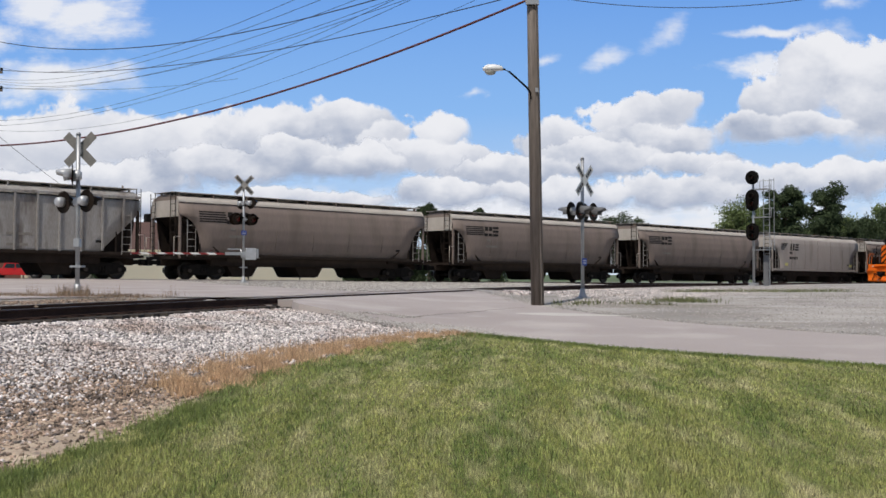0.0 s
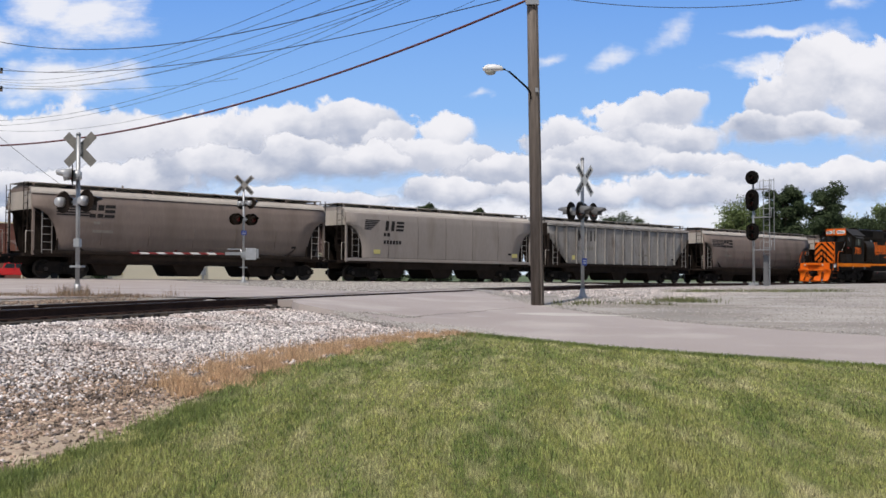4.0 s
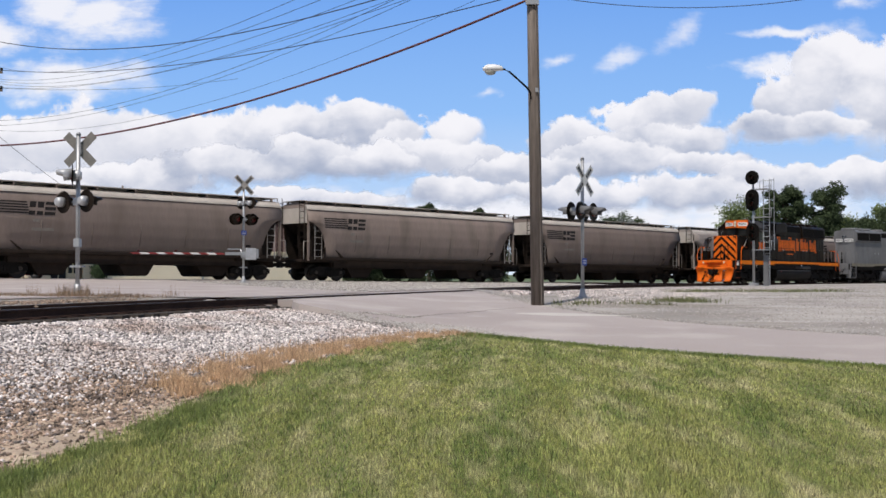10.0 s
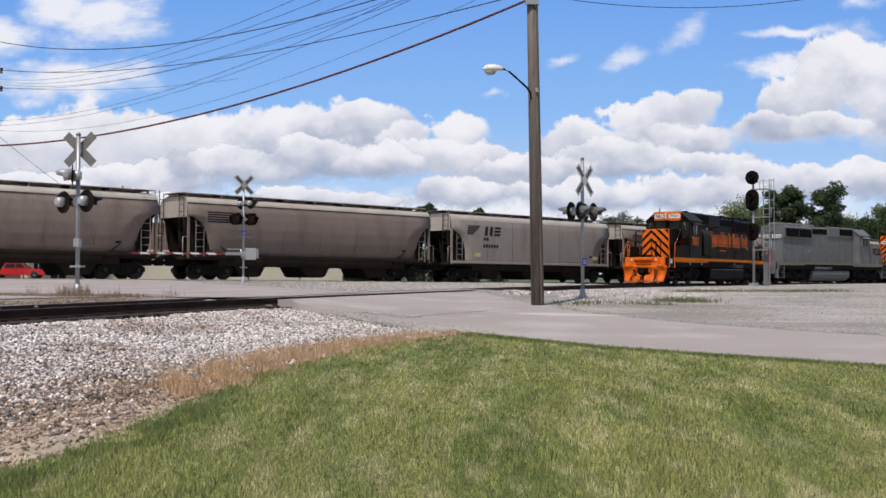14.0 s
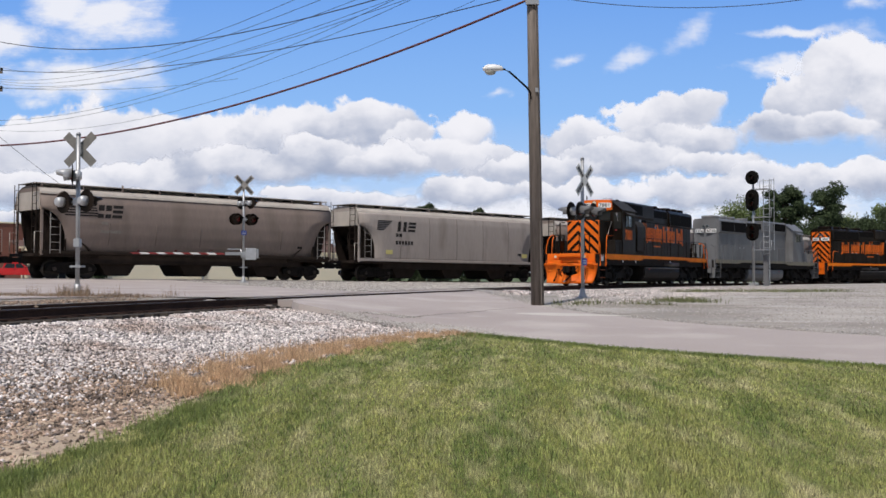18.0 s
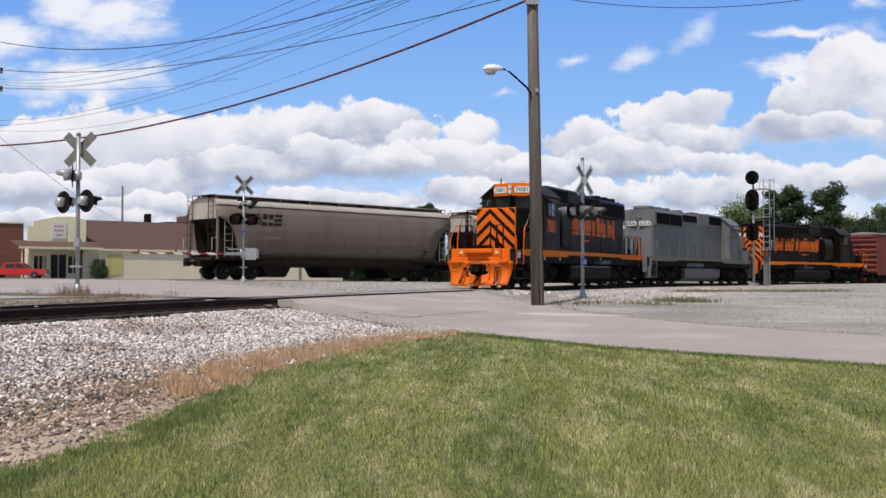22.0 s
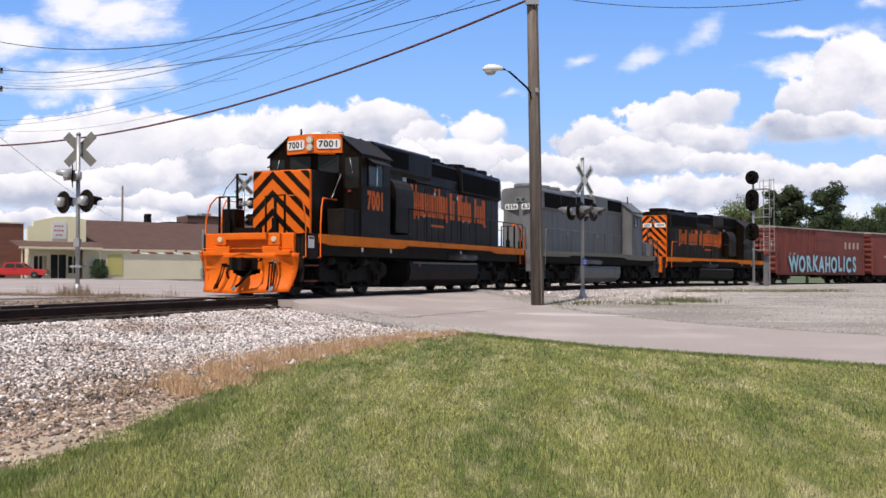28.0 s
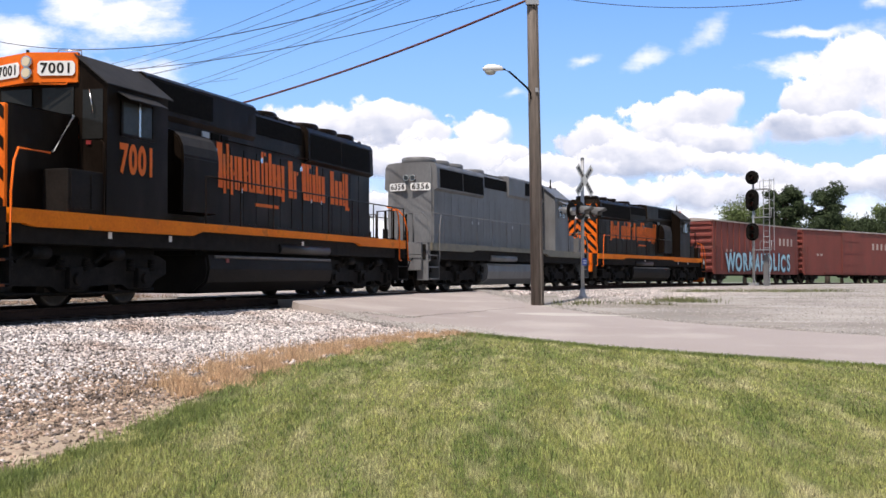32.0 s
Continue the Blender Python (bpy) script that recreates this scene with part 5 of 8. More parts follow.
        if stripes:
            for k in (-1, 1):
                bm = bx(bmesh.new(), min(x + s * 0.13, x + s * 0.24), max(x + s * 0.13, x + s * 0.24), k * 0.8 - 0.17, k * 0.8 + 0.17, 1.34, 1.66, 0.03)
                d = part("ditch_light", bm, pm, t)
                bm = bmesh.new()
                cyl(bm, (x + s * 0.23, k * 0.8, 1.50), (x + s * 0.27, k * 0.8, 1.50), 0.07, seg=16)
                part("lens", bm, M_HEADLIGHT if s > 0 else M_GLASS, d)
            # snow plow at the front: two curved mouldboards that meet under the coupler
            for k in (-1, 1) if s > 0 else ():
                bm = bmesh.new()
                rows = []
                for j in range(9):
                    v = j / 8
                    z = 1.14 - 0.98 * v
                    fwd = 0.17 + 0.10 * v * v - 0.14 * math.sin(math.pi * v)
                    row = []
                    inner = 0.42 if 0.60 < z < 1.05 else 0.0
                    for i in range(9):
                        u = i / 8
                        yy = inner + (1.50 - 0.22 * v - inner) * u
                        drop = 0.05 * v * (1 - (yy / 1.5) ** 2)
                        row.append(bm.verts.new((x + s * (fwd + 0.26 * (1 - yy / 1.54)), k * yy, z - drop)))
                    rows.append(row)
                for A, B in zip(rows, rows[1:]):
                    for i in range(8):
                        f = bm.faces.new((A[i], A[i + 1], B[i + 1], B[i]))
                        f.smooth = True
                bm.normal_update()
                geo = bmesh.ops.solidify(bm, geom=bm.faces[:], thickness=0.03)
                bmesh.ops.recalc_face_normals(bm, faces=bm.faces[:])
                part("plow_blade", bm, plow, t, "orange curved snow plow blade")
                bm = bmesh.new()
                prism(bm, [(x + s * 0.02, 1.12), (x + s * 0.15, 1.12), (x + s * 0.08, 0.8), (x + s * 0.24, 0.24), (x + s * 0.02, 0.3)], k * 1.22, k * 1.25)
                part("plow_gusset", bm, plow, t)
                part("pilot_step", box(min(x + s * 0.13, x + s * 0.30), max(x + s * 0.13, x + s * 0.30), min(k * 0.48, k * 0.98), max(k * 0.48, k * 0.98), 1.18, 1.32, 0.025), plow, t)
                part("pilot_bracket", box(min(x + s * 0.1, x + s * 0.3), max(x + s * 0.1, x + s * 0.3), min(k * 0.5, k * 1.3), max(k * 0.5, k * 1.3), 1.08, 1.20, 0.02), plow, t)
    if stripes:
        for s in (-1, 1):
            bm = bmesh.new()
            tube(bm, [(6.33, s * 0.925, 3.46), (6.33, s * 0.95, 3.45), (6.88, s * 0.95, 2.76), (6.88, s * 0.92, 2.75)], 0.018, 6)
            part("grab_iron", bm, M_WHITE, t, "white slanting grab iron")
            part("marker_light", box(6.12, 6.15, min(s * 1.08, s * 1.18), max(s * 1.08, s * 1.18), 2.95, 3.02), M_REDSTRIPE, cab)
            part("step_panel", box(8.72, 9.50, min(s * 1.46, s * 1.498), max(s * 1.46, s * 1.498), 1.0, 1.66), M_BLACK, t)
            pl = part("placard", box(8.97, 9.29, min(s * 1.50, s * 1.512), max(s * 1.50, s * 1.512), 1.28, 1.59), M_WHITE, t, "white placard with a red heading")
            part("heading", box(8.99, 9.27, min(s * 1.512, s * 1.515), max(s * 1.512, s * 1.515), 1.51, 1.57), M_REDSTRIPE, pl)
            for z in (0.40, 0.80):
                part("step_edge", box(8.76, 9.46, min(s * 1.50, s * 1.52), max(s * 1.50, s * 1.52), z, z + 0.04), M_STEP_EDGE, t)
            for x, z in ((5.9, 1.30), (3.9, 1.30), (-2.2, 1.36)):
                part("jacking_mark", box(x - 0.05, x + 0.05, min(s * 1.42, s * 1.436), max(s * 1.42, s * 1.436), z - 0.06, z + 0.06), M_WHITE, t)
            # louvres, latches and patches on the hood
            for k in range(3):
                part("hood_panel", box(1.55 - 0.42 * k, 1.85 - 0.42 * k, min(s * 0.9, s * 0.93), max(s * 0.9, s * 0.93), 3.60, 3.74), M_GALV if k == 0 else M_DARK, hood)
            for k in range(11):
                part("lifting_eye", box(-7.6 + 0.78 * k, -7.52 + 0.78 * k, min(s * 0.70, s * 0.78), max(s * 0.70, s * 0.78), 4.52, 4.60), M_DARK, hood)
            bm = bmesh.new()
            tube(bm, [(0.9, s * 0.97, 3.64), (-3.0, s * 0.97, 3.64), (-7.6, s * 0.97, 3.60)], 0.016, 6)
            part("hood_rail", bm, M_BLACK, hood)
            for k in range(3):
                part("hinge", box(1.2 - 2.2 * k, 1.32 - 2.2 * k, min(s * 0.9, s * 0.93), max(s * 0.9, s * 0.93), 3.30, 3.42), M_CHROME, hood)
    for s in (-1, 1):
        bb = part("battery_box", box(5.95, 7.15, min(s * 0.92, s * 1.46), max(s * 0.92, s * 1.46), 1.65, 2.42, 0.03), M_TANK if stripes else body, t)
        for k in range(2):
            part("box_lid", box(6.02 + 0.56 * k, 6.52 + 0.56 * k, min(s * 1.46, s * 1.475), max(s * 1.46, s * 1.475), 1.74, 2.34), M_TANK if stripes else body, bb)
        bm = bmesh.new()
        tube(bm, [(6.2, s * 1.50, 1.66), (6.2, s * 1.50, 2.95), (6.2, s * 1.42, 3.0)], 0.018, 6)
        part("cab_step_rail", bm, body, t)
    # box and stand on the front platform
    part("platform_box", box(8.40, 8.90, -1.34, -0.94, 1.645, 2.36, 0.02), M_BLACK if stripes else body, t)
    bm = bmesh.new()
    tube(bm, [(8.5, -1.12, 2.4), (8.5, -1.12, 3.34), (8.35, -0.9, 3.33)], 0.038, 8)
    tube(bm, [(8.5, -1.12, 3.3), (8.95, -1.2, 2.9), (9.4, -1.0, 2.62)], 0.012, 5)
    part("rail_stand", bm, M_BLACK if stripes else body, t)
    # fuel tank, air reservoirs
    bm = bmesh.new()
    prism(bm, [(-1.05, 0.18), (1.05, 0.18), (1.36, 0.42), (1.42, 0.70), (1.38, 1.0), (-1.38, 1.0), (-1.42, 0.70), (-1.36, 0.42)], -4.1, 2.4, "x")
    bmesh.ops.bevel(bm, geom=[e for e in bm.edges if abs(e.verts[0].co.x - e.verts[1].co.x) < 1e-4], offset=0.05, segments=2, affect="EDGES")
    part("fuel_tank", bm, M_TANK if stripes else M_GREY, t)
    part("underframe", box(-4.1, 2.4, -1.1, 1.1, 1.005, 1.58), M_TRUCK, t)
    for s in (-1, 1):
        bm = bmesh.new()
        cyl(bm, (-3.8, s * 1.36, 1.21), (-0.9, s * 1.36, 1.21), 0.13, seg=18)
        part("air_reservoir", bm, M_RESERVOIR if stripes else M_GREY, t)
        # added bar that draws the highlight on the tank's upper edge
        bm = bmesh.new()
        tube(bm, [(2.1, s * 1.395, 0.97), (-3.95, s * 1.395, 0.97)], 0.035, 8)
        part("tank_lip", bm, M_TANK_GLINT if stripes else M_GREY, t)
        part("fuel_gauge", box(1.5, 1.62, min(s * 1.35, s * 1.41), max(s * 1.35, s * 1.41), 0.85, 1.0), M_REDSTRIPE, t)
    loco_truck(t, 6.63, M_TRUCK)
    loco_truck(t, -6.63, M_TRUCK)
    return t


def mat_roof(body):
    return M_CABROOF if body is M_BLACK else M_GREY


# grey of dust and of sky sheen on upward faces, both in the colour
M_CABROOF = mat("dusty_sheen_black_roof", (0.045, 0.043, 0.042), (0.026, 0.025, 0.025), 3, 0.7, 0, 0.1, 40, gloss=0.12)
M_HEADLIGHT = bpy.data.materials.new("headlight_glow")
M_HEADLIGHT.use_nodes = True
_p = M_HEADLIGHT.node_tree.nodes["Principled BSDF"]
_p.inputs["Base Color"].default_value = (0.50, 0.42, 0.29, 1)
_p.inputs["Roughness"].default_value = 0.15
_p.inputs["Emission Color"].default_value = (1.0, 0.86, 0.62, 1)
_p.inputs["Emission Strength"].default_value = 0.12

loco_lead = locomotive("black locomotive with orange plow, sill and tiger-striped nose", M_BLACK, M_ORANGE_SILL, "7001", True, M_ORANGE, M_ORANGE, "7001", M_BLACK)
loco_grey = locomotive("plain grey hood locomotive running long hood first", M_GREY, M_GREY_SILL, "6356", False, M_GREY, M_GREY, "", M_GREY)
loco_third = locomotive("black and orange locomotive with striped long hood end", M_BLACK, M_ORANGE_SILL, "", True, M_ORANGE, M_ORANGE, "", M_BLACK)


def car_truck(parent, x, r=0.457):
    """Two-axle freight truck."""
    tr = part("truck", box(x - 0.3, x + 0.3, -1.0, 1.0, 0.42, 0.75, 0.03), M_TRUCK, parent)
    for s in (-1, 1):
        out = [(-1.25, 0.58), (-0.75, 0.80), (0.75, 0.80), (1.25, 0.58), (1.25, 0.36), (1.0, 0.34), (0.55, 0.24), (-0.55, 0.24), (-1.0, 0.34), (-1.25, 0.36)]
        bm = bmesh.new()
        prism(bm, [(x + u, v) for u, v in out], s * 0.95, s * 1.07)
        part("side_frame", bm, M_TRUCK, tr)
        for dx in (-0.16, 0, 0.16):
            bm = bmesh.new()
            cyl(bm, (x + dx, s * 1.08, 0.32), (x + dx, s * 1.08, 0.62), 0.07, seg=8)
            part("spring", bm, M_TRUCK, tr)
        for ax in (-0.88, 0.88):
            bm = bmesh.new()
            cyl(bm, (x + ax, s * 0.95, 0.457), (x + ax, s * 1.16, 0.457), 0.10, seg=12)
            part("bearing_cap", bm, M_WHEEL, tr)
    for ax in (-0.88, 0.88):
        wheelset(parent, x + ax, r)


def ladder(parent, x, y, z0, z1, w, along, material):
    bm = bmesh.new()
    d = (w / 2, 0) if along == "x" else (0, w / 2)
    for k in (-1, 1):
        cyl(bm, (x + k * d[0], y + k * d[1], z0), (x + k * d[0], y + k * d[1], z1), 0.022, seg=5)
    z = z0 + 0.15
    while z < z1:
        cyl(bm, (x - d[0], y - d[1], z), (x + d[0], y + d[1], z), 0.016, seg=5)
        z += 0.36
    return part("ladder", bm, material, parent)


M_SEAM = mat("rust_streaked_seam", (0.15, 0.12, 0.098), (0.085, 0.066, 0.054), 1.5, 0.8, 0, 0.1, 12)
M_FADED = mat("faded_stencil_paint", (0.17, 0.15, 0.13), (0.24, 0.22, 0.19), 5, 0.7, 0, 0)


def hopper_car(kind, half):
    """A three-bay covered hopper; half: half the length of its body."""
    labels = {"A": "long grey-beige covered hopper with rounded sides and striped mark", "B": "shorter grey covered hopper with smooth panelled sides and slanted mark",
              "W": "weathered grey ribbed covered hopper with dark sloping ends"}
    t = thing("hopper_car", labels[kind], "hopper car", "hopper cars of the passing train")
    skin = {"W": M_HOPPER_OLD, "B": M_HOPPER_PALE, "A": M_HOPPER}[kind]
    if kind == "W":
        prof = [(1.44, 1.28), (1.44, 1.8), (1.44, 2.6), (1.44, 3.4), (1.44, 4.05), (1.30, 4.22), (0.7, 4.36), (0, 4.40)]
    elif kind == "A":
        prof = [(1.26, 1.30), (1.40, 1.65), (1.51, 2.1), (1.565, 2.7), (1.54, 3.2), (1.47, 3.65), (1.36, 3.95), (1.18, 4.17), (0.85, 4.33), (0.4, 4.40), (0, 4.41)]
    else:
        prof = [(1.47, 1.28), (1.50, 1.8), (1.52, 2.4), (1.52, 3.0), (1.50, 3.6), (1.44, 3.95), (1.30, 4.16), (0.9, 4.31), (0.4, 4.38), (0, 4.39)]

    def end(z):
        if z >= 3.3:
            return half
        u = (3.3 - z) / 2.0
        if kind == "W":
            return half - 2.1 * u
        return half - 1.15 * math.sqrt(max(0.0, 1 - (1 - min(1, u * 1.25)) ** 2)) - 0.1 * u

    # side skins with the cut-away ends, roof
    bz = [p for p in prof]
    for s in (-1, 1):
        bm = bmesh.new()
        rows = []
        dense = []
        for (y0, z0), (y1, z1) in zip(bz, bz[1:]):
            for k in range(4):
                dense.append((y0 + (y1 - y0) * k / 4, z0 + (z1 - z0) * k / 4))
        dense = [d for d in dense if d[1] < 4.02]
        for y, z in dense:
            e = end(z)
            rows.append([bm.verts.new((-e + 2 * e * i / 16, s * y, z)) for i in range(17)])
        for A, B in zip(rows, rows[1:]):
            for i in range(16):
                f = bm.faces.new((A[i], A[i + 1], B[i + 1], B[i]))
                f.smooth = True
        bm.normal_update()
        bmesh.ops.solidify(bm, geom=bm.faces[:], thickness=0.025)
        bmesh.ops.recalc_face_normals(bm, faces=bm.faces[:])
        sd = part("side_sheet", bm, skin, t)
        # seams or posts
        n = 15 if kind == "W" else 7
        for i in range(n):
            x = -half + 0.9 + (2 * half - 1.8) * i / (n - 1)
            if kind == "W":
                part("post", box(x - 0.045, x + 0.045, min(s * 1.44, s * 1.53), max(s * 1.44, s * 1.53), max(1.3, 3.3 - 2.0 * max(0, (half - abs(x) + 0.05)) / 2.1), 4.0), skin, sd)
            elif 0 < i < n - 1:
                bm = bmesh.new()
                tube(bm, [(x, s * (y + 0.004), z) for y, z in (prof[1:4] if kind == "A" else prof[:6])], 0.016 if kind == "A" else 0.010, 4)
                part("seam", bm, M_SEAM, sd)
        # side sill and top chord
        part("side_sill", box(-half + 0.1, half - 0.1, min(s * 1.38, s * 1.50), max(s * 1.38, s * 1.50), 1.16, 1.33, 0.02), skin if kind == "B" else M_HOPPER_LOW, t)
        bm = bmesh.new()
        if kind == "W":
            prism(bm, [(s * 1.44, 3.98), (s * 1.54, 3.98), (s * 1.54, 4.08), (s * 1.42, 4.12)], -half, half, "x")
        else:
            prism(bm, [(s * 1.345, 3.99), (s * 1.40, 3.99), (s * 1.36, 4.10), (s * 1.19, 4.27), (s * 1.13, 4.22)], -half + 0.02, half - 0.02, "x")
        # the chord's sunlit brightness is in its paler colour
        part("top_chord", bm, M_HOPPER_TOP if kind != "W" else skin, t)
        # dark box along the foot, coloured as the shade under the side
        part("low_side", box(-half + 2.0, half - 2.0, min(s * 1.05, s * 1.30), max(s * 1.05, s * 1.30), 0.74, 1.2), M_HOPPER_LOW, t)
    bm = bmesh.new()
    prism(bm, [(1.36, 3.96), (1.18, 4.17), (0.85, 4.33), (0.4, 4.40), (0, 4.41), (-0.4, 4.40), (-0.85, 4.33), (-1.18, 4.17), (-1.36, 3.96)], -half + 0.01, half - 0.01, "x")
    part("roof", bm, skin, t)
    # running board and hatches
    rb = part("running_board", box(-half - 0.1, half + 0.1, -0.90, 0.90, 4.50, 4.525), M_HOPPER_OLD, t)
    for s in (-1, 1):
        part("edge_board", box(-half - 0.1, half + 0.1, s * 0.88 - 0.06, s * 0.88 + 0.06, 4.49, 4.53), M_HOPPER_TOP, rb)
        for i in range(9):
            x = -half + 0.3 + (2 * half - 0.6) * i / 8
            part("bracket", box(x - 0.03, x + 0.03, s * 0.88 - 0.06, s * 0.88 + 0.1, 4.25, 4.50), skin, rb)
    for i in range(8):
        x = -half + 1.3 + (2 * half - 2.6) * i / 7
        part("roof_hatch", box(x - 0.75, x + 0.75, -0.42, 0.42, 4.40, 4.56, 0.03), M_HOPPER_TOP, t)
    # sloping end sheets, end panels, platforms, ladders
    for s in (-1, 1):
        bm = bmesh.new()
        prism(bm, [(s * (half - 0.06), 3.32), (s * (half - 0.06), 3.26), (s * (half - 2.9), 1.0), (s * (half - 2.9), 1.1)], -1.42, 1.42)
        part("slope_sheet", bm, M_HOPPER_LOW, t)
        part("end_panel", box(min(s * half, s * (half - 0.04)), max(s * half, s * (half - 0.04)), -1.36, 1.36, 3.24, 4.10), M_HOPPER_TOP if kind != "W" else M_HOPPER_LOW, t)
        # added dark webs and plate that stand for the shade inside the open ends
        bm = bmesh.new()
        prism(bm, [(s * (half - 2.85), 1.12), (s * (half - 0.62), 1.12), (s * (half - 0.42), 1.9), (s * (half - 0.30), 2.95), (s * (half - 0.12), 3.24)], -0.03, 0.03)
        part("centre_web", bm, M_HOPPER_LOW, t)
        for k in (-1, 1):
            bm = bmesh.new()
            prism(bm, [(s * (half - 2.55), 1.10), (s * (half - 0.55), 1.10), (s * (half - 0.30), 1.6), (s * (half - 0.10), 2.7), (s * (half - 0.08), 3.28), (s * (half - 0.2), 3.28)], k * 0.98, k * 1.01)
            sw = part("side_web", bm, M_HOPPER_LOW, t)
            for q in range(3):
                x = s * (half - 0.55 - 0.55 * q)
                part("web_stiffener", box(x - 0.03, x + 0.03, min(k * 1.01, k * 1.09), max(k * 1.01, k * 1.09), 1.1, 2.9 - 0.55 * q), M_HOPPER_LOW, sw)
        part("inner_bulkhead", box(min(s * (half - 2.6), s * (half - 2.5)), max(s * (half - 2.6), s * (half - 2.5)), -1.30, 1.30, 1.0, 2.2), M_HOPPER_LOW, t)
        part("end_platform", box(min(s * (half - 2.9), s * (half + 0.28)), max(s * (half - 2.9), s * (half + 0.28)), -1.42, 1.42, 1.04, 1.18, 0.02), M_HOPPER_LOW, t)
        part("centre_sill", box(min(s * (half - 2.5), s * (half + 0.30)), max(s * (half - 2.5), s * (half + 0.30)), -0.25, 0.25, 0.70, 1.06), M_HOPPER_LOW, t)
        for k in (-1, 1):
            part("corner_post", box(s * (half - 0.09) - 0.05, s * (half - 0.09) + 0.05, k * 1.42 - 0.06, k * 1.42 + 0.06, 1.1, 3.4), skin if kind != "W" else M_HOPPER_LOW, t)
            ladder(t, s * (half - 0.72), k * 1.50, 1.2, 3.3, 0.48, "x", M_HOPPER_OLD)
            ladder(t, s * (half + 0.12), k * 1.05, 1.2, 4.5, 0.48, "y", M_HOPPER_LOW)
            part("brace", box(s * (half - 1.25) - 0.03, s * (half - 1.25) + 0.03, k * 1.42 - 0.04, k * 1.42 + 0.04, 1.1, 2.3), M_HOPPER_LOW, t)
            bm = bmesh.new()
            tube(bm, [(s * (half - 0.1), k * 1.5, 2.2), (s * (half + 0.26), k * 1.46, 2.2), (s * (half + 0.26), k * 1.46, 1.2)], 0.02, 5)
            part("grab_iron", bm, M_HOPPER_TOP, t)
        coupler(t, s * (half + 0.2), s)
        bm = bmesh.new()
        cyl(bm, (s * (half - 1.0), 0.55, 2.0), (s * (half - 1.0), 1.0, 2.0), 0.2, seg=12)
        part("air_tank", bm, M_HOPPER_LOW, t)
    # three pockets with discharge gates
    step = (2 * half - 4.0) / 3
    for i in (-1, 0, 1):
        x = i * step * 1.02
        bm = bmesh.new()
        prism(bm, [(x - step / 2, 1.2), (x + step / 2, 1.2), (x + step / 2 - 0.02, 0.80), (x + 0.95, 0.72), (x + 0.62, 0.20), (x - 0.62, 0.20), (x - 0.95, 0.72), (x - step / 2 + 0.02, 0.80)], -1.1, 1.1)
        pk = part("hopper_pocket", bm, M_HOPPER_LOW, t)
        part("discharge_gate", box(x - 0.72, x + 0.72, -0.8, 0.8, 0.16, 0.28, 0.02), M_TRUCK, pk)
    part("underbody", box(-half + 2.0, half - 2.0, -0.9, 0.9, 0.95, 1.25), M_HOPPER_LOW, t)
    for x in (-half + 1.75, half - 1.75):
        car_truck(t, x)
    # markings on both sides: plain strokes in place of the railway's mark, bars for the car's data
    for s in (-1, 1):
        def on(u0, u1, z0, z1, m=M_LOGO, name="marking", lean=0.0):
            # u runs from the end that leads the mark
            x0, x1 = (u0 - half, u1 - half) if s < 0 else (half - u0, half - u1)
            ln = lean if s < 0 else -lean
            def yo(z):
                for (ya, za), (yb, zb) in zip(prof, prof[1:]):
                    if za <= z <= zb:
                        return ya + (yb - ya) * (z - za) / (zb - za)
                return prof[0][0]
            bm = bmesh.new()
            A = [(x0, yo(z0), z0), (x1, yo(z0), z0), (x1 + ln, yo(z1), z1), (x0 + ln, yo(z1), z1)]
            inn = [bm.verts.new((x, s * (y + 0.003), z)) for x, y, z in A]
            outv = [bm.verts.new((x, s * (y + 0.012), z)) for x, y, z in A]
            bm.faces.new(outv)
            for k in range(4):
                bm.faces.new((inn[k], inn[(k + 1) % 4], outv[(k + 1) % 4], outv[k]))
            bmesh.ops.recalc_face_normals(bm, faces=bm.faces[:])
            part(name, bm, m, t)
        if kind == "A":
            for k in range(5):
                on(1.15, 2.72 + 0.03 * k, 3.50 - 0.125 * k, 3.565 - 0.125 * k)
            for u in (2.78, 3.16):
                on(u, u + 0.30, 2.95, 3.58, lean=0.10)
            for k, z in enumerate((2.96, 3.20, 3.44)):
                on(3.52 + 0.04 * k, 4.04 + 0.04 * k, z, z + 0.15, lean=0.03)
            on(3.0, 3.3, 2.62, 2.76, M_FADED)
            on(2.95, 4.0, 2.22, 2.36, M_FADED)
        elif kind == "B":
            for k in range(6):
                on(1.45 - 0.02 * k, 2.55 - 0.13 * k, 3.55 - 0.105 * k, 3.605 - 0.105 * k, lean=0.02)
            for u in (2.95, 3.40):
                on(u, u + 0.24, 2.98, 3.58, lean=0.1)
            for k, z in enumerate((2.99, 3.21, 3.43)):
                on(3.80 + 0.04 * k, 4.38 + 0.04 * k, z, z + 0.14, lean=0.03)
            for u in (2.85, 3.12):
                on(u, u + 0.2, 2.66, 2.86)
            for k in range(6):
                on(2.85 + 0.24 * k, 3.01 + 0.24 * k, 2.20, 2.42)
            on(2.1, 2.6, 1.6, 1.85, M_DOORYELLOW)
            on(2 * half - 1.9, 2 * half - 1.4, 1.6, 1.85, M_DOORYELLOW)
        else:
            for u in (3.25, 3.75, 4.15, 4.6, 5.05):
                on(u, u + 0.14, 2.95, 3.70)
            on(3.4, 3.7, 3.1, 3.5, lean=-0.25)
            for k in range(6):
                on(3.2 + 0.3 * k, 3.38 + 0.3 * k, 2.3, 2.55, M_FADED)
            on(2 * half - 6.6, 2 * half - 5.4, 2.0, 2.12, M_FADED)
            on(2 * half - 6.6, 2 * half - 5.6, 1.5, 1.62, M_FADED)
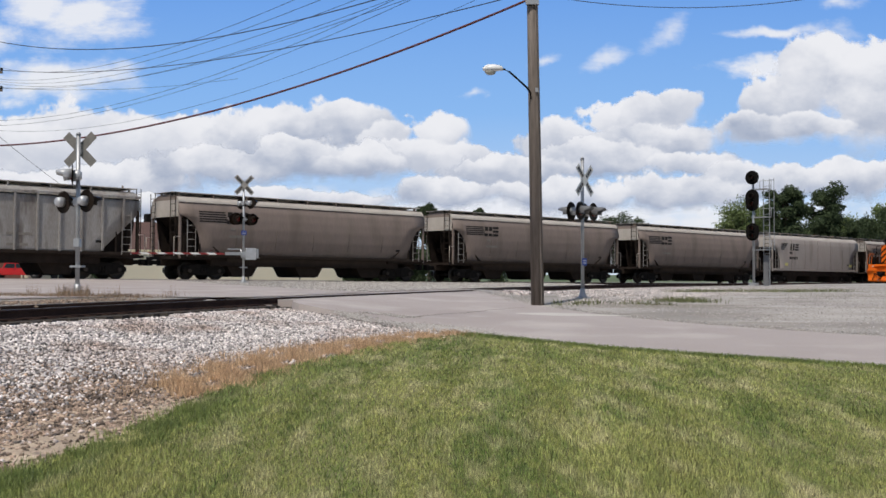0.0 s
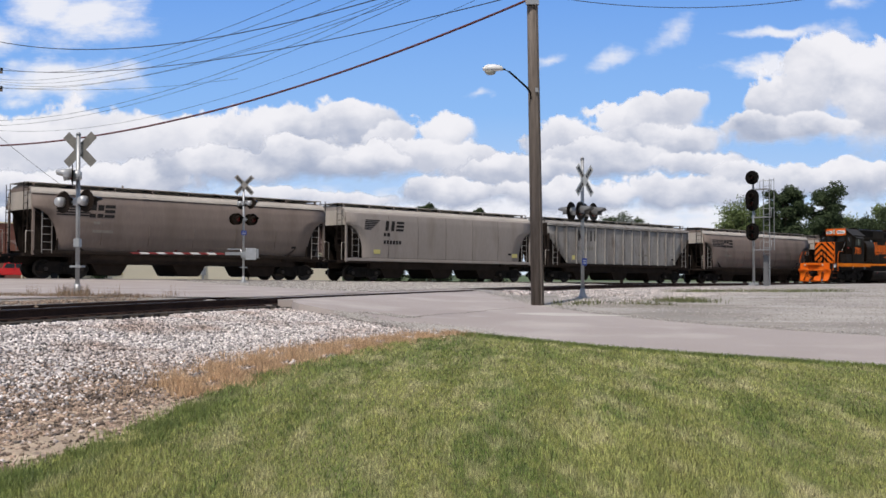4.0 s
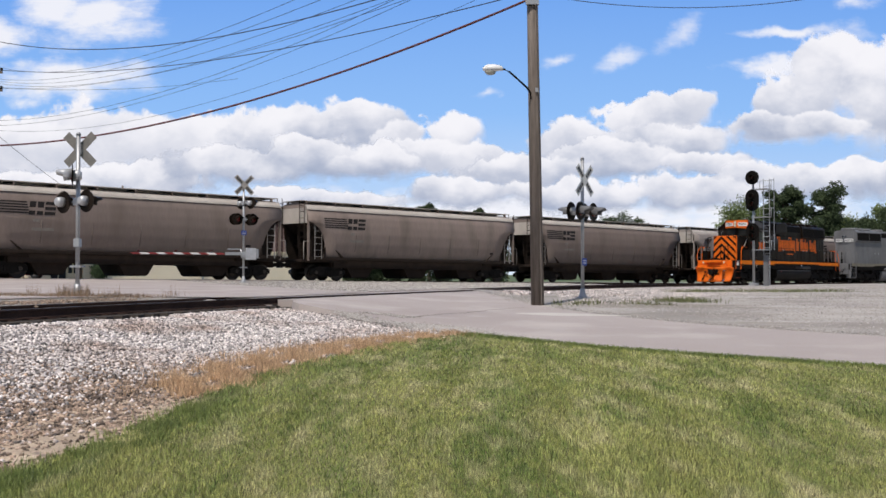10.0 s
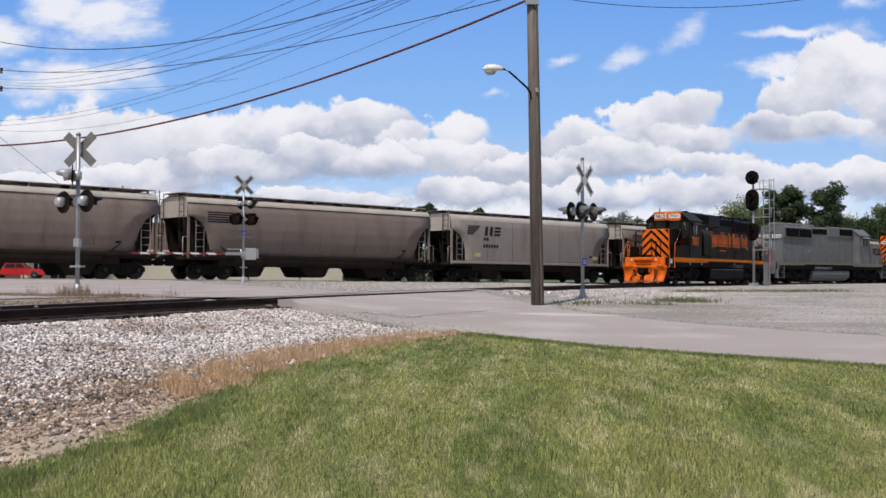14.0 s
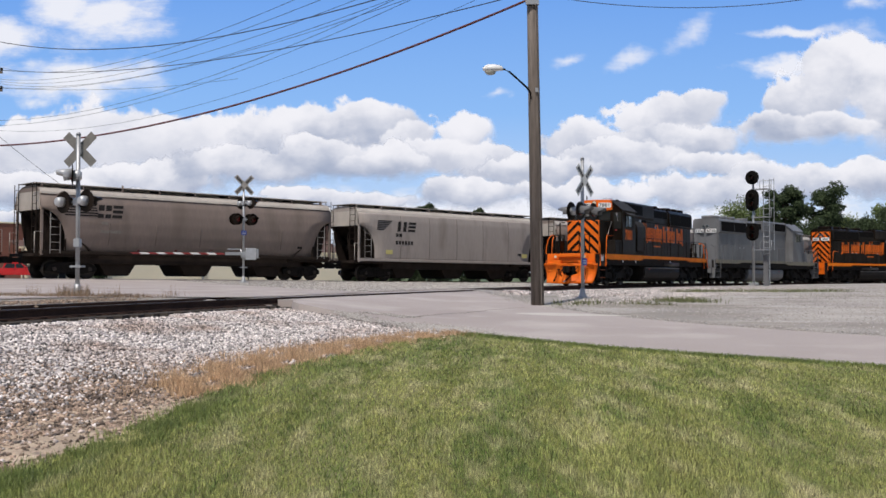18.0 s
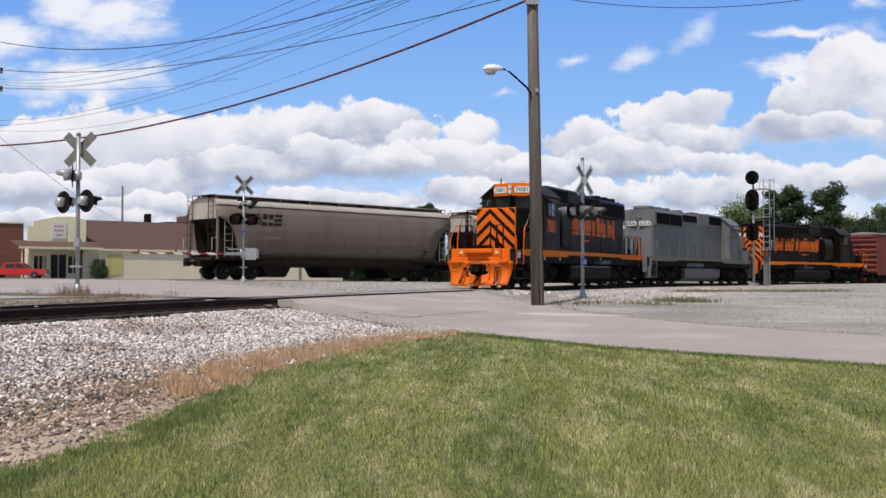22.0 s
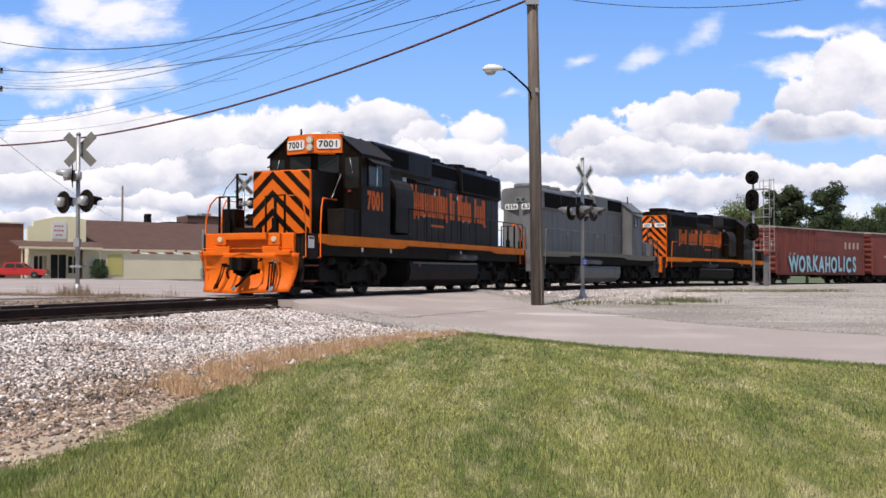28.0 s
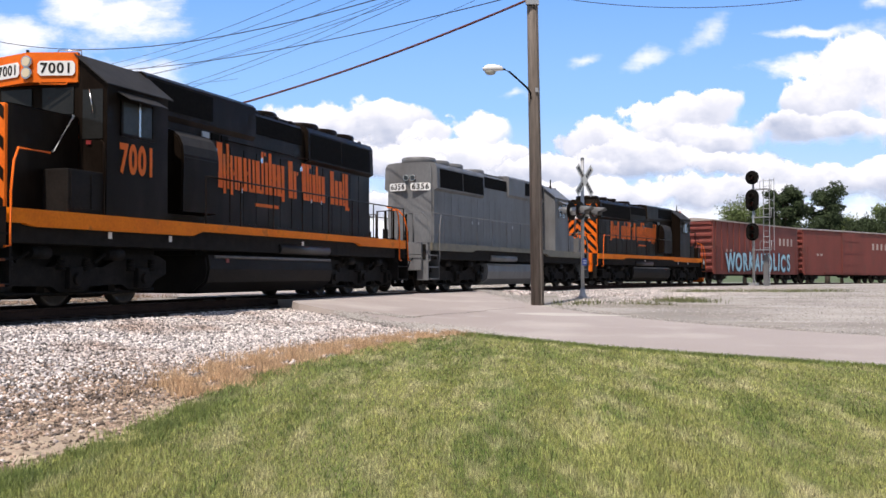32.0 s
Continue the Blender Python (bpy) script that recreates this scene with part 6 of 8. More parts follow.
            on(2.6, 2.9, 1.6, 1.9, M_DOORYELLOW)
        on(2 * half - 2.3, 2 * half - 2.0, 1.75, 1.87)
    return t


hopper_kinds = {"A": hopper_car("A", 8.45), "B": hopper_car("B", 7.95), "W": hopper_car("W", 8.4)}
HOPPERS = []
_used = set()
for _i, _k in enumerate(HOPPER_KINDS):
    _a, _b = HOPPER_GAPS[_i], HOPPER_GAPS[_i + 1]
    if _k in _used:
        _h = copy_thing(hopper_kinds[_k], Matrix())
    else:
        _h = hopper_kinds[_k]
        _used.add(_k)
    HOPPERS.append((_h, (_a + _b) / 2 + HOPPER_SHIFT))


def boxcar(label, plain, paint):
    """An old fifty-foot boxcar with ribbed ends and a sliding door."""
    t = thing("boxcar", label, "boxcar", "red boxcars of the train")
    part("body", box(-7.95, 7.95, -1.44, 1.44, 0.78, 4.30, 0.015), M_RED, t)
    bm = bmesh.new()
    prism(bm, [(-1.52, 4.26), (-1.52, 4.34), (0, 4.50), (1.52, 4.34), (1.52, 4.26)], -8.05, 8.05, "x")
    part("roof", bm, M_RED_TOP, t)
    part("floor_frame", box(-7.9, 7.9, -0.5, 0.5, 0.55, 0.80), M_TRUCK, t)
    for s in (-1, 1):
        for z in (1.05, 1.5, 1.95, 2.4, 2.85, 3.3, 3.75, 4.1):
            bm = bmesh.new()
            prism(bm, [(s * 7.95, z - 0.13), (s * 8.07, z - 0.06), (s * 8.07, z + 0.06), (s * 7.95, z + 0.13)], -1.36, 1.36)
            part("end_rib", bm, M_RED, t)
        for k in range(16):
            x = -7.55 + k * 1.007
            if -1.6 < x < 1.6 and not plain:
                continue
            if plain or (paint and s * x < -0.5):
                continue
            part("side_post", box(x - 0.055, x + 0.055, min(s * 1.44, s * 1.50), max(s * 1.44, s * 1.50), 0.9, 4.24), M_RED, t)
        d = part("sliding_door", box(-1.55, 1.55, min(s * 1.44, s * 1.515), max(s * 1.44, s * 1.515), 0.86, 4.16, 0.01), M_RED, t)
        for z in (1.5, 2.5, 3.5):
            part("door_rib", box(-1.5, 1.5, min(s * 1.515, s * 1.54), max(s * 1.515, s * 1.54), z - 0.04, z + 0.04), M_RED, d)
        part("door_track", box(-1.8, 4.6, min(s * 1.44, s * 1.55), max(s * 1.44, s * 1.55), 0.74, 0.86), M_RED, t)
        part("side_sill", box(-7.9, 7.9, min(s * 1.40, s * 1.47), max(s * 1.40, s * 1.47), 0.66, 0.82), M_RED, t)
        ladder(t, s * 7.6, 1.52, 0.7, 2.9, 0.46, "x", M_RED)
        ladder(t, s * 7.6, -1.52, 0.7, 2.9, 0.46, "x", M_RED)
        coupler(t, s * 7.9, s)
        part("draft_sill", box(min(s * 7.0, s * 8.2), max(s * 7.0, s * 8.2), -0.25, 0.25, 0.62, 0.95), M_TRUCK, t)
        # four blocks for the reporting mark, bars for the data
        for k in range(4):
            x = -s * (4.2 + 0.80 * k)
            part("mark_block", box(x - 0.17, x + 0.17, min(s * 1.441, s * 1.452), max(s * 1.441, s * 1.452), 2.85, 3.40), M_PALE, t)
        for k in range(2):
            x = 5.6 - 0.6 * k if s > 0 else -5.6 + 0.6 * k
            part("data_bar", box(x - 0.16, x + 0.16, min(s * 1.441, s * 1.450), max(s * 1.441, s * 1.450), 2.2, 2.38), M_PALE, t)
        if paint and s > 0:
            rnd = random.Random(4)
            x = 6.1
            for ch in "WORKAHOLICS":
                w = {"W": 1.55, "I": 0.62, "O": 1.22, "L": 0.98}.get(ch, 1.12)
                tilt, rise = rnd.uniform(-6, 6), rnd.uniform(-0.06, 0.06)
                for y, m, bold, nm in ((1.545, M_SPRAY_DARK, 0.115, "graffiti_block"), (1.557, M_SPRAY, 0.055, "graffiti_stroke")):
                    text_part(ch, 1.72, m, t, Matrix.Translation((x - w / 2, y, 1.47 + rise)) @ Euler((radians(90), radians(tilt), radians(180))).to_matrix().to_4x4(), nm, 0.80 if ch != "W" else 0.86, bold=bold)
                x -= w
    for x in (-6.2, 6.2):
        car_truck(t, x)
    bm = bmesh.new()
    cyl(bm, (-0.6, 0.8, 0.62), (0.8, 0.8, 0.62), 0.2, seg=12)
    part("air_reservoir", bm, M_TRUCK, t)
    return t


M_PALE = mat("faded_white_stencil", (0.50, 0.42, 0.38), (0.38, 0.30, 0.27), 5, 0.7, 0, 0)
BOXCARS = [boxcar("rust-red boxcar with light blue graffiti low on its side", False, True), boxcar("rust-red boxcar with smooth sides and ribbed ends", True, False), boxcar("weathered rust-red boxcar at the end of the string", False, False)]


def ground_z(x, y, bed=0.0):
    return float(height([x], [y], bed)[0])


# ---- crossing signals ----
def light_unit(parent, at, shell=M_BLACK):
    """A flashing-light unit: housing at the back, round black background, lens and long hood; faces its +x."""
    bm = bmesh.new()
    disc_body(bm, [(0.285, -0.012), (0.292, 0.0), (0.285, 0.012)], 26, "x")
    u = part("light_background", bm, M_BLACK, parent, at=at)
    bm = bmesh.new()
    disc_body(bm, [(0.05, -0.22), (0.10, -0.21), (0.125, -0.15), (0.13, -0.02)], 18, "x")
    part("light_housing", bm, M_ALU, u)
    bm = bmesh.new()
    disc_body(bm, [(0.15, 0.012), (0.148, 0.03), (0.08, 0.05), (0.02, 0.055)], 18, "x")
    part("lens", bm, M_LENS, u)
    bm = bmesh.new()
    rows = []
    for k in range(13):
        a = math.radians(-30 + 240 * k / 12)
        c, s = math.cos(a), math.sin(a)
        ln = 0.40 if 20 < -30 + 240 * k / 12 < 160 else 0.22
        rows.append((bm.verts.new((0.012, 0.165 * c, 0.165 * s)), bm.verts.new((ln, 0.160 * c, 0.160 * s - 0.03))))
    for A, B in zip(rows, rows[1:]):
        f = bm.faces.new((A[0], B[0], B[1], A[1]))
        f.smooth = True
    bm.normal_update()
    bmesh.ops.solidify(bm, geom=bm.faces[:], thickness=0.008)
    part("hood", bm, shell, u)
    return u


def crossing_signal(x, y, z, top, yaw, label, cross_z, lamp_sets, back=False, gate=None, blue=None, shell=M_BLACK, face=None):
    """yaw: the way (degrees) in which its crossbuck faces."""
    t = thing("crossing_signal", label, "crossing signal", "crossing signals", pose(x, y, z, 0, 0, yaw))
    bm = bmesh.new()
    cyl(bm, (0, 0, 0.25), (0, 0, top), 0.054, seg=16)
    cyl(bm, (0, 0, top), (0, 0, top + 0.06), 0.075, 0.03, 14)
    part("mast", bm, M_GALV, t)
    bm = bmesh.new()
    bx(bm, -0.19, 0.19, -0.19, 0.19, -0.25, 0.03, 0.02)
    disc_body(bm, [(0.15, 0.03), (0.13, 0.07), (0.09, 0.16), (0.075, 0.30)], 16, "z")
    part("base", bm, M_GALV, t)
    for k, a in enumerate((45, -45)):
        bm = bmesh.new()
        bx(bm, 0.075 + 0.012 * k, 0.083 + 0.012 * k, -0.54 if back else -0.61, 0.54 if back else 0.61, -0.114, 0.114, 0.0, Matrix.Translation((0, 0, cross_z)) @ Matrix.Rotation(radians(a), 4, "X"))
        b = part("crossbuck_blade", bm, M_XBUCK_BACK if back else face or M_XBUCK_FACE, t)
        if not back:
            for s in (-1, 1):
                bm = bmesh.new()
                for q in range(4):
                    bx(bm, 0.084 + 0.012 * k, 0.087 + 0.012 * k, s * 0.34 - 0.19 + 0.1 * q, s * 0.34 - 0.12 + 0.1 * q, -0.055, 0.055, 0.0, Matrix.Translation((0, 0, cross_z)) @ Matrix.Rotation(radians(a), 4, "X"))
                part("letter_bars", bm, M_LOGO, b)
    part("bracket", box(0.0, 0.09, -0.07, 0.07, cross_z - 0.12, cross_z + 0.12), M_GALV, t)
    for zz, turn, spread, both in lamp_sets:
        m = pose(0, 0, zz, 0, 0, turn)
        bm = bmesh.new()
        cyl(bm, (0, -spread - 0.05, 0), (0, spread + 0.05, 0), 0.03, seg=10)
        bx(bm, -0.09, 0.09, -0.1, 0.1, -0.09, 0.09, 0.02)
        arm = part("light_arm", bm, M_GALV, t, at=m)
        for s in (-1, 1):
            light_unit(arm, pose(0.14 if spread < 0.3 else -0.10 if back else 0.16, s * spread, 0), M_ALU if spread < 0.3 else shell)
            if both:
                # grey hoods here: sunlight on the visors is put into their colour
                light_unit(arm, pose(-0.16, s * spread, 0, 0, 0, 180), M_GREY)
    if back or gate:
        part("conduit_box", box(-0.09, 0.07, -0.08, 0.08, 1.24, 1.46, 0.02), M_GALV, t)
        part("clamp", box(-0.1, 0.1, -0.16, 0.16, 0.72, 0.77), M_GALV, t)
    if blue:
        part("notice", box(0.066, 0.075, -0.13, 0.13, blue - 0.11, blue + 0.11), M_BLUE_SIGN, t)
        for q in range(2):
            part("notice_bar", box(0.075, 0.078, -0.09, 0.09, blue - 0.05 + 0.07 * q, blue - 0.02 + 0.07 * q), M_WHITE, t)
    if gate:
        gz, gturn, glen = gate
        g = part("gate_mechanism", box(-0.28, 0.12, 0.08, 0.62, gz - 0.3, gz + 0.28, 0.03), M_ALU, t)
        part("counterweight", box(-0.36, 0.2, 0.62, 0.72, gz - 0.22, gz + 0.24, 0.02), M_GALV, t)
        part("mechanism_bracket", box(-0.1, 0.1, -0.12, 0.12, gz - 0.2, gz + 0.1, 0.02), M_GALV, t)
        m = Matrix.Translation((0, 0, gz)) @ Matrix.Rotation(radians(gturn - yaw), 4, "Z")
        bm = bx(bmesh.new(), 0.1, 0.9, -0.05, 0.05, -0.07, 0.07, 0.01)
        bx(bm, 0.1, 0.75, -0.2, -0.15, 0.2, 0.26)
        cyl(bm, (0.1, -0.17, 0.23), (0.1, 0, 0), 0.03, seg=8)
        part("gate_arm_root", bm, M_GALV, t, at=m)
        n = 11
        for k in range(n):
            x0, x1 = 0.9 + (glen - 0.9) * k / n, 0.9 + (glen - 0.9) * (k + 1) / n
            lo, hi = -0.05 + 0.012 * k / n, 0.05 - 0.012 * k / n
            bm = bmesh.new()
            prism(bm, [(x0, lo), (x1, lo), (x1 + 0.16, hi), (x0 + 0.16, hi)], -0.025, 0.025)
            part("gate_arm_stripe", bm, M_REDSTRIPE if k % 2 == 0 else M_WHITE, t, at=m)
        for x0 in (glen - 0.25, glen * 0.62, glen * 0.3):
            bm = bmesh.new()
            cyl(bm, (x0, 0, 0.07), (x0, 0, 0.16), 0.05, seg=10)
            part("gate_lamp", bm, M_LENS, t, at=m)
    return t


M_XBUCK_DULL = mat("dull_grey_reflective_sheet", (0.36, 0.34, 0.31), (0.26, 0.245, 0.22), 5, 0.6, 0, 0.03)
M_XBUCK_FACE = mat("white_reflective_sheet", (0.70, 0.70, 0.68), (0.58, 0.58, 0.55), 5, 0.5, 0, 0.03)
_z = ground_z(-9.4, 28.0)
crossing_signal(-9.4, 28.0, _z, 4.22 - _z - 0.03, 80, "grey crossing signal seen from behind, near weeds", 3.82 - _z, [(2.46 - _z, -24, 0.46, False), (3.13 - _z, 118, 0.20, False)], back=True)
_z = ground_z(4.36, 34.0)
# grey shell gives the hoods their sunlit look by colour
crossing_signal(4.36, 34.0, _z, 4.2 - _z, -40, "crossing signal with dark flashing lights in pale gravel", 3.53 - _z, [(2.55 - _z, 4, 0.42, True)], blue=0.98 - _z, shell=M_GREY)
_z = ground_z(-9.9, 54.0)
crossing_signal(-9.9, 54.0, _z, 5.18 - _z, -64, "crossing signal with lowered red and white gate arm", 5.12 - _z - 0.10, [(4.12 - _z, 120, 0.33, False), (3.32 - _z, 12, 0.42, True)], gate=(1.61 - _z, 202, 5.3), blue=2.65 - _z, face=M_XBUCK_DULL)

# ---- block signal on its ladder mast ----
_z = ground_z(20.0, 70.0, 0.19)
sig = thing("railway_signal", "tall grey railway signal with three black heads and ladder", "railway signal", at=pose(19.98, 70.0, _z, 0, 0, -130))
_bm = bmesh.new()
cyl(_bm, (0, 0, 0.2), (0, 0, 6.6), 0.085, 0.07, 14)
part("mast", _bm, M_GALV, sig)
part("base", box(-0.24, 0.24, -0.24, 0.24, -0.3, 0.20, 0.03), M_GALV, sig)
for _zz, _w, _h, _n in ((6.98, 0.92, 0.90, 1), (5.52, 0.92, 1.40, 2), (3.48, 0.88, 1.14, 2)):
    _bm = bmesh.new()
    r = _w / 2
    pts = []
    for k in range(24):
        a = 2 * math.pi * k / 24
        pts.append((r * math.cos(a), (_h / 2 - min(r, _h / 2)) * (1 if math.sin(a) >= 0 else -1) + min(r, _h / 2) * math.sin(a) + _zz))
    prism(_bm, pts, 0.16, 0.18, "x")
    hd = part("signal_head", _bm, M_DARK, sig)
    part("head_housing", box(-0.12, 0.16, -0.28, 0.28, _zz - _h * 0.36, _zz + _h * 0.36, 0.03), M_BLACK, hd)
    for k in range(_n):
        c = _zz + (0 if _n == 1 else (k - 0.5) * 0.5)
        _bm = bmesh.new()
        disc_body(_bm, [(0.17, 0.18), (0.17, 0.42), (0.155, 0.42), (0.155, 0.2), (0.05, 0.2)], 16, "x")
        hood_ = part("hood", _bm, M_BLACK, hd, at=pose(0, 0, c))
        _bm = bmesh.new()
        cyl(_bm, (0.185, 0, 0), (0.2, 0, 0), 0.12, seg=14)
        part("lens", _bm, M_LENS, hood_)
    part("head_bracket", box(-0.1, 0.1, -0.3, 0.3, _zz - 0.05, _zz + 0.05), M_GALV, sig)
for _x, _y in ((-0.42, 0.5), (-0.42, 0.9)):
    _bm = bmesh.new()
    cyl(_bm, (_x, _y, 0.0), (_x, _y, 6.9), 0.028, seg=8)
    part("ladder_rail", _bm, M_GALV, sig)
for k in range(19):
    _bm = bmesh.new()
    cyl(_bm, (-0.42, 0.5, 0.3 + 0.36 * k), (-0.42, 0.9, 0.3 + 0.36 * k), 0.02, seg=6)
    part("rung", _bm, M_GALV, sig)
for _zz in (2.3, 4.4, 6.2):
    part("platform", box(-0.55, 0.10, -0.10, 0.95, _zz, _zz + 0.05), M_GALV, sig)
    _bm = bmesh.new()
    tube(_bm, [(-0.55, 0.2, _zz), (-0.55, 0.2, _zz + 0.6), (-0.55, 1.15, _zz + 0.6), (-0.10, 1.15, _zz + 0.6), (-0.10, 1.15, _zz)], 0.022, 6)
    part("guard_rail", _bm, M_GALV, sig)
for _y in (1.15,):
    _bm = bmesh.new()
    cyl(_bm, (-0.55, _y, 2.3), (-0.55, _y, 6.9), 0.02, seg=6)
    part("cage_rail", _bm, M_GALV, sig)
part("relay_case", box(-0.55, -0.32, 0.50, 0.80, 0.02, 2.0, 0.03), M_GREY, sig)

# ---- utility poles, street lamp, wires ----
_z = ground_z(2.6, 30.0)
pole = thing("utility_pole", "tall weathered wooden utility pole beside the road", "utility pole", "utility poles")
_bm = bmesh.new()
cyl(_bm, (2.61, 30.0, _z - 0.3), (2.44, 30.0, 10.6), 0.182, 0.145, 20)
part("shaft", _bm, M_POLE, pole)
for _zz, _q in ((5.6, 0.0),):
    _bm = bx(bmesh.new(), 2.54 + _q, 2.62 + _q, 29.80, 29.815, _zz, _zz + 0.12)
    part("metal_tag", _bm, M_GALV, pole)
_bm = bmesh.new()
cyl(_bm, (2.70, 29.86, _z - 0.1), (2.55, 29.88, 8.5), 0.022, seg=6)
part("ground_conduit", _bm, M_POLE, pole)
part("cable_bracket", box(2.28, 2.64, 29.78, 29.9, 8.02, 8.2), M_GALV, pole)
lamp = thing("street_lamp", "cobra-head street lamp on a curved arm", "street lamp")
_bm = bmesh.new()
tube(_bm, [(2.42, 29.86, 5.42), (2.40, 29.8, 5.58), (2.30, 29.7, 5.70), (2.0, 29.5, 5.93), (1.80, 29.4, 6.08), (1.66, 29.3, 6.13), (1.56, 29.3, 6.13)], 0.028, 8)
part("arm", _bm, M_DARK, lamp)
_bm = bmesh.new()
_rings = []
for _u, _ry, _zu, _zl in ((0.0, 0.05, 0.05, 0.05), (0.08, 0.09, 0.09, 0.06), (0.25, 0.14, 0.12, 0.09), (0.42, 0.13, 0.11, 0.10), (0.52, 0.07, 0.05, 0.06), (0.55, 0.02, 0.02, 0.02)):
    _rings.append([_bm.verts.new((1.62 - _u, 29.3 + _ry * math.cos(2 * math.pi * k / 14), 6.15 + (_zu if math.sin(2 * math.pi * k / 14) > 0 else _zl) * math.sin(2 * math.pi * k / 14))) for k in range(14)])
for A, B in zip(_rings, _rings[1:]):
    for k in range(14):
        f = _bm.faces.new((A[k], A[(k + 1) % 14], B[(k + 1) % 14], B[k]))
        f.smooth = True
_bm.faces.new(_rings[0])
_bm.faces.new(_rings[-1][::-1])
bmesh.ops.recalc_face_normals(_bm, faces=_bm.faces[:])
part("lamp_head", _bm, M_WHITE, lamp)
_bm = bmesh.new()
bmesh.ops.create_uvsphere(_bm, u_segments=14, v_segments=8, radius=0.13)
for v in _bm.verts:
    v.co = Vector((1.28 + v.co.x * 1.2, 29.3 + v.co.y * 0.9, 6.08 + v.co.z * 0.85))
part("refractor", _bm, M_REFRACTOR, lamp)


def wire(a, b, sag, r, material, label):
    """A hanging cable between two points."""
    bm = bmesh.new()
    a, b = Vector(a), Vector(b)
    tube(bm, [a.lerp(b, k / 24) - Vector((0, 0, 4 * sag * (k / 24) * (1 - k / 24))) for k in range(25)], r, 5)
    return tagged(part("overhead_wire", bm, material), label, "wire", "overhead wires")


def sight(px, py, d):
    """A place d metres ahead in the direction of the camera's view grid."""
    return ((px - 784) / 1926.4 * d, d, 0.592 + (485.8 - py) / 1926.4 * d)


# the pole at the left, its crossarms just outside the view
_lp = thing("utility_pole", "wooden utility pole with crossarms and insulators", "utility pole", "utility poles")
_bm = bmesh.new()
cyl(_bm, (-26.1, 60.0, ground_z(-26.1, 60) - 0.3), (-26.1, 60.0, 13.2), 0.17, 0.12, 16)
part("shaft", _bm, M_POLE, _lp)
for _zz in (10.75, 11.75):
    part("crossarm", box(-27.6, -24.35, 59.85, 59.97, _zz - 0.06, _zz + 0.06), M_POLE, _lp)
    for _x in (-27.4, -26.7, -25.3, -24.4):
        _bm = bmesh.new()
        disc_body(_bm, [(0.05, _zz + 0.06), (0.09, _zz + 0.1), (0.06, _zz + 0.15), (0.09, _zz + 0.2), (0.03, _zz + 0.25)], 10, "z")
        part("insulator", _bm, M_DARK, _lp, at=pose(_x, 59.91, 0))
wire((2.42, 29.9, 8.20), sight(-12, 258, 46), 0.88, 0.036, M_WIRE_RED, "thick reddish cable bundle between the poles")
wire((2.46, 29.9, 9.60), sight(-12, 71, 60), 1.40, 0.020, M_WIRE, "black overhead cable with twisted lashing")
wire((2.46, 29.9, 8.40), sight(-12, 122, 60), 0.90, 0.016, M_WIRE, "thin black overhead cable")
wire((2.46, 29.9, 9.8), sight(-12, 222, 60), 1.20, 0.010, M_WIRE, "thin black overhead power wire")
wire((2.46, 29.9, 10.1), sight(-12, 213, 60), 1.30, 0.010, M_WIRE, "thin black overhead power wire")
wire((2.46, 29.9, 8.9), sight(-12, 230, 60), 1.40, 0.008, M_WIRE, "thin black overhead power wire")
for _x, _zz, _py, _sg in ((-5.0, 7.8, 116, 0.8), (-4.0, 7.8, 138, 0.7), (-3.0, 8.0, 142, 0.8), (-2.0, 8.2, 146, 0.9), (-1.5, 8.1, 153, 0.8)):
    _b = Vector(sight(-12, _py, 60))
    _a = Vector((_x, 28.0, _zz))
    wire(_a + (_a - _b) * 0.4 + Vector((0, 0, 0.9)), _b, _sg * 1.9, 0.008, M_WIRE, "thin power line between the poles")
wire(sight(420, 138, 70), sight(-8, 155, 60), 0.35, 0.010, M_WIRE, "thin power line between the poles")
wire(sight(790, -50, 40), sight(1600, -38, 40), 1.15, 0.014, M_WIRE, "black overhead cable high over the road")
wire(sight(-20, 228, 60), sight(216, 392, 118), 0.5, 0.014, M_WIRE, "slack service wire to the building")

# ---- the shop beyond the tracks ----
BU, BN = Vector((math.cos(FA), math.sin(FA), 0)), Vector((-math.sin(FA), math.cos(FA), 0))
B0 = Vector((-38.0, 100.0, 0.0))


def shop_m(u=0.0, n=0.0, z=0.0):
    """A place u along the shop's front, n behind it."""
    m = Matrix.Rotation(FA, 4, "Z")
    m.translation = B0 + BU * u + BN * n + Vector((0, 0, z))
    return m


M_SIGNRED = mat("faded_red_letters", (0.48, 0.16, 0.15), (0.42, 0.14, 0.13), 5, 0.6, 0, 0)
shop = thing("shop_building", "low cream-yellow shop with brown shingled roof", "building", at=shop_m())
# walls with openings in the front
part("wall", box(5.2, 36.2, 0.0, 0.25, -0.5, 3.02), M_WALL, shop)
for u0, u1, z0, z1 in ((0.6, 1.6, -0.5, 3.0), (2.0, 2.3, -0.5, 3.0), (3.9, 5.2, -0.5, 3.0), (1.6, 2.0, 2.3, 3.0), (2.3, 3.9, 2.5, 3.0), (1.6, 2.0, -0.5, 0.75)):
    part("wall", box(u0, u1, 0.9, 1.15, z0, z1), M_WALL, shop)
part("wall", box(36.0, 36.2, 0.25, 11.5, -0.6, 3.02), M_WALL, shop)
part("wall", box(0.4, 0.6, 0.9, 11.5, -0.5, 3.4), M_WALL, shop)
part("wall", box(0.6, 36.0, 11.3, 11.5, -0.5, 3.0), M_WALL, shop)
# hipped shingle roof, its left part behind the front gable wall
_bm = bmesh.new()
e, r = 3.0, 6.05
P = [(5.0, -0.14, e), (36.9, -0.14, e), (36.9, 12.0, e), (5.0, 12.0, e), (5.0, 5.7, r), (34.6, 5.7, r)]
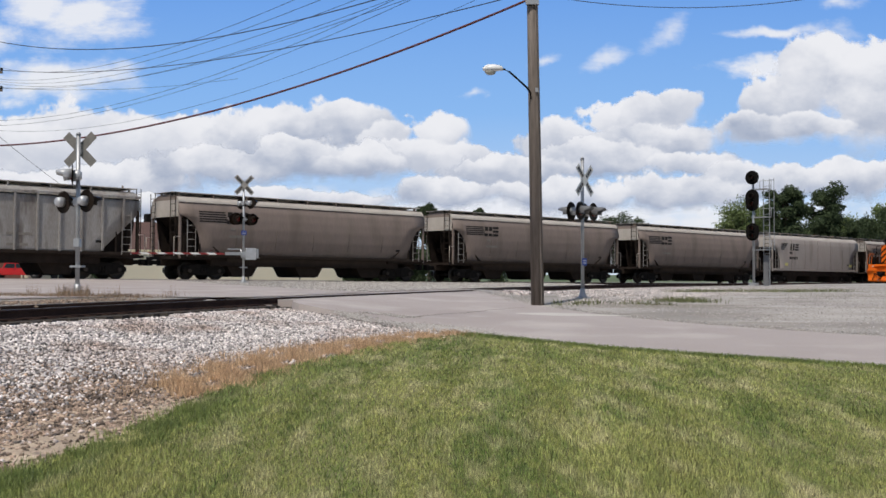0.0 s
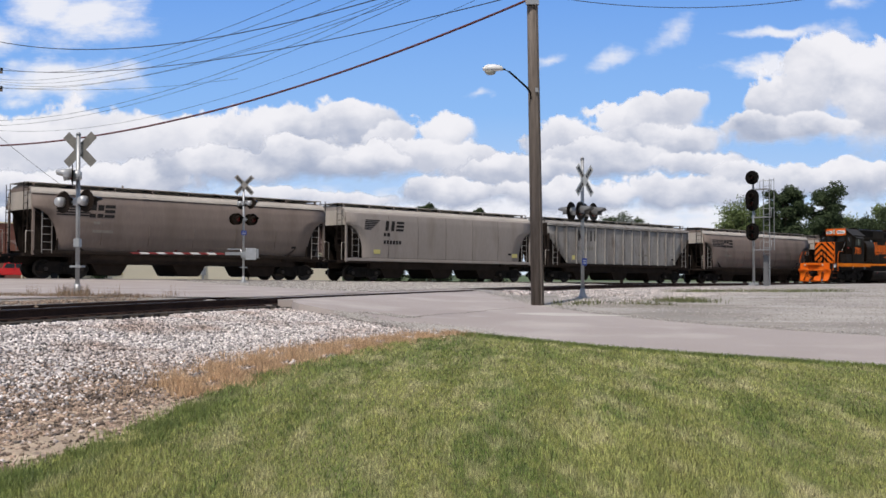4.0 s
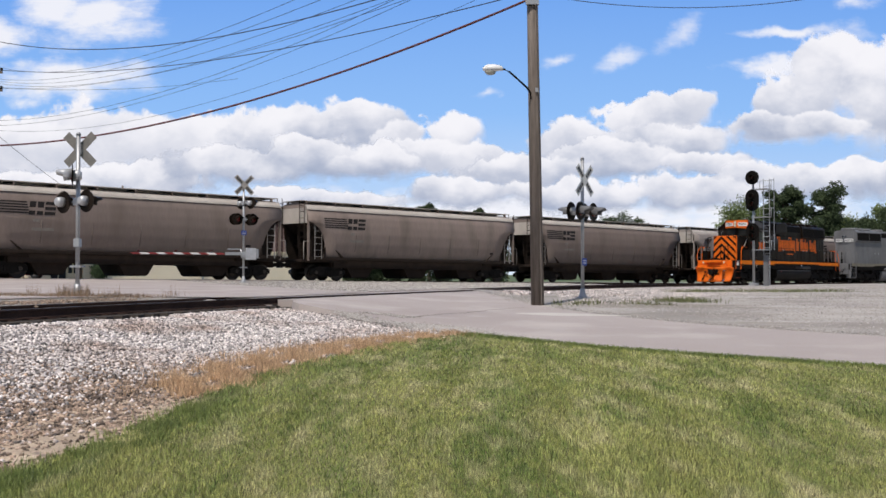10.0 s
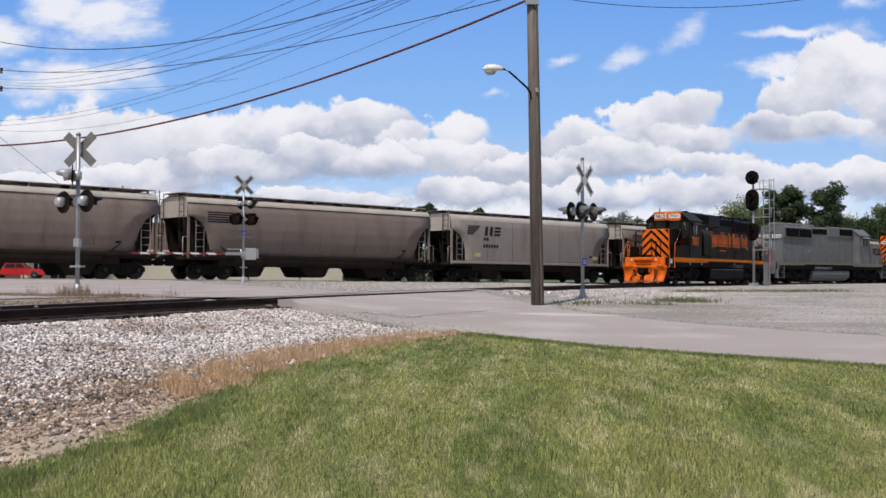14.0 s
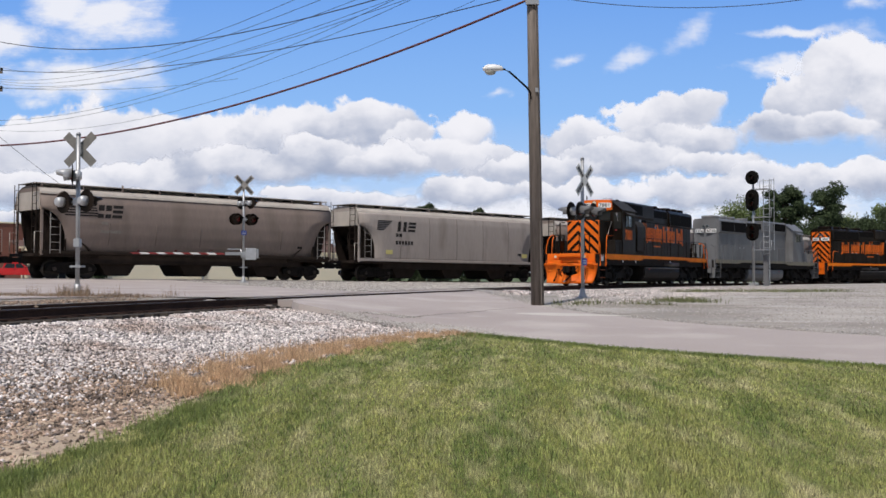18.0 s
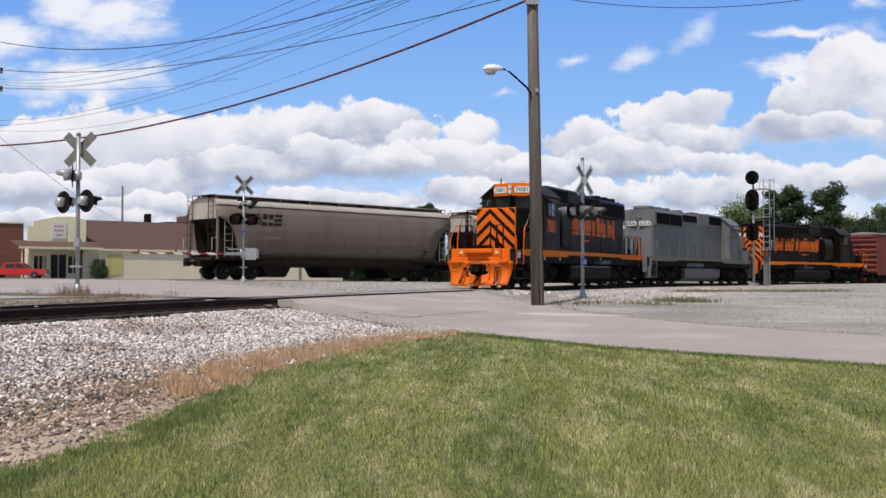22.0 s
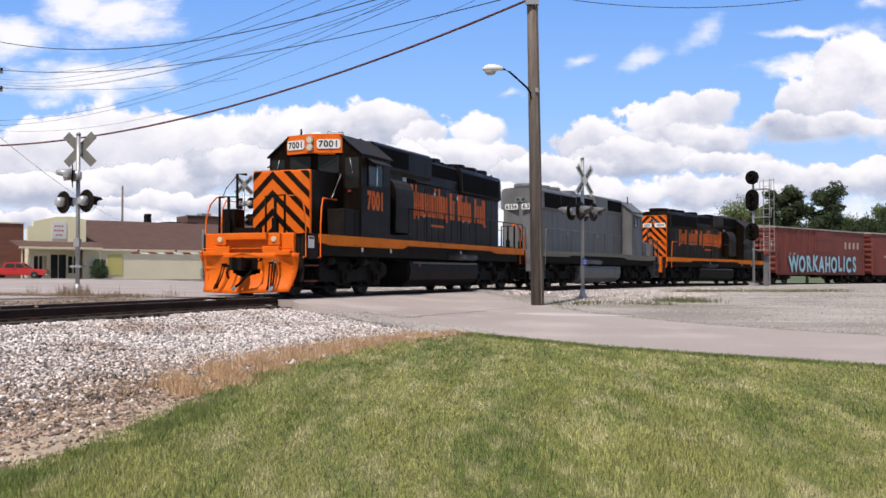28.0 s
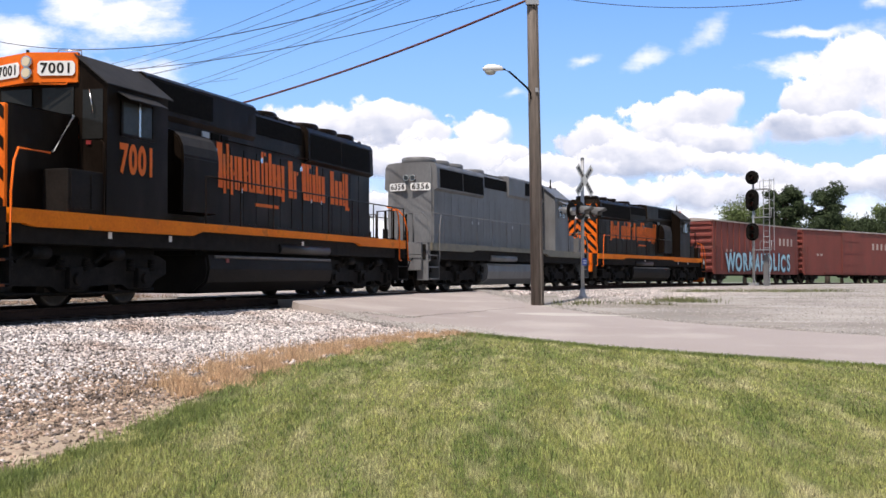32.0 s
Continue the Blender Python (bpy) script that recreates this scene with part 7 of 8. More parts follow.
V = [_bm.verts.new(p) for p in P]
for f in ((0, 1, 5, 4), (1, 2, 5), (2, 3, 4, 5), (3, 0, 4), (3, 2, 1, 0)):
    _bm.faces.new([V[i] for i in f])
bmesh.ops.recalc_face_normals(_bm, faces=_bm.faces[:])
_rf = part("roof", _bm, M_ROOF, shop)
for k in range(16):
    v = k / 16
    _bm = bmesh.new()
    y0, z0 = -0.14 + 5.84 * v, e + 3.05 * v
    prism(_bm, [(y0, z0 + 0.005), (y0 - 0.02, z0 + 0.03), (y0 + 0.365, z0 + 0.215), (y0 + 0.365, z0 + 0.191)], 5.02, 36.9 - 2.25 * v, "x")
    part("shingle_course", _bm, M_ROOF, _rf)
part("fascia", box(5.0, 36.95, -0.19, -0.14, 2.86, 3.04), M_TRIM, shop)
part("soffit", box(5.0, 36.9, -0.14, 0.0, 2.88, 2.92), M_TRIM, shop)
# porch roof and parapet over the entrance
_bm = bmesh.new()
prism(_bm, [(-1.3, 3.0), (-1.3, 3.1), (0.95, 3.75), (0.95, 3.6)], -1.5, 6.5, "x")
part("porch_roof", _bm, M_ROOF, shop)
part("porch_fascia", box(-1.5, 6.5, -1.36, -1.3, 2.92, 3.12), M_TRIM, shop)
for u in (-1.2, 6.3):
    part("porch_post", box(u, u + 0.10, -1.2, -1.10, -0.4, 2.95), M_WALL, shop)
_bm = bmesh.new()
prism(_bm, [(0.1, 3.5), (5.55, 3.5), (5.55, 5.85), (4.4, 6.08), (2.9, 6.02), (1.5, 5.72), (0.65, 5.5), (0.65, 5.1), (0.1, 5.0)], 0.7, 1.0)
part("parapet", _bm, M_WALL_BRIGHT, shop)
_bm = bmesh.new()
prism(_bm, [(5.55, 3.5), (5.55, 5.85), (5.75, 5.85), (5.75, 3.5)], 0.7, 3.0)
part("parapet_return", _bm, M_WALL_BRIGHT, shop)
_sg = part("sign_board", box(2.4, 3.8, 0.64, 0.69, 3.95, 5.55), M_WHITE, shop)
for k, (a, b) in enumerate(((2.65, 3.55), (2.6, 3.6), (2.75, 3.45))):
    n = 4
    for q in range(n):
        w = (b - a) / n
        part("sign_stroke", box(a + w * q, a + w * (q + 0.62), 0.63, 0.64, 5.05 - 0.42 * k, 5.22 - 0.42 * k), M_SIGNRED, _sg)
for name, u0, u1, z0, z1 in (("window", 0.75, 1.15, 0.75, 2.3), ("window", 1.25, 1.55, 0.75, 2.3), ("door", 2.35, 3.05, 0.0, 2.45), ("door", 3.12, 3.85, 0.0, 2.45), ("window", 4.05, 4.45, 0.7, 2.3), ("window", 4.6, 5.0, 0.7, 2.3)):
    w = part(name, box(u0, u1, 0.84, 0.90, z0, z1), M_GLASS, shop)
    part("frame", box(u0 - 0.05, u0, 0.80, 0.9, z0, z1), M_TRIM, w)
    part("frame", box(u1, u1 + 0.05, 0.80, 0.9, z0, z1), M_TRIM, w)
    part("frame", box(u0 - 0.05, u1 + 0.05, 0.80, 0.9, z1, z1 + 0.06), M_TRIM, w)
part("garage_panel", box(7.6, 9.2, -0.05, 0.0, 0.55, 2.55), M_DOORYELLOW, shop)
part("meter_pipe", box(17.9, 18.05, -0.25, -0.1, 0.0, 5.2), M_GALV, shop)
part("meter_box", box(17.75, 18.25, -0.3, -0.05, 0.5, 1.2), M_GALV, shop)
for u, h in ((23.5, 4.4), (30.2, 2.0)):
    part("downpipe", box(u, u + 0.09, -0.12, -0.03, 0.0, h), M_TRUCK, shop)
for u, n, s, h in ((15.5, 7.2, 0.6, 1.35), (18.2, 7.6, 1.6, 0.6), (20.6, 7.4, 1.2, 0.6)):
    part("roof_vent", box(u, u + s, n, n + s, 5.2, 5.7 + h, 0.05), M_TRUCK, shop)

bush = thing("bush", "round clipped dark green bush by the shop wall", "bush", at=shop_m(6.3, -1.0, ground_z(*(B0 + BU * 6.3 - BN * 1.0)[:2])))


def clumps(parent, blobs, count, size, material, seed, name="crown"):
    """Many small bent leaves gathered in uneven clumps; blobs: (x, y, z, radius, flatness)."""
    R = np.random.RandomState(seed)
    w = np.array([b[3] ** 2 for b in blobs])
    i = R.choice(len(blobs), count, p=w / w.sum())
    B = np.array(blobs)[i]
    d = R.normal(0, 1, (count, 3))
    d /= np.linalg.norm(d, axis=1)[:, None]
    rad = B[:, 3] * (R.uniform(0, 1, count) ** 0.35) * (1 + 0.22 * np.sin(d[:, 0] * 9 + i) * np.sin(d[:, 1] * 8) + 0.15 * np.sin(d[:, 2] * 11 + i))
    c = B[:, :3] + d * rad[:, None] * np.stack([np.ones(count), np.ones(count), B[:, 4]], 1)
    n = d + R.normal(0, 0.7, (count, 3))
    n /= np.linalg.norm(n, axis=1)[:, None]
    t = np.cross(n, R.normal(0, 1, (count, 3)))
    t /= np.linalg.norm(t, axis=1)[:, None]
    b = np.cross(n, t)
    s = size * R.uniform(0.6, 1.4, count)[:, None]
    V = np.stack([c - t * s, c - b * s * 0.55 + n * s * 0.15, c + t * s, c + b * s * 0.55 + n * s * 0.15], 1).reshape(-1, 3)
    F = np.arange(4 * count).reshape(count, 4)
    me = bpy.data.meshes.new(name)
    me.from_pydata(V.tolist(), [], F.tolist())
    me.materials.append(material)
    o = new(name, me)
    o.parent = parent
    return o


clumps(bush, [(0, 0, 0.95, 0.74, 1.25), (0.1, 0.05, 1.45, 0.52, 1.1), (-0.12, 0, 0.7, 0.70, 1.0), (0.12, -0.1, 0.6, 0.66, 0.9)], 6500, 0.07, M_BUSH, 3, "foliage")
_bm = bmesh.new()
cyl(_bm, (0, 0, -0.1), (0, 0, 0.6), 0.08, seg=8)
part("stem", _bm, M_BARK, bush)


def tree(x, y, z, tall, wide, seed, material, label, count=11000, leaf=0.21, low=0.35):
    R = random.Random(seed)
    t = thing("tree", label, "tree", "trees behind the tracks", pose(x, y, z))
    bm = bmesh.new()
    trunk = [(0, 0, -0.3)]
    for k in range(1, 6):
        trunk.append((R.uniform(-0.25, 0.25) * k * 0.3, R.uniform(-0.25, 0.25) * k * 0.3, tall * 0.85 * k / 5))
    for a, b, k in zip(trunk, trunk[1:], range(5)):
        cyl(bm, a, b, 0.028 * tall * (1 - k * 0.17), 0.028 * tall * (1 - (k + 1) * 0.17), 9)
    part("trunk", bm, M_BARK, t)
    blobs = []
    for k in range(24):
        h = low + (0.93 - low) * (k + R.random()) / 24
        a = 2.4 * k + R.uniform(-0.5, 0.5)
        reach = wide * 0.5 * math.sin(math.pi * min(1, (1.12 - h) / 0.80)) * R.uniform(0.35, 0.95)
        c = Vector((math.cos(a) * reach, math.sin(a) * reach, tall * h))
        blobs.append((c.x, c.y, c.z, wide * R.uniform(0.17, 0.27), R.uniform(0.65, 0.95)))
        root = Vector(trunk[min(4, int(h * 5))])
        bm = bmesh.new()
        cyl(bm, root, root.lerp(c, 0.5) + Vector((0, 0, 0.3)), 0.010 * tall, 0.006 * tall, 6)
        cyl(bm, root.lerp(c, 0.5) + Vector((0, 0, 0.3)), c, 0.006 * tall, 0.002 * tall, 5)
        part("limb", bm, M_BARK, t)
    clumps(t, blobs, count, leaf, material, seed)
    return t


def at_view(px, d):
    return (px - 784) / 1926.4 * d


for _px, _d, _py, _w, _sd, _ml, _lb in ((1388, 118, 322, 4.3, 1, M_LEAF, "broad dark green tree behind the trains"), (1464, 132, 325, 5.0, 2, M_LEAF, "tall rounded dark green tree behind the trains"),
                                         (1318, 140, 358, 7.0, 3, M_LEAF_LIGHT, "lower light green tree behind the trains"), (1345, 150, 372, 6.5, 13, M_LEAF_LIGHT, "low green tree behind the trains"), (1520, 135, 384, 4.2, 4, M_LEAF, "smaller dark tree behind the trains"),
                                         (1572, 140, 356, 4.6, 5, M_LEAF_LIGHT, "slender light green tree behind the trains"), (1428, 160, 392, 6.0, 6, M_LEAF, "low dark tree behind the trains"), (1600, 120, 362, 7.0, 7, M_LEAF, "dark green tree behind the trains"),
                                         (1100, 190, 379, 7.0, 8, M_LEAF, "distant dark green tree line"), (760, 170, 357, 3.6, 9, M_LEAF, "distant tree top above the freight cars"), (846, 180, 365, 2.6, 10, M_LEAF, "distant thin tree top above the freight cars"),
                                         (1490, 150, 385, 8.0, 14, M_LEAF_LIGHT, "low light green tree behind the trains")):
    _x = at_view(_px, _d)
    _zt = 0.592 + (485.8 - _py) / 1926.4 * _d
    _zg = ground_z(_x, _d)
    tree(_x, _d, _zg, _zt - _zg, _w, _sd, _ml, _lb, 19000, 0.14, low=0.22 if _px > 1000 else 0.5)
for _px, _d, _py, _w, _sd in ((622, 132, 428, 4.2, 31), (645, 138, 436, 4.5, 32), (668, 136, 440, 5.0, 33), (700, 150, 442, 6.0, 34), (740, 150, 440, 6.0, 35), (780, 155, 446, 7, 36), (830, 160, 444, 7, 37), (880, 160, 446, 7, 38)):
    _x = at_view(_px, _d)
    _zg = ground_z(_x, _d)
    _zt = 0.592 + (485.8 - _py) / 1926.4 * _d
    tree(_x, _d, _zg, _zt - _zg, _w, _sd, M_LEAF, "dense dark green shrub at the end of the shop", 2600, 0.22, 0.08)

# ---- brick buildings behind ----
def brick_block(label, u0, u1, n0, n1, top, material, windows):
    b = thing("brick_building", label, "building", "brick buildings behind the shop", shop_m())
    part("wall", box(u0, u1, n0, n0 + 0.4, -0.5, top), material, b)
    part("wall", box(u0, u0 + 0.4, n0 + 0.4, n1, -0.5, top), material, b)
    part("wall", box(u1 - 0.4, u1, n0 + 0.4, n1, -0.5, top), material, b)
    part("wall", box(u0 + 0.4, u1 - 0.4, n1 - 0.4, n1, -0.5, top), material, b)
    part("roof", box(u0 + 0.4, u1 - 0.4, n0 + 0.4, n1 - 0.4, top - 0.6, top - 0.4), M_TRUCK, b)
    part("coping", box(u0 - 0.08, u1 + 0.08, n0 - 0.08, n0 + 0.48, top, top + 0.12), M_TRIM if windows else M_BRICK_DARK, b)
    for u, z in windows:
        w = part("window", box(u, u + 1.0, n0 - 0.03, n0, z, z + 1.4), M_GLASS, b)
        part("sill", box(u - 0.08, u + 1.08, n0 - 0.1, n0, z - 0.1, z), M_TRIM, w)
    return b


brick_block("red brick building with pale coping beside the shop", -14.0, 0.25, 2.0, 22.0, 5.3, M_BRICK, [(-3.0, 1.4), (-6.0, 1.4)])
_b2 = brick_block("long dark brown brick building behind the shop", 35.8, 60.3, 34.0, 37.0, 8.6, M_BRICK_DARK, [])
for u in (38.5, 51.0, 54.5):
    part("roof_unit", box(u, u + 1.5, 34.8, 36.2, 8.1, 9.1, 0.05), M_GALV, _b2)
_up = thing("utility_pole", "distant thin wooden utility pole behind the shop", "utility pole", "utility poles")
_x = at_view(216, 124)
_bm = bmesh.new()
cyl(_bm, (_x, 124, -0.2), (_x, 124, 10.7), 0.15, 0.11, 10)
part("shaft", _bm, M_POLE, _up)

# ---- red pickup by the shop ----
def pickup(m):
    t = thing("pickup_truck", "small bright red pickup truck parked before the shop", "pickup truck", at=m)
    prof = [(-2.5, 0.32), (2.42, 0.30), (2.5, 0.42), (2.48, 0.70), (2.30, 0.82), (1.05, 0.90), (0.45, 1.36), (0.25, 1.42), (-0.75, 1.43), (-0.95, 1.36), (-1.12, 0.92), (-2.5, 0.90)]
    bm = bmesh.new()
    prism(bm, prof, -0.86, 0.86)
    bmesh.ops.bevel(bm, geom=[e for e in bm.edges if abs(e.verts[0].co.y - e.verts[1].co.y) < 1e-4], offset=0.06, segments=2, affect="EDGES")
    part("body", bm, M_CAR_RED, t)
    for s in (-1, 1):
        for poly in ([(0.92, 0.93), (0.46, 1.29), (0.02, 1.31), (0.02, 0.93)], [(-0.06, 0.93), (-0.06, 1.31), (-0.76, 1.32), (-0.98, 0.93)]):
            bm = bmesh.new()
            prism(bm, poly, s * 0.862, s * 0.868)
            part("side_window", bm, M_GLASS, t)
        part("door_handle", box(-0.15, 0.05, min(s * 0.86, s * 0.89), max(s * 0.86, s * 0.89), 0.78, 0.82), M_DARK, t)
        part("headlight", box(2.40, 2.50, min(s * 0.5, s * 0.8), max(s * 0.5, s * 0.8), 0.56, 0.70, 0.02), M_CHROME, t)
        part("mirror", box(0.72, 0.82, min(s * 0.87, s * 1.0), max(s * 0.87, s * 1.0), 0.92, 1.06, 0.02), M_CAR_RED, t)
        for x in (-1.6, 1.55):
            bm = bmesh.new()
            disc_body(bm, [(0.2, s * 0.70), (0.32, s * 0.70), (0.33, s * 0.74), (0.33, s * 0.86), (0.31, s * 0.89), (0.2, s * 0.89)], 20)
            w = part("wheel", bm, M_TYRE, t, at=pose(x, 0, 0.33))
            bm = bmesh.new()
            disc_body(bm, [(0.2, s * 0.80), (0.2, s * 0.885), (0.12, s * 0.87), (0.05, s * 0.895)], 14)
            part("rim", bm, M_CHROME, w)
    bm = bmesh.new()
    prism(bm, [(1.00, 0.93), (0.46, 1.33), (0.47, 1.345), (1.03, 0.935)], -0.7, 0.7)
    part("windshield", bm, M_GLASS, t)
    part("bumper", box(2.44, 2.58, -0.84, 0.84, 0.34, 0.50, 0.03), M_CHROME, t)
    return t


_px, _py = at_view(32, 95.0), 95.0
pickup(pose(_px, _py, ground_z(_px, _py), 0, 0, 8))

# ---- sky: far backdrop of summer clouds that drifts slowly ----
SKY_D = 2400.0


def cloud_material(puffs=()):
    """Clear sky with thin veils, or one bank of cloud puffs on a clear pane."""
    m = bpy.data.materials.new("cloud_bank" if puffs else "summer_sky")
    m.use_nodes = True
    nt = m.node_tree
    n, l = nt.nodes, nt.links
    n.clear()
    out = n.new("ShaderNodeOutputMaterial")
    em = n.new("ShaderNodeEmission")
    l.new(em.outputs[0], out.inputs[0])
    co = n.new("ShaderNodeTexCoord")
    mp = n.new("ShaderNodeMapping")
    k = 1926.4 / SKY_D / 100
    mp.inputs["Scale"].default_value = (k, 1, k)
    l.new(co.outputs["Object"], mp.inputs[0])
    # units: 100 grid steps of the view; x from the middle, z above the horizon

    def math_(op, a, b=None, c=None):
        q = n.new("ShaderNodeMath")
        q.operation = op
        for i, v in enumerate((a, b, c)):
            if v is None:
                continue
            if isinstance(v, (int, float)):
                q.inputs[i].default_value = v
            else:
                l.new(v, q.inputs[i])
        return q.outputs[0]

    def noise_(scale, detail, rough=0.55, shift=(0, 0, 0), squash=(1, 1, 1)):
        q = n.new("ShaderNodeMapping")
        q.inputs["Location"].default_value = shift
        q.inputs["Scale"].default_value = squash
        l.new(mp.outputs[0], q.inputs[0])
        t = n.new("ShaderNodeTexNoise")
        t.inputs["Scale"].default_value, t.inputs["Detail"].default_value, t.inputs["Roughness"].default_value = scale, detail, rough
        l.new(q.outputs[0], t.inputs["Vector"])
        return t

    warp = noise_(1.1, 5)
    wv = n.new("ShaderNodeVectorMath")
    wv.operation = "SUBTRACT"
    wv.inputs[1].default_value = (0.5, 0.5, 0.5)
    l.new(warp.outputs["Color"], wv.inputs[0])
    ws = n.new("ShaderNodeVectorMath")
    ws.operation = "MULTIPLY_ADD"
    ws.inputs[1].default_value = (0.85, 0, 0.70)
    l.new(wv.outputs[0], ws.inputs[0])
    l.new(mp.outputs[0], ws.inputs[2])

    def blob(px, py, rx, ry, turn=0):
        q = n.new("ShaderNodeMapping")
        q.vector_type = "TEXTURE"
        q.inputs["Location"].default_value = ((px - 784) / 100, 0, (485.8 - py) / 100)
        q.inputs["Rotation"].default_value = (0, radians(turn), 0)
        q.inputs["Scale"].default_value = (rx / 100, 1000, ry / 100)
        l.new(ws.outputs[0], q.inputs[0])
        ln = n.new("ShaderNodeVectorMath")
        ln.operation = "LENGTH"
        l.new(q.outputs[0], ln.inputs[0])
        return math_("SUBTRACT", 1.0, ln.outputs["Value"])

    def union(bl, soft=None):
        r = blob(*bl[0])
        for b in bl[1:]:
            if soft:
                r = math_("SMOOTH_MAX", r, blob(*b), soft)
            else:
                r = math_("MAXIMUM", r, blob(*b))
        return r

    fine = noise_(2.2, 9, 0.6)
    rim = math_("MULTIPLY", math_("SUBTRACT", fine.outputs["Fac"], 0.5), 0.9)
    soft = noise_(1.3, 6, 0.55, (3.1, 0, 5.7), (0.8, 1, 1.2))
    mottle = math_("MULTIPLY", math_("SUBTRACT", soft.outputs["Fac"], 0.5), 2.4)
    # clear sky: deeper blue with height
    sep = n.new("ShaderNodeSeparateXYZ")
    l.new(mp.outputs[0], sep.inputs[0])
    gr = n.new("ShaderNodeValToRGB")
    hgt = n.new("ShaderNodeMapRange")
    hgt.inputs[1].default_value, hgt.inputs[2].default_value = 0.0, 5.2
    l.new(sep.outputs["Z"], hgt.inputs[0])
    l.new(hgt.outputs[0], gr.inputs[0])
    cr = gr.color_ramp
    cr.elements[0].position, cr.elements[0].color = 0.0, (0.70, 0.79, 0.90, 1)
    cr.elements[1].position, cr.elements[1].color = 1.0, (0.160, 0.375, 0.85, 1)
    for pos, c in ((0.22, (0.50, 0.69, 0.93)), (0.55, (0.275, 0.52, 0.92))):
        q = cr.elements.new(pos)
        q.color = (*c, 1)
    def ranged(v, a, b, top=1.0):
        q = n.new("ShaderNodeMapRange")
        q.interpolation_type = "SMOOTHSTEP"
        q.inputs[1].default_value, q.inputs[2].default_value, q.inputs[4].default_value = a, b, top
        l.new(v, q.inputs[0])
        return q.outputs[0]

    def mixed(f, a, b):
        q = n.new("ShaderNodeMix")
        q.data_type = "RGBA"
        for i, v in ((0, f), (6, a), (7, b)):
            if isinstance(v, tuple):
                q.inputs[i].default_value = v
            else:
                l.new(v, q.inputs[i])
        return q.outputs[2]

    # thin veils on the clear sky
    if not puffs:
        colour = gr.outputs[0]
        wisp = noise_(1.6, 8, 0.65, (4, 0, 2), (0.6, 1, 1.6))
        wn = math_("MULTIPLY", math_("SUBTRACT", wisp.outputs["Fac"], 0.5), 1.7)
        dw = math_("ADD", wn, union(WISPS))
        colour = mixed(ranged(dw, -0.1, 0.75, 0.92), colour, (0.90, 0.915, 0.945, 1))
        colour = mixed(ranged(math_("ADD", wn, union(FAINT)), 0.0, 1.1, 0.75), colour, (0.90, 0.915, 0.945, 1))
        l.new(colour, em.inputs[0])
        em.inputs[1].default_value = 1.0
        return m
    # puffs from the farthest to the nearest, bright above and grey below
    colour, clear = None, None
    for px, py, rx, ry, grey in puffs:
        q = n.new("ShaderNodeMapping")
        q.vector_type = "TEXTURE"
        q.inputs["Location"].default_value = ((px - 22 - 784) / 100, 0, (485.8 - py) / 100)
        q.inputs["Scale"].default_value = (rx / 100, 1000, ry / 100)
        l.new(ws.outputs[0], q.inputs[0])
        ln = n.new("ShaderNodeVectorMath")
        ln.operation = "LENGTH"
        l.new(q.outputs[0], ln.inputs[0])
        d = math_("ADD", math_("SUBTRACT", 1.0, ln.outputs["Value"]), rim)
        sp = n.new("ShaderNodeSeparateXYZ")
        l.new(q.outputs[0], sp.inputs[0])
        low = math_("SUBTRACT", mottle, math_("MULTIPLY", sp.outputs["Z"], 1.0))
        tone = mixed(ranged(low, -0.95, 0.75, min(1.0, grey * 1.3 + 0.12)), (0.90, 0.91, 0.94, 1), (0.37, 0.435, 0.57, 1))
        # crisp at the top, dissolving at the foot
        edge = math_("MULTIPLY_ADD", ranged(math_("MULTIPLY", sp.outputs["Z"], -1.0), -0.4, 0.7), 0.60, 0.16)
        m_ = n.new("ShaderNodeMapRange")
        m_.interpolation_type = "SMOOTHSTEP"
        m_.inputs[1].default_value = 0.0
        l.new(edge, m_.inputs[2])
        l.new(d, m_.inputs[0])
        colour = mixed(m_.outputs[0], colour, tone) if colour else tone
        gap = math_("SUBTRACT", 1.0, m_.outputs[0])
        clear = math_("MULTIPLY", clear, gap) if clear else gap
    l.new(colour, em.inputs[0])
    tr = n.new("ShaderNodeBsdfTransparent")
    ms = n.new("ShaderNodeMixShader")
    l.new(clear, ms.inputs[0])
    l.new(em.outputs[0], ms.inputs[1])
    l.new(tr.outputs[0], ms.inputs[2])
    l.new(ms.outputs[0], out.inputs[0])
    em.inputs[1].default_value = 1.0
    return m


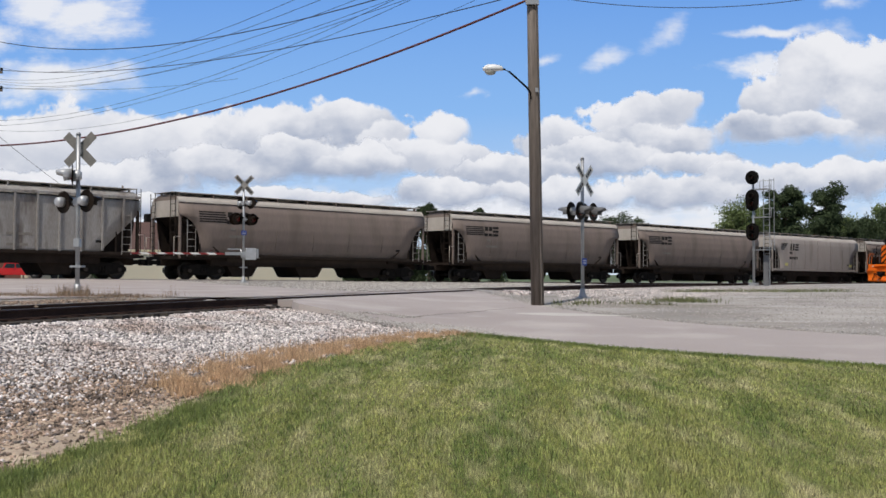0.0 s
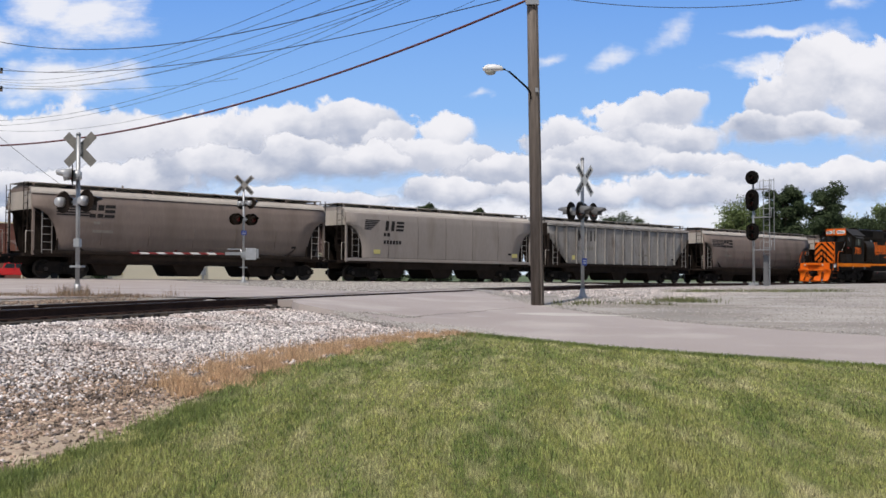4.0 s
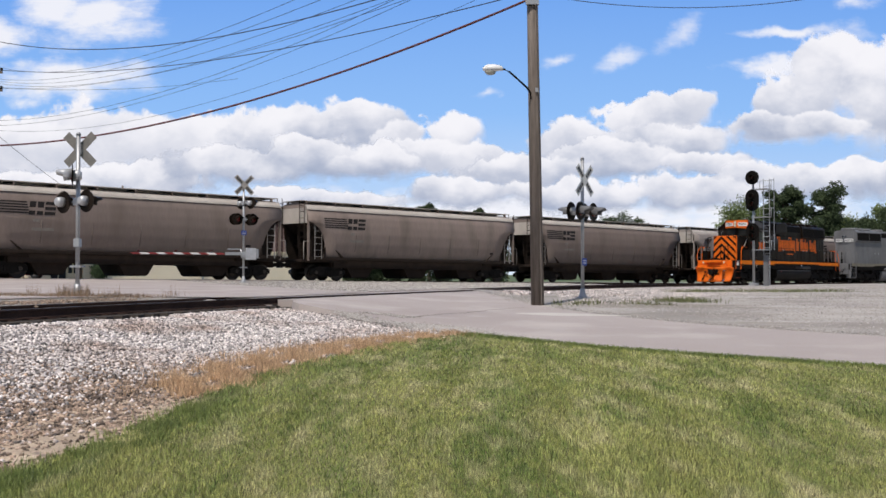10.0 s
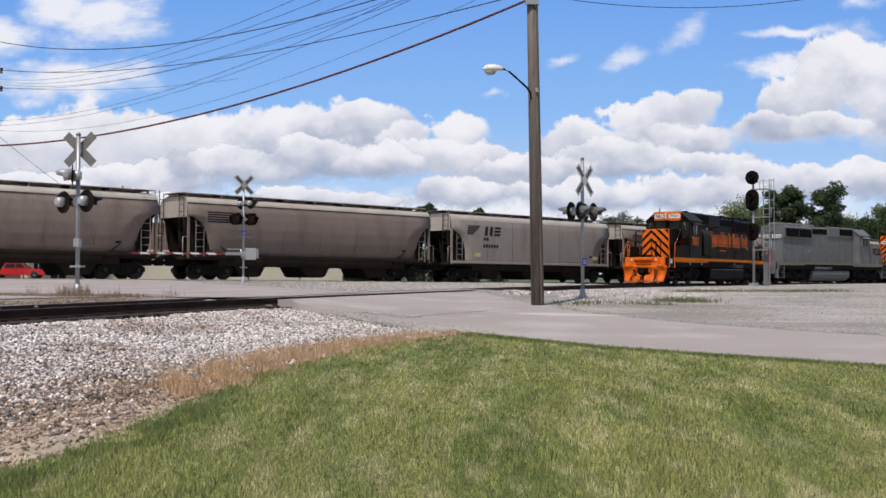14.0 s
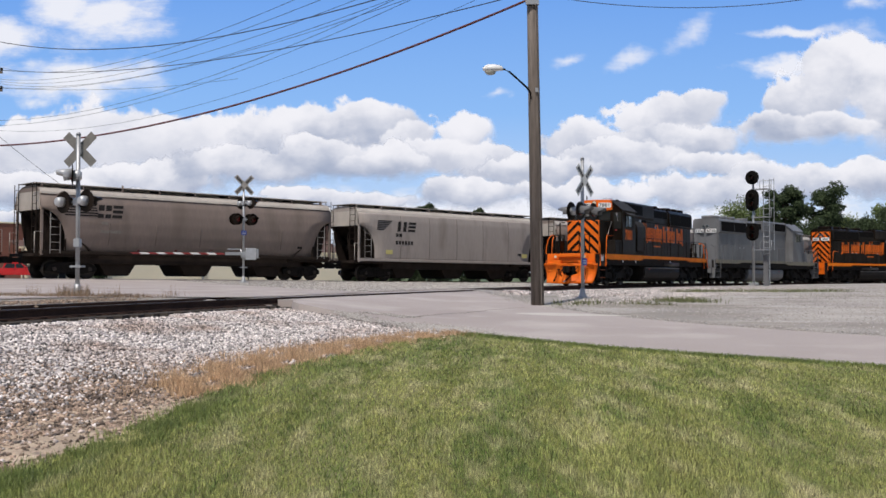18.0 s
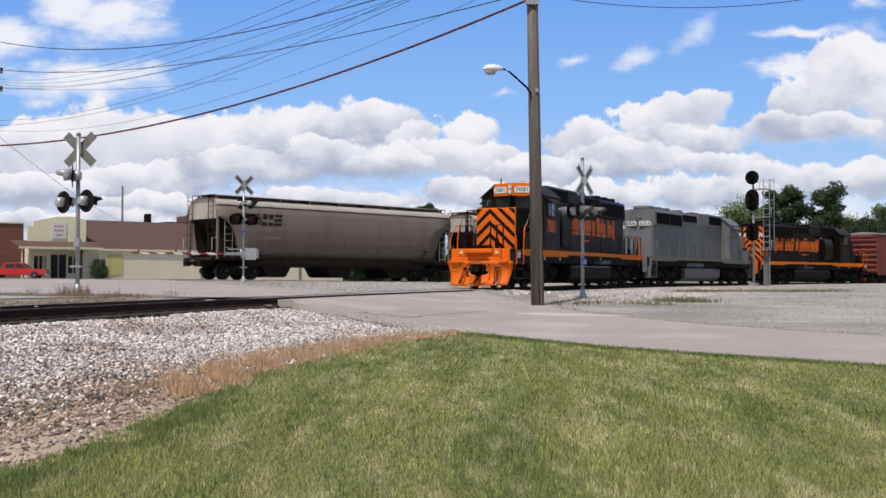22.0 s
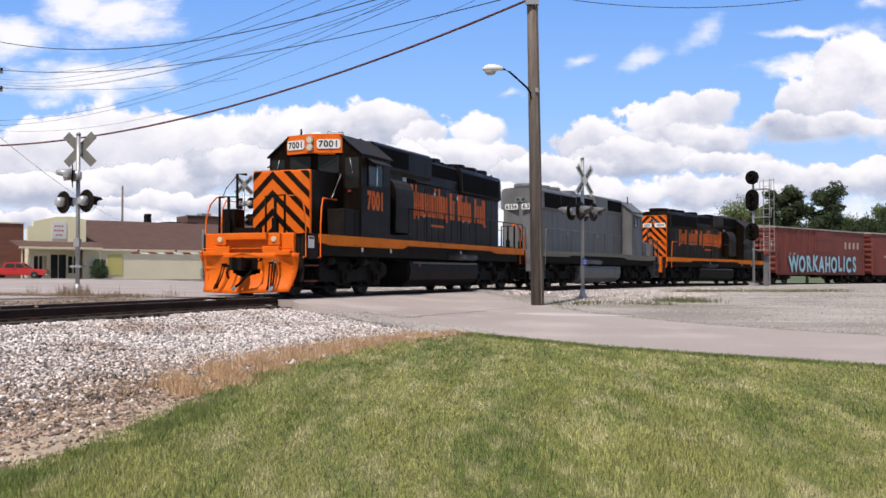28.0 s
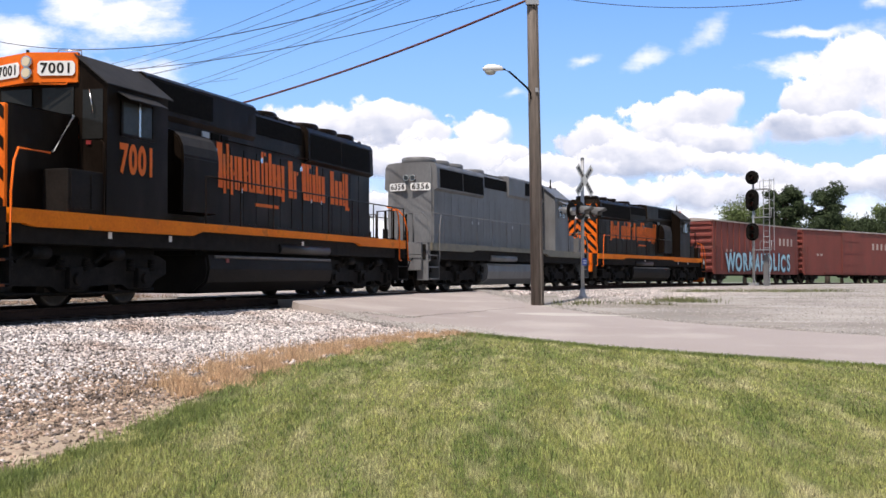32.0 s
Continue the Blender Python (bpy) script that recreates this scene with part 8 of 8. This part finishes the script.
PUFFS = [(60, 300, 150, 100, 0.5), (200, 262, 150, 90, 0.35), (110, 255, 110, 48, 0.3), (340, 270, 150, 72, 0.35), (430, 262, 120, 62, 0.35), (540, 240, 115, 68, 0.55), (625, 235, 100, 62, 0.65), (690, 226, 75, 56, 0.65), (738, 248, 48, 42, 0.4),
         (835, 244, 64, 52, 0.4), (800, 280, 80, 45, 0.4), (880, 288, 65, 38, 0.4), (1060, 258, 95, 46, 0.45), (1150, 222, 72, 45, 0.4), (1225, 215, 85, 44, 0.5), (1278, 192, 42, 36, 0.3), (1440, 190, 80, 68, 0.5), (1525, 140, 110, 88, 0.45),
         (1610, 180, 110, 115, 0.6), (1395, 232, 75, 36, 0.5), (1470, 230, 140, 36, 1.0), (1230, 258, 115, 42, 0.65), (1120, 288, 145, 42, 0.65), (960, 308, 135, 42, 0.6), (1290, 295, 100, 32, 0.55), (250, 330, 200, 46, 0.75), (470, 300, 160, 46, 0.95),
         (600, 284, 140, 48, 1.0), (705, 292, 95, 40, 0.75), (80, 345, 150, 42, 0.65), (1450, 326, 210, 40, 0.7), (1565, 322, 120, 38, 0.6), (1250, 344, 160, 40, 0.8), (1050, 348, 150, 38, 0.8), (850, 342, 115, 34, 0.7), (620, 362, 150, 28, 0.75),
         (530, 347, 62, 17, 0.15), (330, 368, 210, 30, 0.7), (120, 392, 190, 30, 0.6)]
WISPS = [(182, 28, 120, 72), (110, 14, 70, 46), (-5, 64, 80, 48), (784, 380, 1100, 55), (130, 140, 165, 44), (1410, 56, 80, 14), (1390, 118, 90, 22)]
FAINT = [(60, 184, 36, 12), (1108, 108, 58, 22, -28), (1225, 60, 62, 26, -28), (1495, 60, 90, 22), (1010, 100, 36, 14), (885, 168, 40, 14), (1540, 12, 50, 16)]
SKY_SHEETS = []
for _k, _set in enumerate(((), PUFFS[:9], PUFFS[9:21], PUFFS[21:30], PUFFS[30:])):
    _bm = bmesh.new()
    _pv = {}
    for _i in range(41):
        for _j in range(15):
            _pv[_i, _j] = _bm.verts.new((-3000 + 150 * _i, -4.0 * _k, -60 + 120 * _j))
    for _i in range(40):
        for _j in range(14):
            _bm.faces.new((_pv[_i, _j], _pv[_i + 1, _j], _pv[_i + 1, _j + 1], _pv[_i, _j + 1]))
    _sh = part("backdrop", _bm, cloud_material(_set))
    tagged(_sh, kind="structure")
    _sh.visible_shadow = False
    SKY_SHEETS.append(_sh)


def drift_clouds():
    rows = []
    for t, px in ((0.0, -42.0), (8.0, -22.0), (16.0, -4.0), (24.0, 14.0), (32.0, 30.0)):
        rows.append((t, Matrix.Translation((px / 1926.4 * SKY_D, SKY_D, 0.592))))
    for sh in SKY_SHEETS:
        walk(sh, rows)


# ---- what moves ----
def spin_all(things, radius, v, step):
    """Wheelsets turn about their axles as their vehicle rolls; alike ones share one turning."""
    rows = []
    t = 0.0
    while t < 32.0 + 1e-6:
        rows.append((t, Matrix.Rotation(v * t / radius, 4, "Y")))
        t += step
    sets = [c for o in things for c in o.children if c.name.startswith("wheelset")]
    walk(sets[0], rows)
    src = sets[0].animation_data
    for o in sets[1:]:
        o.rotation_mode = "QUATERNION"
        ad = o.animation_data_create()
        ad.action = src.action
        ad.action_slot = src.action_slot


def motions():
    ticks = [i * 1.0 for i in range(33)]
    units = [(loco_lead, -0.15, -1, 6.63), (loco_grey, UNIT + 0.25, 1, 6.63), (loco_third, 2 * UNIT + 0.2, 1, 6.63)]
    units += [(b, 2.5 * UNIT + 0.3 + 17.17 * (i + 0.5), -1, 6.2) for i, b in enumerate(BOXCARS)]
    for ob, off, sense, half in units:
        walk(ob, [(t, on_track(near, near_centre(t) + off, sense, half)) for t in ticks])
    for ob, c in HOPPERS:
        walk(ob, [(t, on_track(far, c + FAR_V * t, 1, 6.7)) for t in ticks])
    spin_all([loco_lead], 0.508, NEAR_V, 0.2)
    spin_all([loco_grey, loco_third], 0.508, -NEAR_V, 0.2)
    spin_all(BOXCARS, 0.457, NEAR_V, 0.2)
    spin_all([h for h, _ in HOPPERS], 0.457, FAR_V, 1 / 30)
    drift_clouds()


motions()
